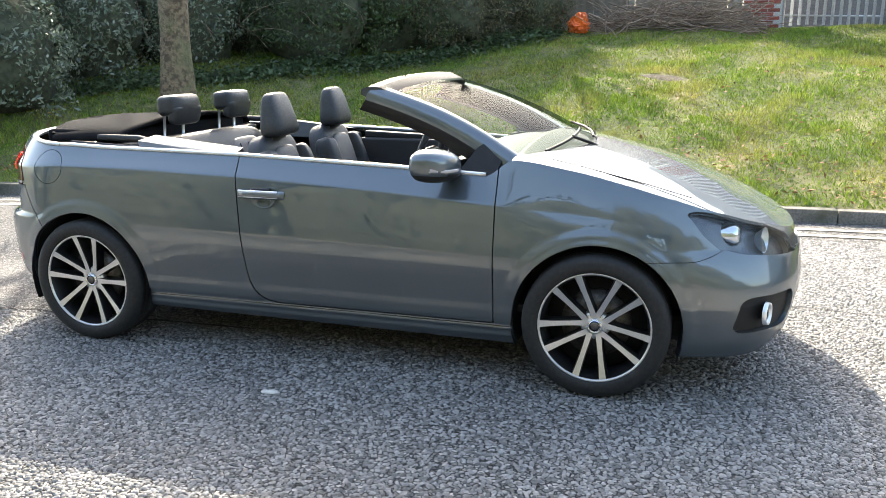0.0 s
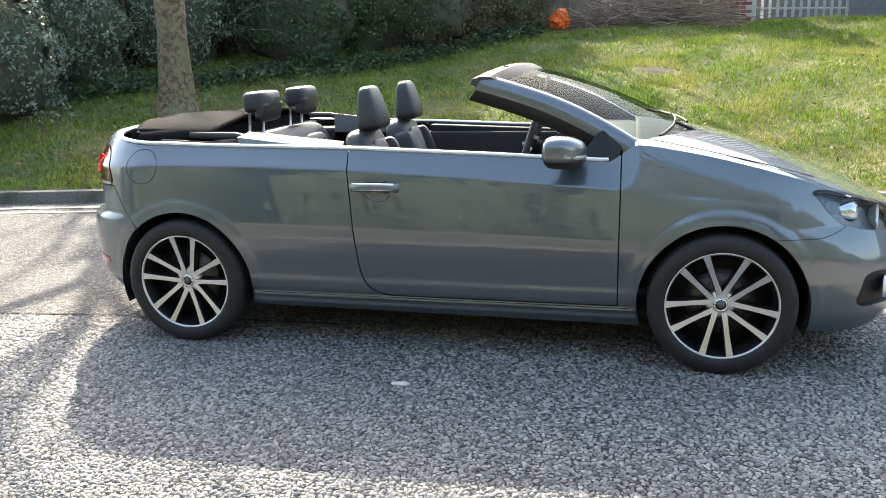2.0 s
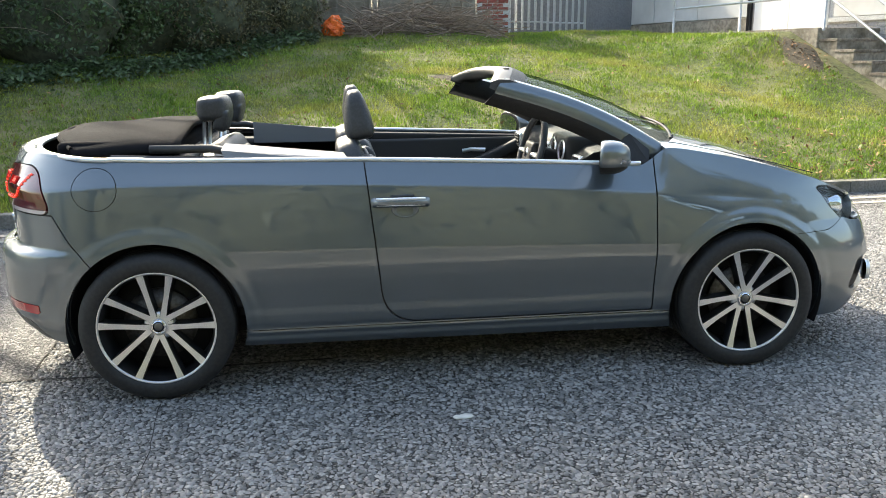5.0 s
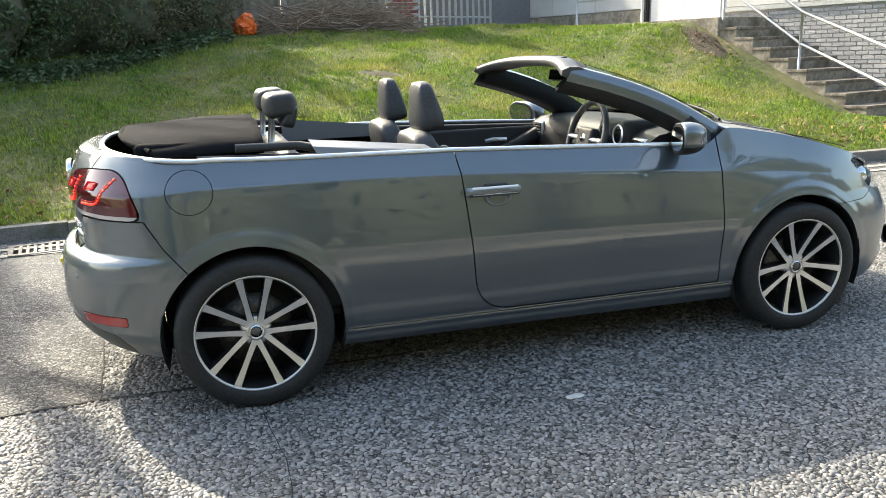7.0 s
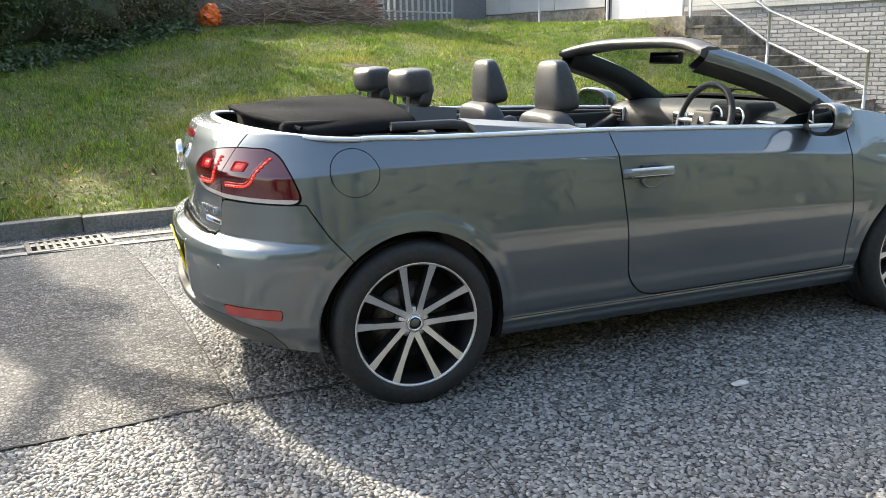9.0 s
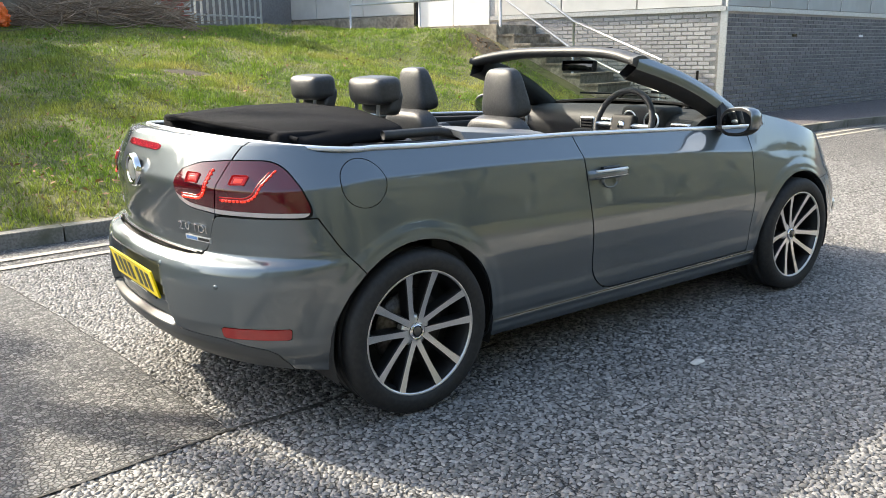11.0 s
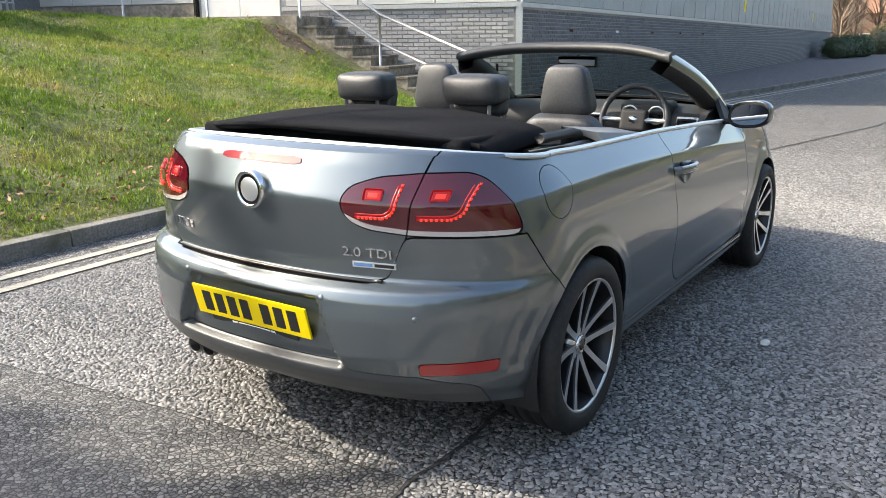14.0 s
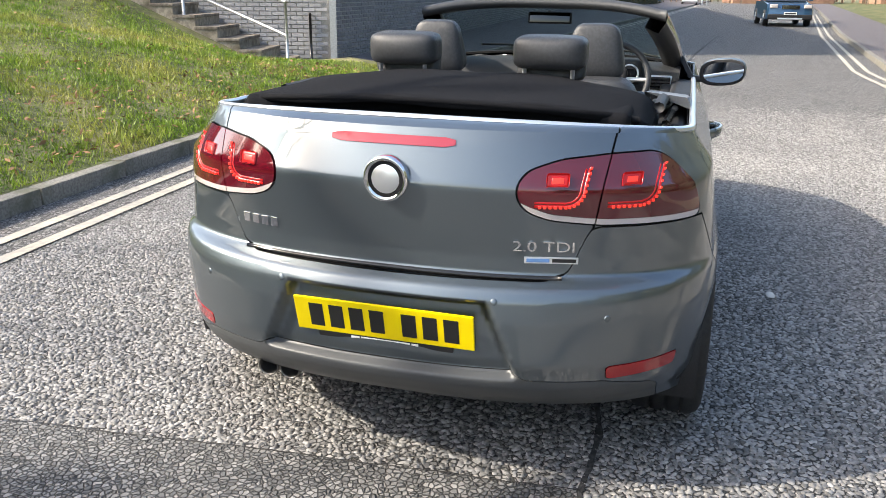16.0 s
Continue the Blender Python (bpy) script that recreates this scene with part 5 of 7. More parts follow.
seam([(-1.94, -0.56), (-2.58, -0.63), (-3.2, -0.68), (-4.6, -0.86), (-7.0, -1.6)], 0.011)
seam([(-1.94, -0.56), (-1.62, -0.58), (-1.2, -0.53), (-0.6, -0.5)], 0.013)
seam([(-1.94, -0.56), (-2.02, 0.4), (-2.1, 1.09), (-2.2, 1.9), (-2.33, 2.50)], 0.004)
seam([(-1.20, -2.9), (-1.23, -2.13), (-1.25, -1.32), (-1.30, -0.9)], 0.0025)
seam([(-4.2, -1.95), (-2.6, -1.75), (-1.23, -1.6)], 0.004)
seam([(6.5, 0.4), (11, -0.5), (17, -0.9), (26, -1.6)], 0.03)
seam([(2.2, 0.75), (4.5, 0.45), (6.5, 0.4)], 0.008)
# stone chippings standing proud of the tar along the stretch beside the car
def chippings(x0, x1, y0, y1, pitch, seed):
    r = np.random.default_rng(seed)
    gx, gy = np.meshgrid(np.arange(x0, x1, pitch), np.arange(y0, y1, pitch))
    x, y = gx.ravel() + r.uniform(-0.5, 0.5, gx.size) * pitch, gy.ravel() + r.uniform(-0.5, 0.5, gx.size) * pitch
    wear = np.sin(x * 1.1 + 1.7 * np.sin(y * 0.8)) * np.sin(y * 1.9 + 1.2 * np.sin(x * 0.9))
    edge_y = np.interp(x, (-9.5, -7.0, -4.6, -3.2, -2.58, -1.94), (0.6, -1.6, -0.86, -0.68, -0.63, -0.56))
    edge_x = np.interp(y, (-0.56, 0.4, 1.09, 1.9, 2.5), (-1.94, -2.02, -2.1, -2.2, -2.33))
    on_patch = (y > edge_y - 0.01) & (x < edge_x + 0.01)
    ok = (y < kerb_y(x) - 0.66) & (y > kerb_r(x) + 0.15) & (r.random(len(x)) < (0.86 - 0.16 * wear) * np.interp(x, (3.2, x1), (1.0, 0.15))) & ~on_patch
    x, y = x[ok], y[ok]
    k = len(x)
    a = r.uniform(0, 2 * math.pi, k)
    w, l, h = pitch * r.uniform(0.26, 0.50, k), pitch * r.uniform(0.38, 0.70, k), r.uniform(0.0015, 0.0062, k)
    tx, ty = r.normal(0, 0.16, k), r.normal(0, 0.16, k)
    v = np.empty((k, 8, 3))
    for q, (sx, sy) in enumerate(((-1, -1), (1, -1), (1, 1), (-1, 1))):
        jx, jy = sx * l * r.uniform(0.7, 1.15, k), sy * w * r.uniform(0.7, 1.15, k)
        for lift, shrink in ((0, 1.0), (4, 0.62)):
            dx, dy = jx * shrink, jy * shrink
            v[:, q + lift, 0] = x + dx * np.cos(a) - dy * np.sin(a)
            v[:, q + lift, 1] = y + dx * np.sin(a) + dy * np.cos(a)
            v[:, q + lift, 2] = -0.001 if lift == 0 else np.maximum(h + dx * tx + dy * ty, 0.0008)
    faces = np.array([(4, 5, 6, 7), (0, 1, 5, 4), (1, 2, 6, 5), (2, 3, 7, 6), (3, 0, 4, 7)])
    idx = (np.arange(k)[:, None, None] * 8 + faces[None]).reshape(-1)
    me = bpy.data.meshes.new("road_chippings")
    me.vertices.add(8 * k)
    me.vertices.foreach_set("co", v.ravel())
    me.loops.add(len(idx))
    me.loops.foreach_set("vertex_index", idx)
    me.polygons.add(len(idx) // 4)
    me.polygons.foreach_set("loop_start", np.arange(0, len(idx), 4))
    me.update()
    tagged(finish(new("road_chippings", me), CHIP), "coarse grey stone chippings bedded in the asphalt", "chippings", kind="stuff")


chippings(-4.4, 7.0, -3.7, 2.6, 0.0195, 71)
# double lines along both kerbs
for name, off in (("outer", 0.28), ("inner", 0.52)):
    strip("road_line", np.arange(-12, 92, 1.0), lambda x, o=off: kerb_y(x) - o - 0.085, lambda x, o=off: kerb_y(x) - o, 0.007, LINEPAINT, "worn cream double line beside the kerb")
    strip("road_line", np.arange(5.0, 60, 1.0), lambda x, o=off: kerb_r(x) + o, lambda x, o=off: kerb_r(x) + o + 0.085, 0.007, LINEPAINT, "worn cream double line beside the kerb")

# bank of grass
xs, ts = np.linspace(-16, 10.2, 190), np.linspace(0, 1, 110) ** 1.3
P = np.zeros((len(xs), len(ts), 3))
for i, x in enumerate(xs):
    y0 = float(kerb_y(x)) + 0.11
    y = y0 + ts * 22
    P[i, :, 0], P[i, :, 1], P[i, :, 2] = x, y, bank_z(np.full(len(y), x), y)
V, N, T = grid_mesh(P)
lawn = raw("lawn", V, T, SOIL, smooth=True)
tag_structure(lawn, "sloping lawn of rough grass rising from the kerb")


def scatter_blades(count, xr, yr, hmin, hmax, mat, name, seed, width=0.006, mask=None):
    r = np.random.default_rng(seed)
    x = r.uniform(*xr, count)
    y = r.uniform(*yr, count)
    ok = (y > kerb_y(x) + 0.13) & (x < 8.1 - 0.26 * (y - 5.6))
    if mask is not None:
        ok &= mask(x, y)
    x, y = x[ok], y[ok]
    clump = 0.5 + 0.28 * np.sin(x * 2.3 + 1.3 * np.sin(y * 1.9)) * np.sin(y * 2.9 + 1.1 * np.sin(x * 1.4)) + 0.3 * np.sin(x * 9.7 + 2.1 * np.sin(y * 7.3)) * np.sin(y * 11.3 + 1.7 * np.sin(x * 6.1))
    clump = np.clip(clump, 0.0, 1.0)
    h = (hmin + (hmax - hmin) * r.random(len(x)) ** 2) * (0.45 + 1.3 * clump ** 1.5)
    z = bank_z(x, y)
    a = r.uniform(0, 2 * math.pi, len(x))
    lean = r.uniform(0.1, 1.0, len(x)) * h
    b = r.uniform(0, 2 * math.pi, len(x))
    dx, dy = np.cos(a) * width, np.sin(a) * width
    v = np.empty((len(x), 3, 3))
    v[:, 0] = np.stack([x - dx, y - dy, z - 0.01], 1)
    v[:, 1] = np.stack([x + dx, y + dy, z - 0.01], 1)
    v[:, 2] = np.stack([x + lean * np.cos(b), y + lean * np.sin(b), z + h], 1)
    v = v.reshape(-1, 3)
    me = bpy.data.meshes.new(name)
    me.vertices.add(len(v))
    me.vertices.foreach_set("co", v.ravel())
    k = len(v) // 3
    me.loops.add(3 * k)
    me.loops.foreach_set("vertex_index", np.arange(3 * k))
    me.polygons.add(k)
    me.polygons.foreach_set("loop_start", np.arange(0, 3 * k, 3))
    me.update()
    me.validate()
    return finish(new(name, me), mat)


bare = lambda x, y: (((x - 1.2) / 0.36) ** 2 + ((y - 8.25) / 0.18) ** 2 > 1) & (((x - 7.2) / 0.22) ** 2 + ((y - 8.7) / 0.5) ** 2 > 1)
tagged(scatter_blades(520000, (-9, 9), (0.5, 13.2), 0.012, 0.062, BLADE, "grass", 3, 0.008, bare), "short uneven green grass covering the bank", "grass", kind="stuff")
tagged(scatter_blades(14000, (-7, 9), (2.5, 4.2), 0.04, 0.10, BLADE, "grass_tuft", 4, 0.007, lambda x, y: y < kerb_y(x) + 0.5), "longer green grass hanging over the kerb", "grass", kind="stuff")
tufts = lambda x, y: bare(x, y) & (np.sin(x * 3.1 + 2.0 * np.sin(y * 2.3)) * np.sin(y * 3.7 + 1.6 * np.sin(x * 2.7)) + 0.35 * np.sin(x * 13 + y * 9) > 0.55)
tagged(scatter_blades(150000, (-8, 8), (1.5, 11.5), 0.03, 0.095, BLADE, "grass_tuft", 6, 0.0055, tufts), "rougher tufts of longer green grass on the bank", "grass", kind="stuff")


def leaf_cloud(name, centres, normals, size, mat, seed, lab, cat, spread=0.9):
    """Many small pointed leaves at the given places, facing roughly outward."""
    r = np.random.default_rng(seed)
    c, n = np.asarray(centres), np.asarray(normals)
    n = n + r.normal(0, spread, n.shape)
    n /= np.linalg.norm(n, axis=1, keepdims=True)
    t = np.cross(n, r.normal(0, 1, n.shape))
    t /= np.linalg.norm(t, axis=1, keepdims=True)
    b = np.cross(n, t)
    s = size * r.uniform(0.5, 1.3, (len(c), 1))
    v = np.stack([c - t * s, c + b * s * 0.42 + n * s * 0.1, c + t * s, c - b * s * 0.42 + n * s * 0.1], 1).reshape(-1, 3)
    k = len(c)
    me = bpy.data.meshes.new(name)
    me.vertices.add(4 * k)
    me.vertices.foreach_set("co", v.ravel())
    me.loops.add(4 * k)
    me.loops.foreach_set("vertex_index", np.arange(4 * k))
    me.polygons.add(k)
    me.polygons.foreach_set("loop_start", np.arange(0, 4 * k, 4))
    me.update()
    ob = finish(new(name, me), mat)
    return tagged(ob, lab, cat, kind="stuff") if lab else ob


def blob_points(blobs, count, seed, cover=1.0):
    """Random places on rough ellipsoids (x, y, z, rx, ry, rz), upper and outer parts."""
    r = np.random.default_rng(seed)
    cs, ns = [], []
    w = np.array([b[3] * b[5] for b in blobs])
    for b, k in zip(blobs, (count * w / w.sum()).astype(int)):
        d = r.normal(0, 1, (k, 3))
        d /= np.linalg.norm(d, axis=1, keepdims=True)
        d[:, 2] = np.where(d[:, 2] < -0.55, -d[:, 2], d[:, 2])
        wob = 1 + 0.16 * np.sin(d[:, 0] * 7 + b[0]) * np.sin(d[:, 1] * 6 + b[1]) * 1.2 + 0.12 * np.sin(d[:, 2] * 11 + b[0] * 3 + d[:, 0] * 5)
        rad = wob * (1 - np.abs(r.normal(0, 0.10, k)))
        cs.append(np.array(b[:3]) + d * rad[:, None] * np.array(b[3:]))
        ns.append(d + np.array((0, 0, 0.35)))
    return np.vstack(cs), np.vstack(ns)


def core(name, blobs, parent, mat=None):
    for b in blobs:
        bm = bmesh.new()
        bmesh.ops.create_icosphere(bm, subdivisions=3, radius=1.0, matrix=Matrix.LocRotScale(b[:3], None, [q * 0.80 for q in b[3:]]))
        for v in bm.verts:
            v.co += Vector(noise.noise_vector(v.co * 1.4)) * 0.25
        part(name, bm, mat or HEDGECORE, parent)


# evergreen shrubs: front line from the fence down to the kerb at the tail's far side
def shrub(blobs, leaves, size, mat, seed, label, ivy=0):
    root = new("shrub")
    tagged(root, label, "shrub", "shrubs above the lawn")
    core("inside", blobs, root)
    c, n = blob_points(blobs, leaves, seed)
    z = bank_z(c[:, 0], c[:, 1])
    ok = c[:, 2] > z - 0.05
    o = leaf_cloud("foliage", c[ok], n[ok], size, mat, seed, "", "")
    o.parent = root
    o["kind"] = "stuff"
    return root


def ground_blob(x, y, rx, ry, rz, lift=0.55):
    return (x, y, float(bank_z(x, y)) + rz * lift, rx, ry, rz)


shrub([ground_blob(-7.6, 4.6, 1.3, 1.3, 1.3), ground_blob(-8.6, 6.2, 1.7, 1.5, 1.6), ground_blob(-7.5, 6.5, 1.1, 1.1, 1.25), ground_blob(-10.4, 4.6, 1.8, 1.6, 1.4), ground_blob(-8.9, 7.8, 1.8, 1.6, 1.7)],
      95000, 0.04, LEAF, 11, "large glossy evergreen shrub at the edge of the lawn")
shrub([ground_blob(-6.6, 7.9, 1.2, 1.1, 1.5), ground_blob(-6.0, 9.2, 1.5, 1.3, 2.0), ground_blob(-7.4, 9.6, 1.5, 1.3, 2.2)], 66000, 0.038, LEAF, 12, "dark evergreen shrub behind the tree")
shrub([ground_blob(-4.6, 8.7, 1.3, 1.0, 1.3), ground_blob(-3.9, 9.9, 1.4, 1.2, 1.8), ground_blob(-5.0, 10.6, 1.4, 1.2, 2.2)], 66000, 0.038, LEAFIVY, 13, "ivy-covered evergreen shrub above the lawn")
# unseen narrow evergreen, added only to keep sun off the bare trunk
shrub([(-7.2, 10.4, 3.4, 0.9, 0.9, 1.6), (-7.2, 10.5, 5.2, 0.75, 0.75, 1.5), (-7.25, 10.5, 6.8, 0.5, 0.5, 1.2)], 9000, 0.07, LEAF, 17, "tall evergreen added behind the shrubs to shade the bare trunk")
shrub([ground_blob(-2.9, 10.3, 1.1, 1.0, 1.2), ground_blob(-2.3, 11.3, 1.2, 1.0, 1.5), ground_blob(-3.3, 12.0, 1.3, 1.2, 2.0)], 48000, 0.034, LEAFBROWN, 14, "straggly brownish shrub beside the fence")
shrub([ground_blob(-1.4, 11.5, 0.7, 0.6, 0.8), ground_blob(-1.7, 12.2, 0.9, 0.7, 1.4)], 15000, 0.034, LEAFBROWN, 15, "small straggly shrub beside the orange bag")
ivy_c = []
r_ = np.random.default_rng(31)
for _ in range(9000):
    t = r_.random()
    x = -6.8 + 6.0 * t
    y = np.interp(x, (-6.8, -5.3, -4.4, -3.3, -2.5, -1.6, -0.8), (5.3, 6.7, 7.4, 8.0, 9.2, 10.2, 11.0)) + r_.normal(0.25, 0.28)
    ivy_c.append((x, y, float(bank_z(x, y)) + abs(r_.normal(0, 0.07)) + 0.02))
leaf_cloud("ground_ivy", ivy_c, [(0, -0.3, 1)] * len(ivy_c), 0.045, LEAFIVY, 16, "low dark ivy creeping along the foot of the shrubs", "ivy", 0.5)


def bare_tree(name, base, height, girth, seed, mat, label, lean=(0, 0), depth=5, first=0.35, flare=1.5, spread=0.5, limb=0.6):
    """A leafless tree: a tapered trunk and limbs that fork into twigs."""
    r = random.Random(seed)
    root = new(name)
    root.matrix_basis = Matrix.Translation(base)
    tagged(root, label, "tree", "bare trees on the bank")
    pts = [(0, 0, -0.15), (0, 0, 0.08), (0.01, 0, 0.3)] + [(lean[0] * t + 0.03 * math.sin(3 * t), lean[1] * t, height * first * t + 0.3) for t in (0.25, 0.5, 0.75, 1.0)]
    rad = [girth * flare * 1.25, girth * flare, girth * 1.12] + [girth * q for q in (1.0, 0.94, 0.9, 0.85)]
    tv, tf = tube_data(pts, rad, 20)
    tv = [v + Vector((v.x, v.y, 0)).normalized() * 0.035 * noise.noise(Vector((v.x * 9, v.y * 9, v.z * 2.5 + seed))) for v in tv]
    raw("trunk", tv, tf, mat, root, smooth=True)
    V, F = [], []

    def grow(p, d, length, radius, level):
        n = 4
        q, pp, rr = p.copy(), [p.copy()], [radius]
        for k in range(n):
            d = (d + Vector((r.gauss(0, 0.13), r.gauss(0, 0.13), r.gauss(0.03, 0.09)))).normalized()
            q = q + d * length / n
            pp.append(q.copy())
            rr.append(radius * (1 - 0.45 * (k + 1) / n))
            if level and k >= 1:
                side = Vector((r.gauss(0, 1), r.gauss(0, 1), r.gauss(0.2, 0.5))).normalized()
                grow(q.copy(), (d * (1 - spread * 0.5) + side * spread).normalized(), length * r.uniform(0.5, 0.75), rr[-1] * 0.62, level - 1)
        v, f = tube_data(pp, rr, 6 if radius > 0.02 else 3)
        o = len(V)
        V.extend(v)
        F.extend([tuple(o + i for i in q_) for q_ in f])
    top = Vector(pts[-1])
    for k in range(4):
        a = k * 1.6 + r.random()
        grow(top.copy(), Vector((0.5 * math.cos(a), 0.5 * math.sin(a), 1)).normalized(), height * 0.33, girth * limb, depth - 2)
    raw("crown", V, F, mat, root, "bare limbs and twigs")
    return root


bare_tree("tree", (-4.87, 5.14, float(bank_z(-4.87, 5.14)) - 0.02), 8.5, 0.195, 2, BARK, "bare tree with a ridged brown trunk standing on the lawn", first=0.36, flare=1.28, limb=0.42)
for k, (x, y, h) in enumerate(((-5.4, 12.6, 8.0), (-8.5, 10.5, 9.0), (-2.2, 13.0, 7.5))):
    bare_tree("tree", (x, y, 1.7), h, 0.10, 20 + k, BARK, "slender bare tree growing out of the shrubs", depth=5, first=0.3)
# dry stems hanging over the shrubs
TV, TF = [], []
r_ = random.Random(8)
for k in range(150):
    x = r_.uniform(-7.5, -0.8)
    y = float(np.interp(x, (-7.5, -5.3, -3.3, -1.6, -0.8), (6.2, 8.0, 9.3, 11.2, 11.9))) + r_.gauss(0, 0.35)
    z = float(bank_z(x, y)) + r_.uniform(0.2, 1.3)
    d = Vector((r_.gauss(0, 0.6), r_.gauss(-0.25, 0.4), r_.uniform(0.1, 1.0))).normalized()
    p, pp = Vector((x, y, z)), []
    L = r_.uniform(0.4, 1.3)
    for q in range(6):
        pp.append(p.copy())
        d = (d + Vector((r_.gauss(0, 0.16), r_.gauss(0, 0.16), -0.12))).normalized()
        p = p + d * L / 5
    v, f = tube_data(pp, [0.006 * (1 - q / 7) for q in range(6)], 3)
    o = len(TV)
    TV.extend(v)
    TF.extend([tuple(o + i for i in q_) for q_ in f])
tagged(raw("bramble_stems", TV, TF, TWIG), "thin bare bramble stems arching out of the shrubs", "bramble", kind="stuff")

# heap of cut branches against the fence
TV, TF = [], []
for k in range(950):
    t = r_.random()
    x = -0.15 + 2.7 * t + r_.gauss(0, 0.12)
    prof = math.sin(math.pi * min(1, max(0, (x + 0.3) / 3.5))) ** 0.6
    y = 12.1 + r_.gauss(0, 0.32)
    z = float(bank_z(x, y)) + abs(r_.gauss(0, 0.20)) * prof + 0.02
    a = r_.gauss(0, 0.9)
    d = Vector((math.cos(a) * r_.choice((-1, 1)), 0.5 * math.sin(a), r_.gauss(0.08, 0.26))).normalized()
    L = r_.uniform(0.35, 1.3)
    p, pp = Vector((x, y, z)) - d * L * 0.5, []
    for q in range(5):
        p.z = max(p.z, float(bank_z(p.x, p.y)) + 0.01)
        pp.append(p.copy())
        d = (d + Vector((r_.gauss(0, 0.13), r_.gauss(0, 0.13), r_.gauss(-0.01, 0.12)))).normalized()
        p = p + d * L / 4
    rd = r_.choice((0.004, 0.006, 0.008, 0.013))
    v, f = tube_data(pp, [rd * (1 - 0.12 * q) for q in range(5)], 4)
    o = len(TV)
    TV.extend(v)
    TF.extend([tuple(o + i for i in q_) for q_ in f])
tagged(raw("brushwood_heap", TV, TF, TWIG), "heap of dry cut branches piled against the fence", "brushwood", kind="stuff")
bm = bmesh.new()
bmesh.ops.create_icosphere(bm, subdivisions=4, radius=1.0)
for v in bm.verts:
    n0 = v.co.normalized()
    k = 1 + 0.35 * noise.noise(n0 * 1.7) + 0.22 * noise.noise(n0 * 4.5) + 0.1 * noise.noise(n0 * 9)
    c = Vector((n0.x * 0.21, n0.y * 0.16, n0.z * 0.155)) * k
    if n0.z > 0.6:
        c.z += 0.10 * (n0.z - 0.6) / 0.4
    c.z = max(c.z, -0.13)
    v.co = c + Vector((-0.52, 11.75, float(bank_z(-0.52, 11.75)) + 0.12))
tagged(part("rubbish_bag", bm, ORANGE, smooth=False), "crumpled orange plastic bag lying on the grass", "bag")

# bare earth, leaves and litter
def rough_disc(name, x, y, rx, ry, mat, label, lift=0.025, seed=0):
    v = [(x, y, float(bank_z(x, y)) + lift)]
    k = 36
    for i in range(k):
        a = 2 * math.pi * i / k
        q = 1 + 0.3 * noise.noise(Vector((math.cos(a) * 1.5, math.sin(a) * 1.5, seed)))
        for s in (0.6, 1.0):
            xx, yy = x + rx * q * s * math.cos(a), y + ry * q * s * math.sin(a)
            v.append((xx, yy, float(bank_z(xx, yy)) + (lift if s < 1 else -0.01)))
    f = [(0, 1 + 2 * i, 1 + 2 * ((i + 1) % k)) for i in range(k)] + [(1 + 2 * i, 2 + 2 * i, 2 + 2 * ((i + 1) % k), 1 + 2 * ((i + 1) % k)) for i in range(k)]
    tag_structure(raw(name, v, f, mat, smooth=True), label)


rough_disc("bare_ground", 1.2, 8.25, 0.40, 0.20, EARTH, "bare brown patch in the lawn", 0.006, 1)
rough_disc("bare_ground", 7.2, 8.7, 0.30, 0.62, EARTH, "bare brown earth beside the steps", 0.03, 2)
lc = [(7.2 + r_.gauss(0, 0.22), 8.7 + r_.gauss(0, 0.45)) for _ in range(140)]
lc = [(x, y, float(bank_z(x, y)) + 0.04) for x, y in lc]
for _ in range(2800):
    x = r_.uniform(-8, 8)
    y = float(kerb_y(x)) + 0.2 + abs(r_.gauss(0, 0.9)) if r_.random() < 0.6 else r_.uniform(3.5, 11)
    if x < 7.4 - 0.2 * (y - 5):
        lc.append((x, y, float(bank_z(x, y)) + r_.uniform(0.02, 0.06)))
leaf_cloud("fallen_leaves", lc, [(0, 0, 1)] * len(lc), 0.032, DEADLEAF, 21, "scattered brown dead leaves on the grass", "leaves", 0.5)
bm = bmesh.new()
bmesh.ops.create_icosphere(bm, subdivisions=2, radius=1.0, matrix=Matrix.LocRotScale((-0.068, -1.222, 0.004), None, (0.045, 0.022, 0.006)))
for v in bm.verts:
    v.co += Vector(noise.noise_vector(v.co * 30)) * 0.006
tagged(part("litter", bm, PAPER), "small pale scrap lying on the road", "litter")

# gully grate beside the kerb
grate = new("drain_grate")
grate.matrix_basis = Matrix.Translation((-2.66, 2.68, 0.006)) @ Matrix.Rotation(radians(9), 4, "Z")
tagged(grate, "rectangular cast-iron gully grate set in the road", "drain")
for lo, hi in (((-0.28, -0.19, -0.02), (0.28, -0.155, 0.008)), ((-0.28, 0.155, -0.02), (0.28, 0.19, 0.008)), ((-0.28, -0.155, -0.02), (-0.245, 0.155, 0.008)), ((0.245, -0.155, -0.02), (0.28, 0.155, 0.008))):
    part("frame_bar", box_bm(lo, hi, 0.003), IRON, grate)
part("pit", box_bm((-0.245, -0.155, -0.03), (0.245, 0.155, -0.004)), GLOSSBLACK, grate, "dark pit below")
for k in range(9):
    part("grate_bar", box_bm((-0.21 + k * 0.052, -0.15, -0.01), (-0.185 + k * 0.052, 0.15, 0.007), 0.003), IRON, grate)

# ---- building ----
WALL_O, WALL_D = Vector((9.9, 5.5, 0)), Vector((-0.25, 0.97, 0)).normalized()
FACE_D = Vector((1, 0.068, 0)).normalized()


def frame_of(o, d):
    """A frame with x along the wall, y inward, z up."""
    inward = Vector((0, 0, 1)).cross(d)
    m = Matrix((d, inward, Vector((0, 0, 1)))).transposed().to_4x4()
    m.translation = o
    return m


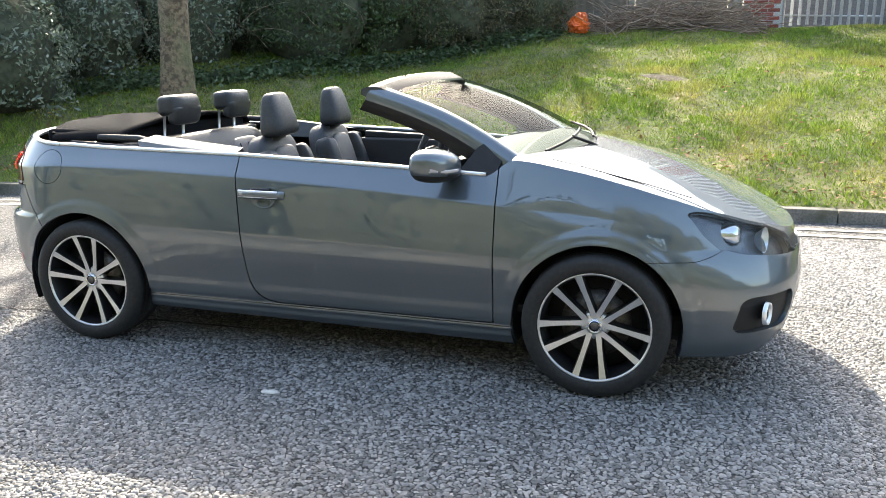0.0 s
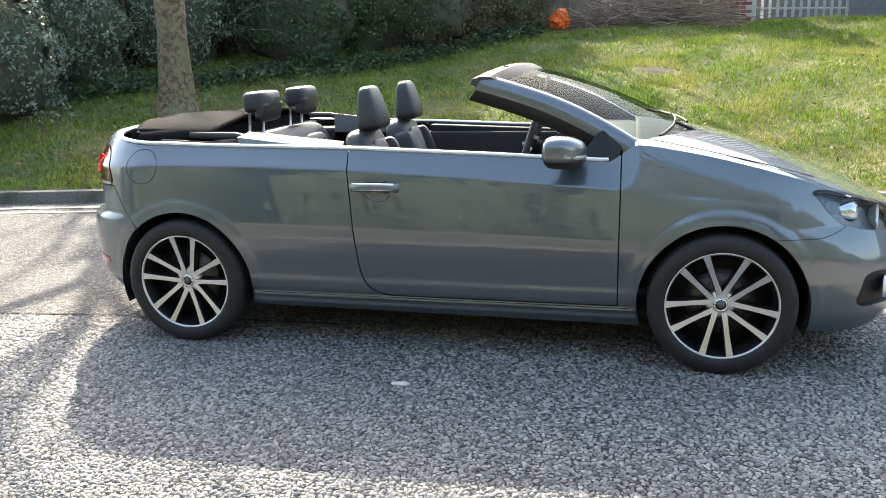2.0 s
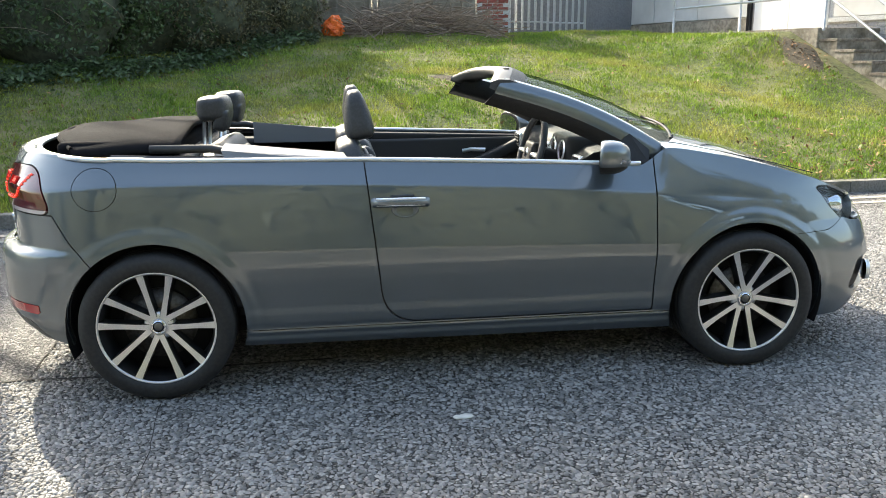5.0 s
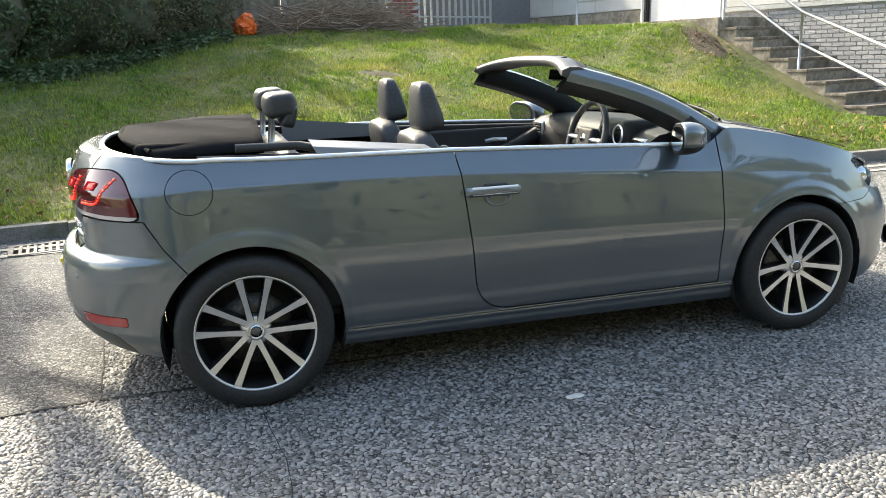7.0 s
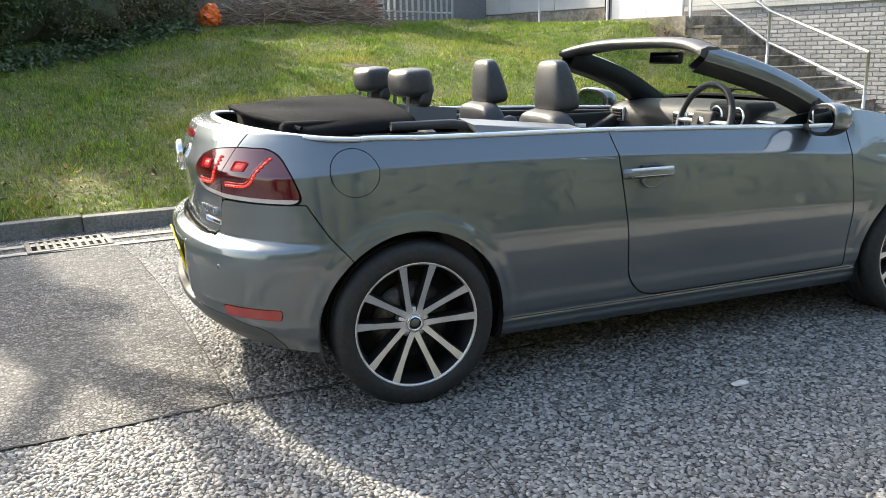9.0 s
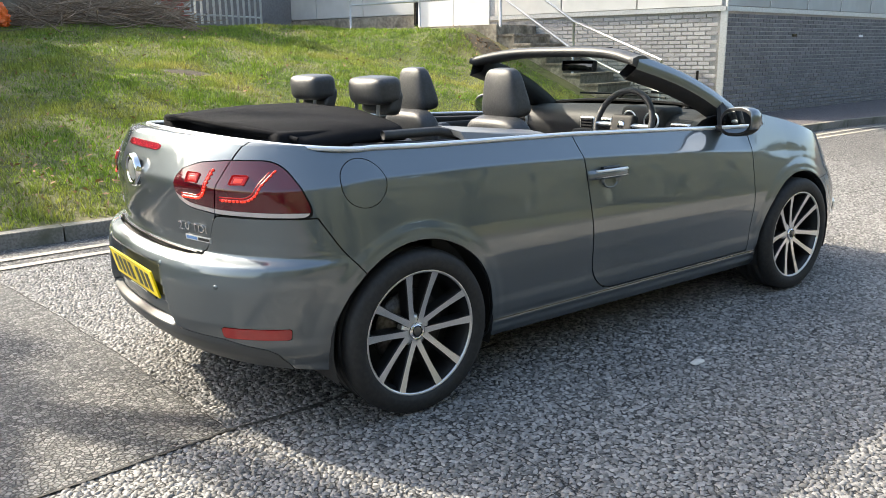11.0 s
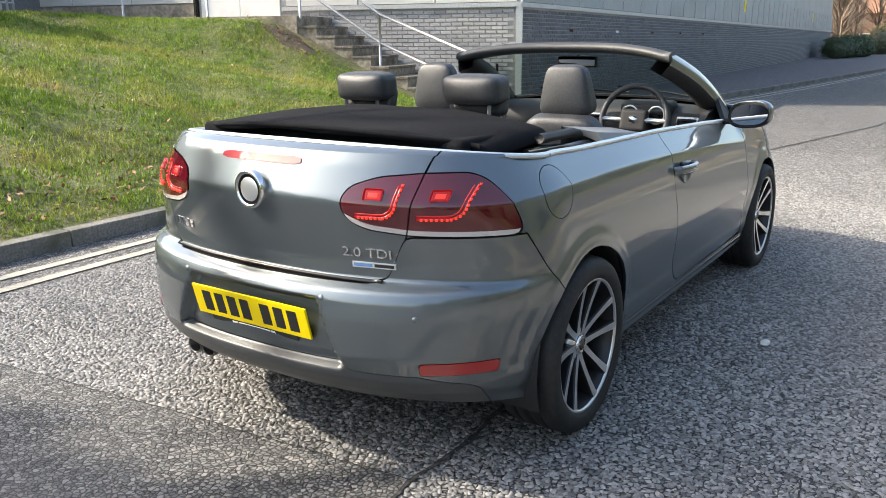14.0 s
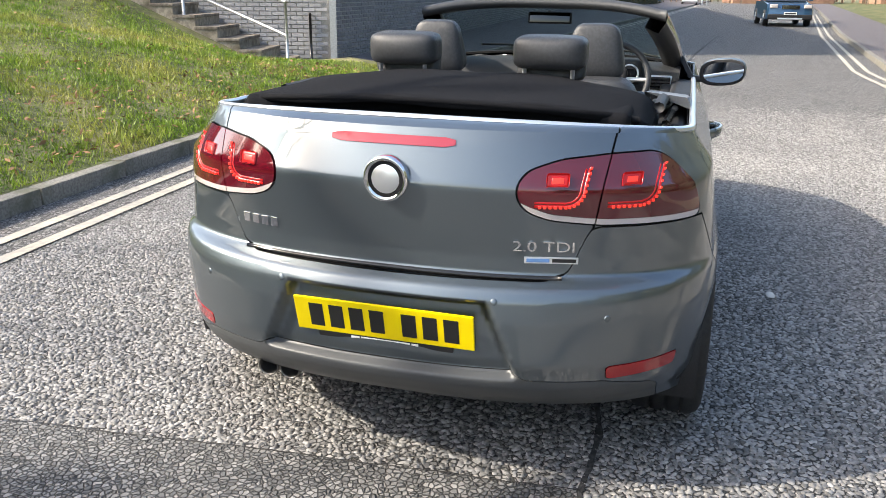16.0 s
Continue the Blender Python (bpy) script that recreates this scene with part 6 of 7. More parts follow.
def mirror_frame(o, d):
    inward = d.cross(Vector((0, 0, 1)))
    m = Matrix((d, inward, Vector((0, 0, 1)))).transposed().to_4x4()
    m.translation = o
    return m


BOXF = [(0, 1, 2, 3), (4, 7, 6, 5), (0, 4, 5, 1), (1, 5, 6, 2), (2, 6, 7, 3), (3, 7, 4, 0)]


def brickwork(parent, m, length, z0, z1, mat, singles, sx=0.225, sz=0.075, seed=1, skip=None):
    """Stretcher courses proud of the mortar by 6 mm: the first ones as single bricks, the rest joined."""
    r = random.Random(seed)
    shared = []
    for k in range(6):
        w, h = sx - 0.012, sz - 0.012
        e = 0.004
        v = [(e, 0, e), (w - e, 0, e), (w - e, 0, h - e), (e, 0, h - e), (0, 0.012, 0), (w, 0.012, 0), (w, 0.012, h), (0, 0.012, h)]
        v = [(a, b - r.uniform(0, 0.002), c) for a, b, c in v]
        me = bpy.data.meshes.new("brick")
        me.from_pydata(v, [], [(0, 1, 2, 3), (0, 4, 5, 1), (1, 5, 6, 2), (2, 6, 7, 3), (3, 7, 4, 0)])
        me.materials.append(mat)
        shared.append((me, v))
    rows = int((z1 - z0) / sz)
    V, F, n = [], [], 0
    cells = [(i, j) for i in range(int(length / sx) + 1) for j in range(rows)]
    for i, j in cells:
        x = i * sx - (sx / 2 if j % 2 else 0)
        if x < -0.001 or x + sx > length:
            continue
        z = z0 + j * sz
        if skip and skip(x, z):
            continue
        me, v = r.choice(shared)
        if n < singles:
            o = new("brick", me)
            o.parent = parent
            o.matrix_local = Matrix.Translation((x, -0.006, z))
            n += 1
        else:
            k = len(V)
            V.extend([(a + x, b - 0.006, c + z) for a, b, c in v])
            F.extend([(k, k + 1, k + 2, k + 3), (k, k + 4, k + 5, k + 1), (k + 1, k + 5, k + 6, k + 2), (k + 2, k + 6, k + 7, k + 3), (k + 3, k + 7, k + 4, k)])
    if V:
        o = raw("brick_course", V, F, mat, parent)
        o["kind"] = "stuff"


def wall_box(name, m, lo, hi, mat, parent=None, label="", bevel=0.0):
    return part(name, box_bm(lo, hi, bevel), mat, parent, label, smooth=False)


building = new("building")
tagged(building, "long low building of grey brick under pale cladding panels", "building")
# end wall, in the sun, beside the steps
end_wall = part("end_wall", box_bm((0, 0.006, -0.2), (14.0, 0.30, 3.2), m=None), MORTAR, building, "pale mortared brick wall")
end_wall.matrix_basis = frame_of(WALL_O, WALL_D)
# frame_of turns y to the inside when the wall runs away from the road
inside = end_wall.matrix_basis @ Vector((2, 0.2, 0))
if inside.x < WALL_O.x - 0.4:
    end_wall.matrix_basis = mirror_frame(WALL_O, WALL_D)
front_wall = part("front_wall", box_bm((0, 0.006, -0.2), (62.0, 0.30, 3.2)), MORTAR, building, "mortared brick wall with its shaded side darkened in colour")
front_wall.matrix_basis = frame_of(WALL_O, FACE_D)
if (front_wall.matrix_basis @ Vector((2, 1.0, 0))).y < 5.6:
    front_wall.matrix_basis = mirror_frame(WALL_O, FACE_D)
upper = part("upper_storey", box_bm((3.0, 0.1, 3.2), (62.0, 12.0, 9.0)), CLADGREY, front_wall, "plain grey upper storey", smooth=False)
wall_box("low_roof", None, (0.0, 0.3, 3.0), (3.0, 9.0, 3.2), CONCRETE, front_wall, "flat roof")
wall_box("ledge", None, (-0.02, -0.05, 1.98), (62.0, 0.0, 2.06), GALV, front_wall, "metal ledge above the brick")
wall_box("ledge", None, (-0.02, -0.05, 1.98), (5.0, 0.0, 2.06), GALV, end_wall, "metal ledge above the brick")
wall_box("corner_trim", None, (-0.05, -0.03, 0.0), (0.07, 0.0, 1.98), GALV, end_wall, "pale metal corner strip")
for k in range(41):
    wall_box("cladding_panel", None, (k * 1.5 + 0.01, -0.035, 2.07), (k * 1.5 + 1.485, 0.0, 3.2), CLADGREY, front_wall, bevel=0.006)
    wall_box("panel_joint", None, (k * 1.5 - 0.02, -0.05, 2.06), (k * 1.5 + 0.006, -0.004, 3.2), GALV, front_wall)
for k in range(3):
    wall_box("cladding_panel", None, (k * 1.62 + 0.06, -0.035, 2.07), (k * 1.62 + 1.65, 0.0, 3.2), CLADDING, end_wall, bevel=0.006)
# white doors at the head of the steps and grey panels beyond
for k in range(2):
    d = wall_box("white_door", None, (5.04 + k * 0.95, -0.04, 1.84), (5.04 + k * 0.95 + 0.94, 0.0, 3.2), DOORWHITE, end_wall, "white painted door", bevel=0.006)
wall_box("drain_pipe", None, (7.0, -0.10, 1.7), (7.09, -0.01, 3.2), GLOSSBLACK, end_wall, "dark downpipe", bevel=0.03)
for k in range(4):
    wall_box("cladding_panel", None, (7.12 + k * 1.62, -0.035, 2.18), (7.12 + k * 1.62 + 1.60, 0.0, 3.2), CLADDING, end_wall, bevel=0.006)
wall_box("plinth", None, (7.12, -0.05, 1.6), (13.6, 0.0, 2.15), CONCRETE, end_wall, "concrete plinth")
tube("waste_pipe", [(0.42, -0.05, 0.05), (0.42, -0.05, 0.95)], 0.025, GLOSSBLACK, end_wall, "short dark pipe")
for k in range(5):
    x = 2.5 + k * 3.1
    wall_box("air_brick", None, (x, -0.012, 1.55), (x + 0.2, -0.002, 1.6), WHITE if k == 1 else GLOSSBLACK, front_wall, "small air brick")
# notices on the panels
for k, x in enumerate((22.0, 47.0)):
    wall_box("yellow_notice", None, (x, -0.045, 2.5), (x + 0.42, -0.036, 3.1), PLATE, front_wall, "yellow notice")

# steps of concrete up the side of the building, with a tube rail
down = Vector((0.25, -0.97, 0)).normalized()
inn = Vector((0.97, 0.25, 0)).normalized()
TOP0 = Vector((7.60, 8.92, 0))
steps = new("steps")
tagged(steps, "flight of worn concrete steps up to the doors", "steps")
SM = Matrix((down, inn, Vector((0, 0, 1)))).transposed().to_4x4()
SM.translation = TOP0
for k in range(9):
    z = 1.84 - 0.182 * (k + 1)
    b = box_bm((k * 0.36, -0.004 * (k % 2), -0.3), (k * 0.36 + 0.37, 1.30, z - 0.05), 0.0, m=SM)
    part("step_block", b, CONCRETE, steps, "stained concrete side", smooth=False)
    b = box_bm((k * 0.36 - 0.01, -0.015, z - 0.05), (k * 0.36 + 0.385, 1.30, z), 0.010, m=SM)
    part("tread", b, STEPTOP, steps, "worn tread", smooth=False)
part("landing", box_bm((-4.6, -0.05, 0.9), (0.0, 1.75, 1.84), 0.012, m=SM), CONCRETE, steps, "concrete landing", smooth=False)
rail = new("handrail")
tagged(rail, "galvanised tube handrail along the outer edge of the steps", "handrail")
P_ = lambda s, z: SM @ Vector((s, 0.05, z))
slope = lambda s: 1.84 - 0.182 * min(9, max(0, s / 0.36 + 1)) if s > 0 else 1.84
posts = [(-4.0, 1.84, 2.9), (-2.0, 1.84, 2.9), (0.02, 1.84, 2.9), (1.62, slope(1.62), slope(1.62) + 1.0), (3.32, 0.1, 1.16)]
for s, a, b in posts:
    tube("post", [P_(s, a - 0.05), P_(s, b)], 0.024, GALV, rail, sides=10)
tube("top_rail", [P_(-4.0, 2.9), P_(0.02, 2.9), P_(1.62, slope(1.62) + 1.0), P_(3.32, 1.16)], 0.022, GALV, rail, sides=10)
tube("mid_rail", [P_(-4.0, 2.36), P_(0.02, 2.36), P_(1.62, slope(1.62) + 0.50), P_(3.32, 0.62)], 0.022, GALV, rail, sides=10)

# footways
strip("pavement", np.arange(8.6, 139, 2.0), lambda x: kerb_y(x) + 0.12, lambda x: 5.5 + 0.068 * (x - 9.9) if x > 9.9 else 6.1, 0.118, FOOTWAY, "grey footway along the building", thick=0.3)
strip("pavement", np.arange(-20, 139, 2.0), lambda x: kerb_r(x) - 2.2, lambda x: kerb_r(x) - 0.12, 0.118, FOOTWAY, "grey footway across the road", thick=0.3)
tag_structure(strip("verge", np.arange(-20, 139, 3.0), lambda x: kerb_r(x) - 14, lambda x: kerb_r(x) - 2.2, 0.13, SOIL, "", None), "grass verge across the road")

# timber fence, brick pier and steel palisade at the top of the bank
FZ = lambda x, y: float(bank_z(x, y))
fence = new("timber_fence")
tagged(fence, "weathered overlap timber fence between concrete posts", "fence")
fx = [(-5.6, 13.0), (-3.75, 13.05), (-1.9, 13.1), (-0.02 + 0.35, 13.15), (2.22, 13.2)]
for i, (x, y) in enumerate(fx):
    part("post", box_bm((x - 0.055, y - 0.055, 1.5), (x + 0.055, y + 0.055, 3.75), 0.012), CONCRETE, fence, "concrete post", smooth=False)
slat_me = {}
for (xa, ya), (xb, yb) in zip(fx, fx[1:]):
    w = xb - xa - 0.12
    key = round(w, 2)
    if key not in slat_me:
        sv = [(0, 0, 0), (w, 0, 0), (w, 0.008, 0.125), (0, 0.008, 0.125), (0, 0.012, 0), (w, 0.012, 0), (w, 0.014, 0.125), (0, 0.014, 0.125)]
        me = bpy.data.meshes.new("slat")
        me.from_pydata(sv, [], BOXF)
        me.materials.append(FENCEWOOD)
        slat_me[key] = me
    for k in range(17):
        o = new("slat", slat_me[key])
        o.parent = fence
        o.matrix_basis = pose(xa + 0.06, ya + 0.02 - 0.004 * (k % 2), 1.86 + 0.108 * k, 3 + random.uniform(-2, 2), random.uniform(-0.25, 0.25), 1.5)
    for t in (0.02, 0.34, 0.66, 0.98):
        x = xa + 0.06 + w * t
        part("batten", box_bm((x - 0.02, ya - 0.01, 1.86), (x + 0.02, ya + 0.018, 3.72), 0.004), FENCEWOOD, fence, smooth=False)
part("end_post", box_bm((2.27, 13.05, 1.5), (2.42, 13.2, 3.9), 0.012), CONCRETE, fence, "pale concrete end post", smooth=False)
pier = part("brick_pier", box_bm((0, 0.006, -0.5), (0.70, 0.45, 2.2)), MORTAR, None, smooth=False)
pier.matrix_basis = Matrix.Translation((2.45, 13.05, 1.75))
tagged(pier, "red brick pier at the end of the timber fence", "pier")
brickwork(pier, None, 0.70, -0.3, 2.2, BRICKRED, 300, seed=4)
pal = new("palisade_fence")
tagged(pal, "galvanised steel palisade fence beside the brick pier", "fence")
pa, pb = Vector((3.2, 13.35, 0)), Vector((5.05, 13.95, 0))
du = (pb - pa).normalized()
for k in range(13):
    p = pa.lerp(pb, k / 12)
    z0 = FZ(p.x, p.y)
    m = Matrix.Translation((p.x, p.y, z0)) @ Matrix.Rotation(math.atan2(du.y, du.x), 4, "Z")
    bm = bmesh.new()
    prof = [(-0.034, 0.0), (-0.012, -0.010), (0, -0.014), (0.012, -0.010), (0.034, 0.0)]
    rows = []
    for z, s in ((0.04, 1), (1.72, 1), (1.84, 0.15)):
        rows.append([bm.verts.new(m @ Vector((x * s, y, z))) for x, y in prof])
    for a, b in zip(rows, rows[1:]):
        for q in range(4):
            bm.faces.new((a[q], a[q + 1], b[q + 1], b[q]))
    bmesh.ops.solidify(bm, geom=bm.faces[:], thickness=0.004)
    part("pale", bm, GALV, pal, smooth=False)
for z in (0.25, 1.5):
    tube("rail", [pa + Vector((0, 0.03, FZ(pa.x, pa.y) + z)), pb + Vector((0, 0.03, FZ(pb.x, pb.y) + z))], 0.022, GALV, pal, sides=6)
tag_structure(raw("dark_yard_wall", [(2.5, 15.6, 1), (8, 16.6, 1), (8, 16.6, 5), (2.5, 15.6, 5), (2.5, 15.9, 1), (8, 16.9, 1), (8, 16.9, 5), (2.5, 15.9, 5)], BOXF, BRICKDARK), "dark wall seen behind the palisade")


# ---- things down the road ----
def parked_car(name, m, L, W, H, paint, label, suv=True):
    """A parked car facing +x: body, cabin glass, wheels, lamps, grille and plate."""
    root = new(name)
    root.matrix_basis = m
    tagged(root, label, "car")
    hb = 0.58 * H
    prof = [(-L / 2, 0.45), (-L / 2 + 0.03, hb * 0.95), (-L / 2 + 0.1, hb), (L * 0.14, hb + 0.02), (L / 2 - 0.25, hb - 0.09), (L / 2 - 0.04, hb - 0.25), (L / 2, 0.5), (L / 2 - 0.06, 0.3), (-L / 2 + 0.1, 0.3)]

    def loft(nm, pr, w0, w1, mat, lab=""):
        zs = [z for _, z in pr]
        lo, hi = min(zs), max(zs)
        v, f = [], []
        cols = (-1, -0.93, -0.6, 0, 0.6, 0.93, 1)
        for c in cols:
            for x, z in pr:
                t = (z - lo) / (hi - lo)
                w = w0 + (w1 - w0) * t
                pull = 0.93 if abs(c) == 1 else 1.0
                xx = x * (pull if abs(c) == 1 else 1) * (1 - 0.03 * c * c)
                v.append((xx, c * w / 2, lo + (z - lo) * (0.98 if abs(c) == 1 else 1)))
        k = len(pr)
        for i in range(len(cols) - 1):
            for j in range(k):
                f.append((i * k + j, i * k + (j + 1) % k, (i + 1) * k + (j + 1) % k, (i + 1) * k + j))
        f += [tuple(range(k)), tuple(reversed(range((len(cols) - 1) * k, len(cols) * k)))]
        bm = bmesh.new()
        vs = [bm.verts.new(q) for q in v]
        for q in f:
            bm.faces.new([vs[i] for i in q])
        bmesh.ops.recalc_face_normals(bm, faces=bm.faces)
        return part(nm, bm, mat, root, lab, smooth=False)
    loft("body", prof, W, W * 0.95, paint)
    back = -L / 2 + (0.12 if suv else 0.5)
    cab = [(back, hb), (back + 0.18, H - 0.12), (back + 0.35, H - 0.04), (L * 0.02, H - 0.04), (L * 0.22, hb + 0.02)]
    loft("glasshouse", cab, W * 0.93, W * 0.74, DARKGLASS, "dark car windows")
    part("roof", box_bm((back + 0.2, -W * 0.37, H - 0.06), (L * 0.03, W * 0.37, H), 0.03), paint, root)
    for sx in (-1, 1):
        for sy in (-1, 1):
            w = lathe("wheel", [(0.0, 0.08), (0.2, 0.085), (0.22, 0.1), (0.33, 0.1), (0.35, 0.06), (0.35, -0.1), (0.0, -0.1)], RUBBER, root, "black wheel", n=24,
                      axis_m=Matrix.Translation((sx * L * 0.3, sy * (W / 2 - 0.09), 0.35)) @ Matrix.Rotation(-sy * math.pi / 2, 4, "X"))
            lathe("rim", [(0.0, 0.11), (0.19, 0.105), (0.2, 0.09)], SATIN, w, n=16, axis_m=Matrix.Translation((sx * L * 0.3, sy * (W / 2 - 0.09), 0.35)) @ Matrix.Rotation(-sy * math.pi / 2, 4, "X"))
    for sy in (-1, 1):
        part("headlamp", box_bm((L / 2 - 0.22, sy * W * 0.36 - 0.16, hb - 0.26), (L / 2 - 0.0, sy * W * 0.36 + 0.16, hb - 0.10), 0.03), CLEARSTRIP, root, "clear headlamp")
        part("door_mirror", box_bm((L * 0.16, sy * (W / 2 + 0.06) - 0.09, hb + 0.03), (L * 0.16 + 0.12, sy * (W / 2 + 0.06) + 0.09, hb + 0.2), 0.03), paint, root)
    part("grille", box_bm((L / 2 - 0.1, -0.36, hb - 0.30), (L / 2 + 0.012, 0.36, hb - 0.13), 0.02), GLOSSBLACK, root, "dark grille")
    for k in range(4):
        part("grille_bar", box_bm((L / 2, -0.34, hb - 0.28 + k * 0.04), (L / 2 + 0.018, 0.34, hb - 0.27 + k * 0.04)), CHROME, root, smooth=False)
    part("lower_bumper", box_bm((L / 2 - 0.3, -W * 0.47, 0.30), (L / 2 + 0.05, W * 0.47, 0.52), 0.05), BLACK, root, "dark lower bumper")
    part("skid_plate", box_bm((L / 2 - 0.1, -0.5, 0.30), (L / 2 + 0.06, 0.5, 0.38), 0.02), SATIN, root)
    part("number_plate", box_bm((L / 2 + 0.045, -0.26, 0.50), (L / 2 + 0.065, 0.26, 0.61)), WHITE, root, "white number plate", smooth=False)
    part("plate_bar", box_bm((L / 2 + 0.062, -0.22, 0.525), (L / 2 + 0.068, 0.22, 0.585)), PLATEBLACK, root, smooth=False)
    return root


parked_car("suv", pose(37.3, -4.55, 0, 0, 0, 183), 4.8, 1.92, 1.78, BLUEPAINT, "dark blue off-road estate car waiting on the road")
parked_car("hatchback", pose(97.5, 0.0, 0, 0, 0, 0), 4.2, 1.75, 1.45, WHITEPAINT, "white hatchback parked at the end of the road", suv=False)
parked_car("hatchback", pose(104, 4.3, 0, 0, 0, 0), 4.0, 1.7, 1.45, BLUEPAINT, "small blue hatchback parked at the end of the road", suv=False)
# clipped hedge at the far end of the building
hb_ = [(58 + k * 1.3, 7.2 - 0.12 * k, 0.75, 1.0, 1.0, 0.8) for k in range(7)]
root = new("hedge")
tagged(root, "clipped green hedge at the far end of the building", "hedge")
core("inside", hb_, root)
c, n = blob_points(hb_, 9000, 41)
o = leaf_cloud("foliage", c, n, 0.09, LEAFIVY, 41, "", "")
o.parent = root
o["kind"] = "stuff"
hb_ = [(76 + k * 2.2, 6.5 - 0.25 * k, 1.0, 1.6, 1.5, 1.3 + 0.3 * (k % 3)) for k in range(9)]
root = new("hedge")
tagged(root, "overgrown brownish hedge beyond the building", "hedge")
core("inside", hb_, root)
c, n = blob_points(hb_, 10000, 42)
o = leaf_cloud("foliage", c, n, 0.12, LEAFBROWN, 42, "", "")
o.parent = root
o["kind"] = "stuff"
pole = tube("lamp_post", [(100, -1.4, 0), (100, -1.4, 8)], 0.09, GALV)
tagged(pole, "tall grey lamp post at the end of the road", "lamp post")
sign = new("road_sign")
tagged(sign, "round grey road sign on a post", "sign")
tube("post", [(97, -1.9, 0), (97, -1.9, 3.4)], 0.05, GALV, sign)
lathe("disc", [(0.0, 0.01), (0.36, 0.01), (0.36, -0.01), (0.0, -0.01)], GALV, sign, n=24, axis_m=look((96.9, -1.9, 2.6), (120, -1.9, 2.6)))
lathe("disc", [(0.0, 0.01), (0.3, 0.01), (0.3, -0.01), (0.0, -0.01)], GALV, sign, n=3, axis_m=look((96.9, -1.9, 3.3), (120, -1.9, 3.3)))


def house(x, y, w, d, h, label):
    root = new("house")
    root.matrix_basis = pose(x, y, 0, 0, 0, 8)
    tagged(root, label, "house", "houses in the distance")
    part("wall", box_bm((0, -w / 2, 0), (d, w / 2, h)), HOUSEBRICK, root, smooth=False)
    v = [(-0.5, -w / 2 - 0.5, h), (d + 0.5, -w / 2 - 0.5, h), (d + 0.5, w / 2 + 0.5, h), (-0.5, w / 2 + 0.5, h), (d / 2, -w / 2 + 2, h + 2.2), (d / 2, w / 2 - 2, h + 2.2)]
    raw("roof", v, [(0, 1, 4), (1, 2, 5, 4), (2, 3, 5), (3, 0, 4, 5), (3, 2, 1, 0)], ROOFTILE, root, "brown tiled roof")
    for k in range(3):
        yy = -w / 2 + w * (k + 0.5) / 3
        wd = part("window", box_bm((-0.04, yy - 0.7, 1.0), (0.0, yy + 0.7, 2.2)), WHITE, root, "white framed window", smooth=False)
        part("pane", box_bm((-0.05, yy - 0.6, 1.1), (-0.03, yy + 0.6, 2.1)), DARKGLASS, wd, smooth=False)


house(118, -12, 13, 9, 2.8, "low brown brick house with a tiled roof in the distance")
house(125, -32, 14, 9, 2.8, "low brick house with a tiled roof in the distance")
house(128, 14, 12, 9, 5, "brick house behind the trees in the distance")


def woods(name, area, count, height, seed, mat, label, leaf=0.0):
    """Far bare trees as thin stems and twigs, one sheet of geometry."""
    r = np.random.default_rng(seed)
    V = []
    for _ in range(count):
        x, y = r.uniform(area[0], area[1]), r.uniform(area[2], area[3])
        h = height * r.uniform(0.6, 1.2)
        k = 130
        a = r.uniform(0, 2 * math.pi, k)
        q = r.uniform(0.15, 1, k) ** 0.7
        rad = h * 0.30 * np.sqrt(np.clip(np.sin(np.pi * np.clip(q * 0.9 + 0.1, 0, 1)), 0, 1)) * r.uniform(0.2, 1, k)
        tip = np.stack([x + rad * np.cos(a), y + rad * np.sin(a), h * q], 1)
        root_ = np.stack([x + rad * 0.25 * np.cos(a), y + rad * 0.25 * np.sin(a), h * q * 0.7], 1)
        w = h * 0.006
        side = np.stack([-np.sin(a) * w, np.cos(a) * w, np.full(k, w * 0.3)], 1)
        V.append(np.stack([root_ - side, root_ + side, tip], 1).reshape(-1, 3))
        s = h * 0.018
        V.append(np.array([(x - s, y - s, 0), (x + s, y + s, 0), (x, y, h * 0.8), (x + s, y - s, 0), (x - s, y + s, 0), (x, y, h * 0.8)]))
    V = np.vstack(V)
    k = len(V) // 3
    me = bpy.data.meshes.new(name)
    me.vertices.add(3 * k)
    me.vertices.foreach_set("co", V.ravel())
    me.loops.add(3 * k)
    me.loops.foreach_set("vertex_index", np.arange(3 * k))
    me.polygons.add(k)
    me.polygons.foreach_set("loop_start", np.arange(0, 3 * k, 3))
    me.update()
    tagged(finish(new(name, me), mat), label, "trees", kind="stuff")


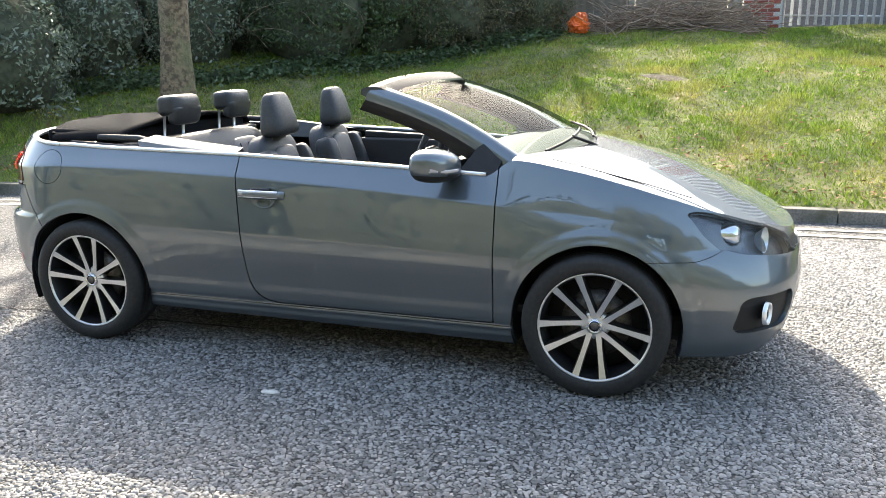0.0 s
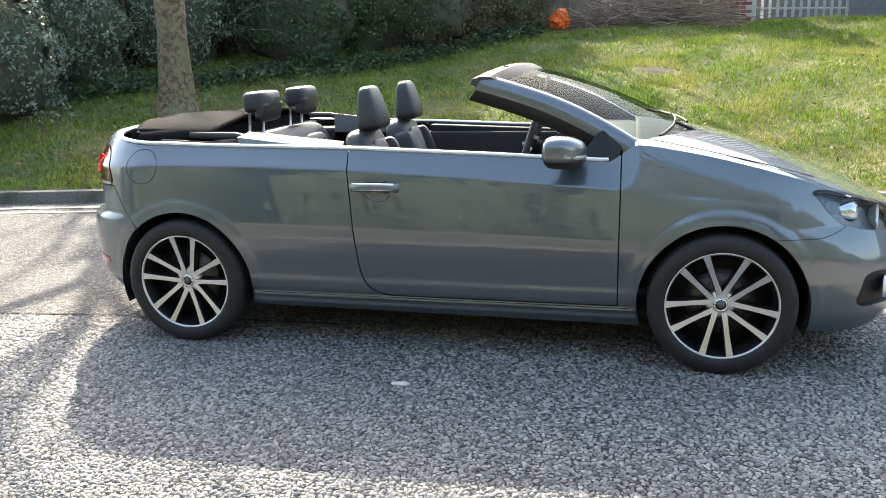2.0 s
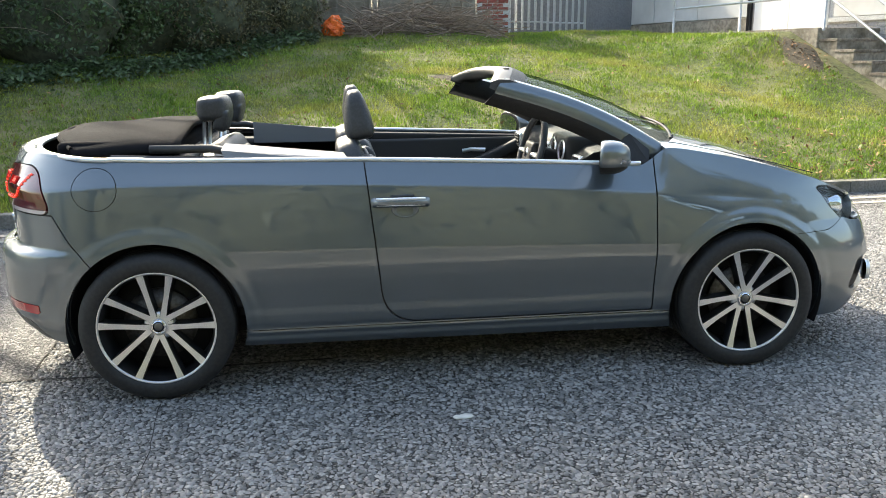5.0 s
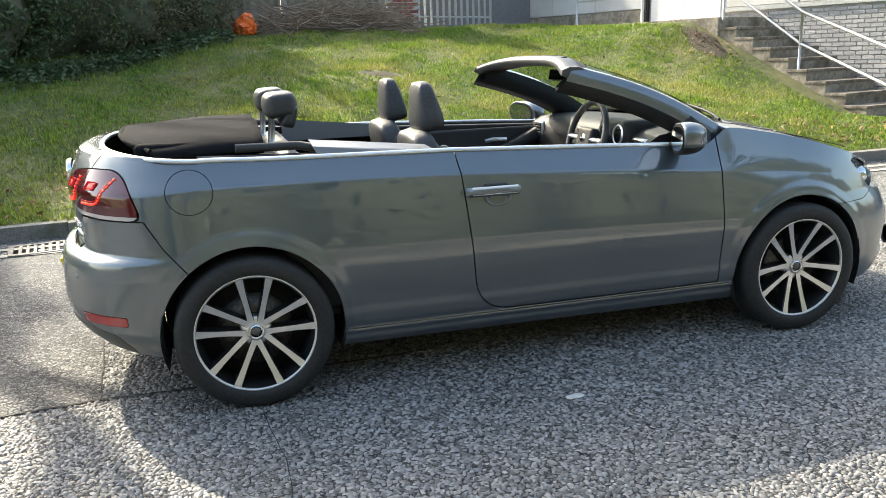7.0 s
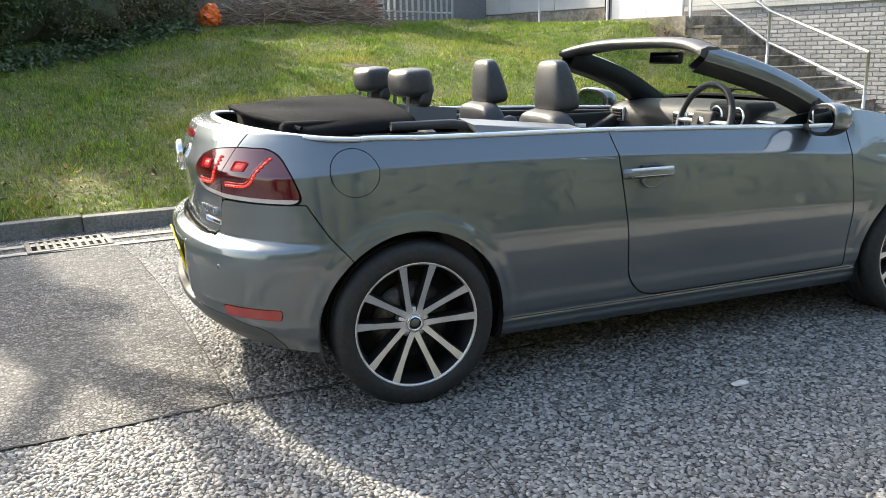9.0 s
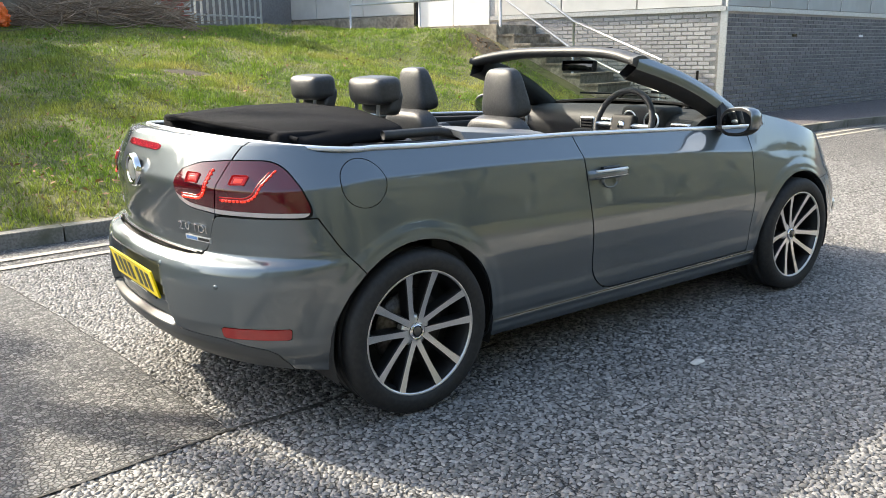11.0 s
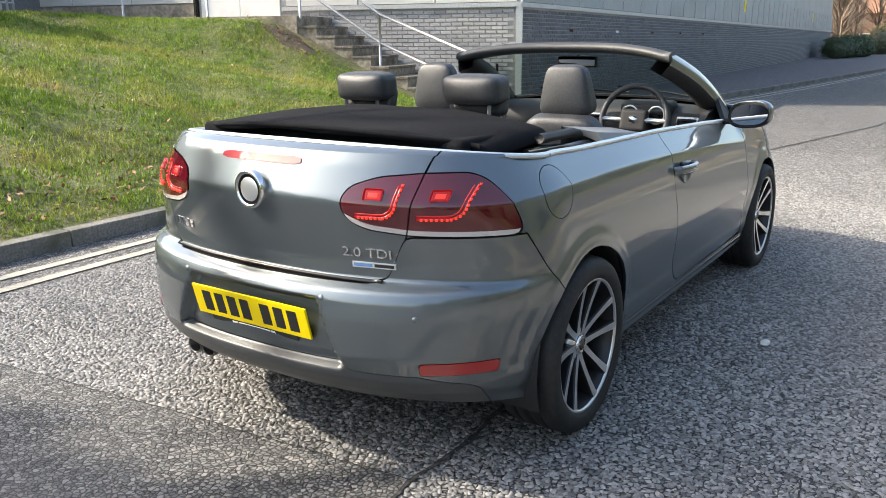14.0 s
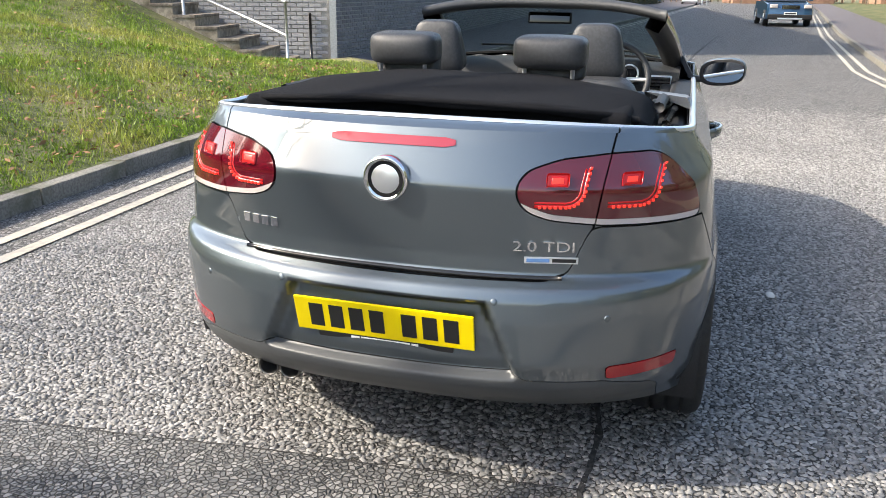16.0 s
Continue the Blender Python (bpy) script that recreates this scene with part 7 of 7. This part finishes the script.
woods("far_woods", (112, 170, -50, 50), 260, 10, 51, TWIG, "bare brown trees in the distance")
woods("far_woods", (78, 110, 8, 30), 60, 9, 52, TWIG, "bare brown trees beyond the building")
# unseen evergreen row, added with dark leaves to darken the car side's reflections
LEAFDARK = material("dark_screen_leaf", (0.032, 0.045, 0.024), 0.6, spots=(0.02, 0.03, 0.015), scale=3, per_piece=0.4)
hb_ = []
for k in range(34):
    x = -30 + k * 3.2
    y = float(kerb_r(max(x, -14))) - float(np.interp(x, (0, 30), (5.2, 9.0)))
    hb_.append((x, y + 1.0 * math.sin(k * 2.1), 1.6, 2.4, 1.8, 2.2 + 0.6 * abs(math.sin(k * 1.7))))
    hb_.append((x + 1, y - 1.4 + 0.8 * math.sin(k * 1.3), 4.8 + 0.6 * math.sin(k * 1.9), 2.4, 1.8, 2.6 + 0.7 * math.sin(k * 2.7)))
root = new("hedge")
tagged(root, "tall evergreen screen added across the road for dark reflections", "hedge")
core("inside", hb_, root)
c, n = blob_points(hb_, 30000, 43)
o = leaf_cloud("foliage", c, n, 0.17, LEAFDARK, 43, "", "")
o.parent = root
o["kind"] = "stuff"

# ---- repeated pieces ----
# kerb stones
def kerb_run(f, x0, x1, inner, label):
    root = new("kerb")
    tag_structure(root, label)
    bm = box_bm((-0.452, 0.0, -0.12), (0.452, 0.125, 0.118), 0.012, 2)
    me = bpy.data.meshes.new("kerb_stone")
    bm.to_mesh(me)
    bm.free()
    me.materials.append(KERBSTONE)
    x = x0
    r = random.Random(9)
    while x < x1:
        y = float(f(x))
        a = math.atan2(float(f(x + 0.45)) - float(f(x - 0.45)), 0.9)
        o = new("kerb_stone", me)
        o.parent = root
        o.matrix_basis = Matrix.Translation((x, y, r.uniform(-0.006, 0.006))) @ Matrix.Rotation(a + r.uniform(-0.006, 0.006), 4, "Z") @ (Matrix.Identity(4) if inner else Matrix.Translation((0, -0.125, 0)))
        x += 0.913 * math.cos(a)


kerb_run(kerb_y, -14, 92, True, "row of weathered stone kerbs along the lawn")
kerb_run(kerb_r, -6, 70, False, "row of weathered stone kerbs across the road")
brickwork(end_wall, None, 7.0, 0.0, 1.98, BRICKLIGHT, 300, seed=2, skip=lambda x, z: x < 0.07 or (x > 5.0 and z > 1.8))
# the road front takes the brick whose colour holds its shade
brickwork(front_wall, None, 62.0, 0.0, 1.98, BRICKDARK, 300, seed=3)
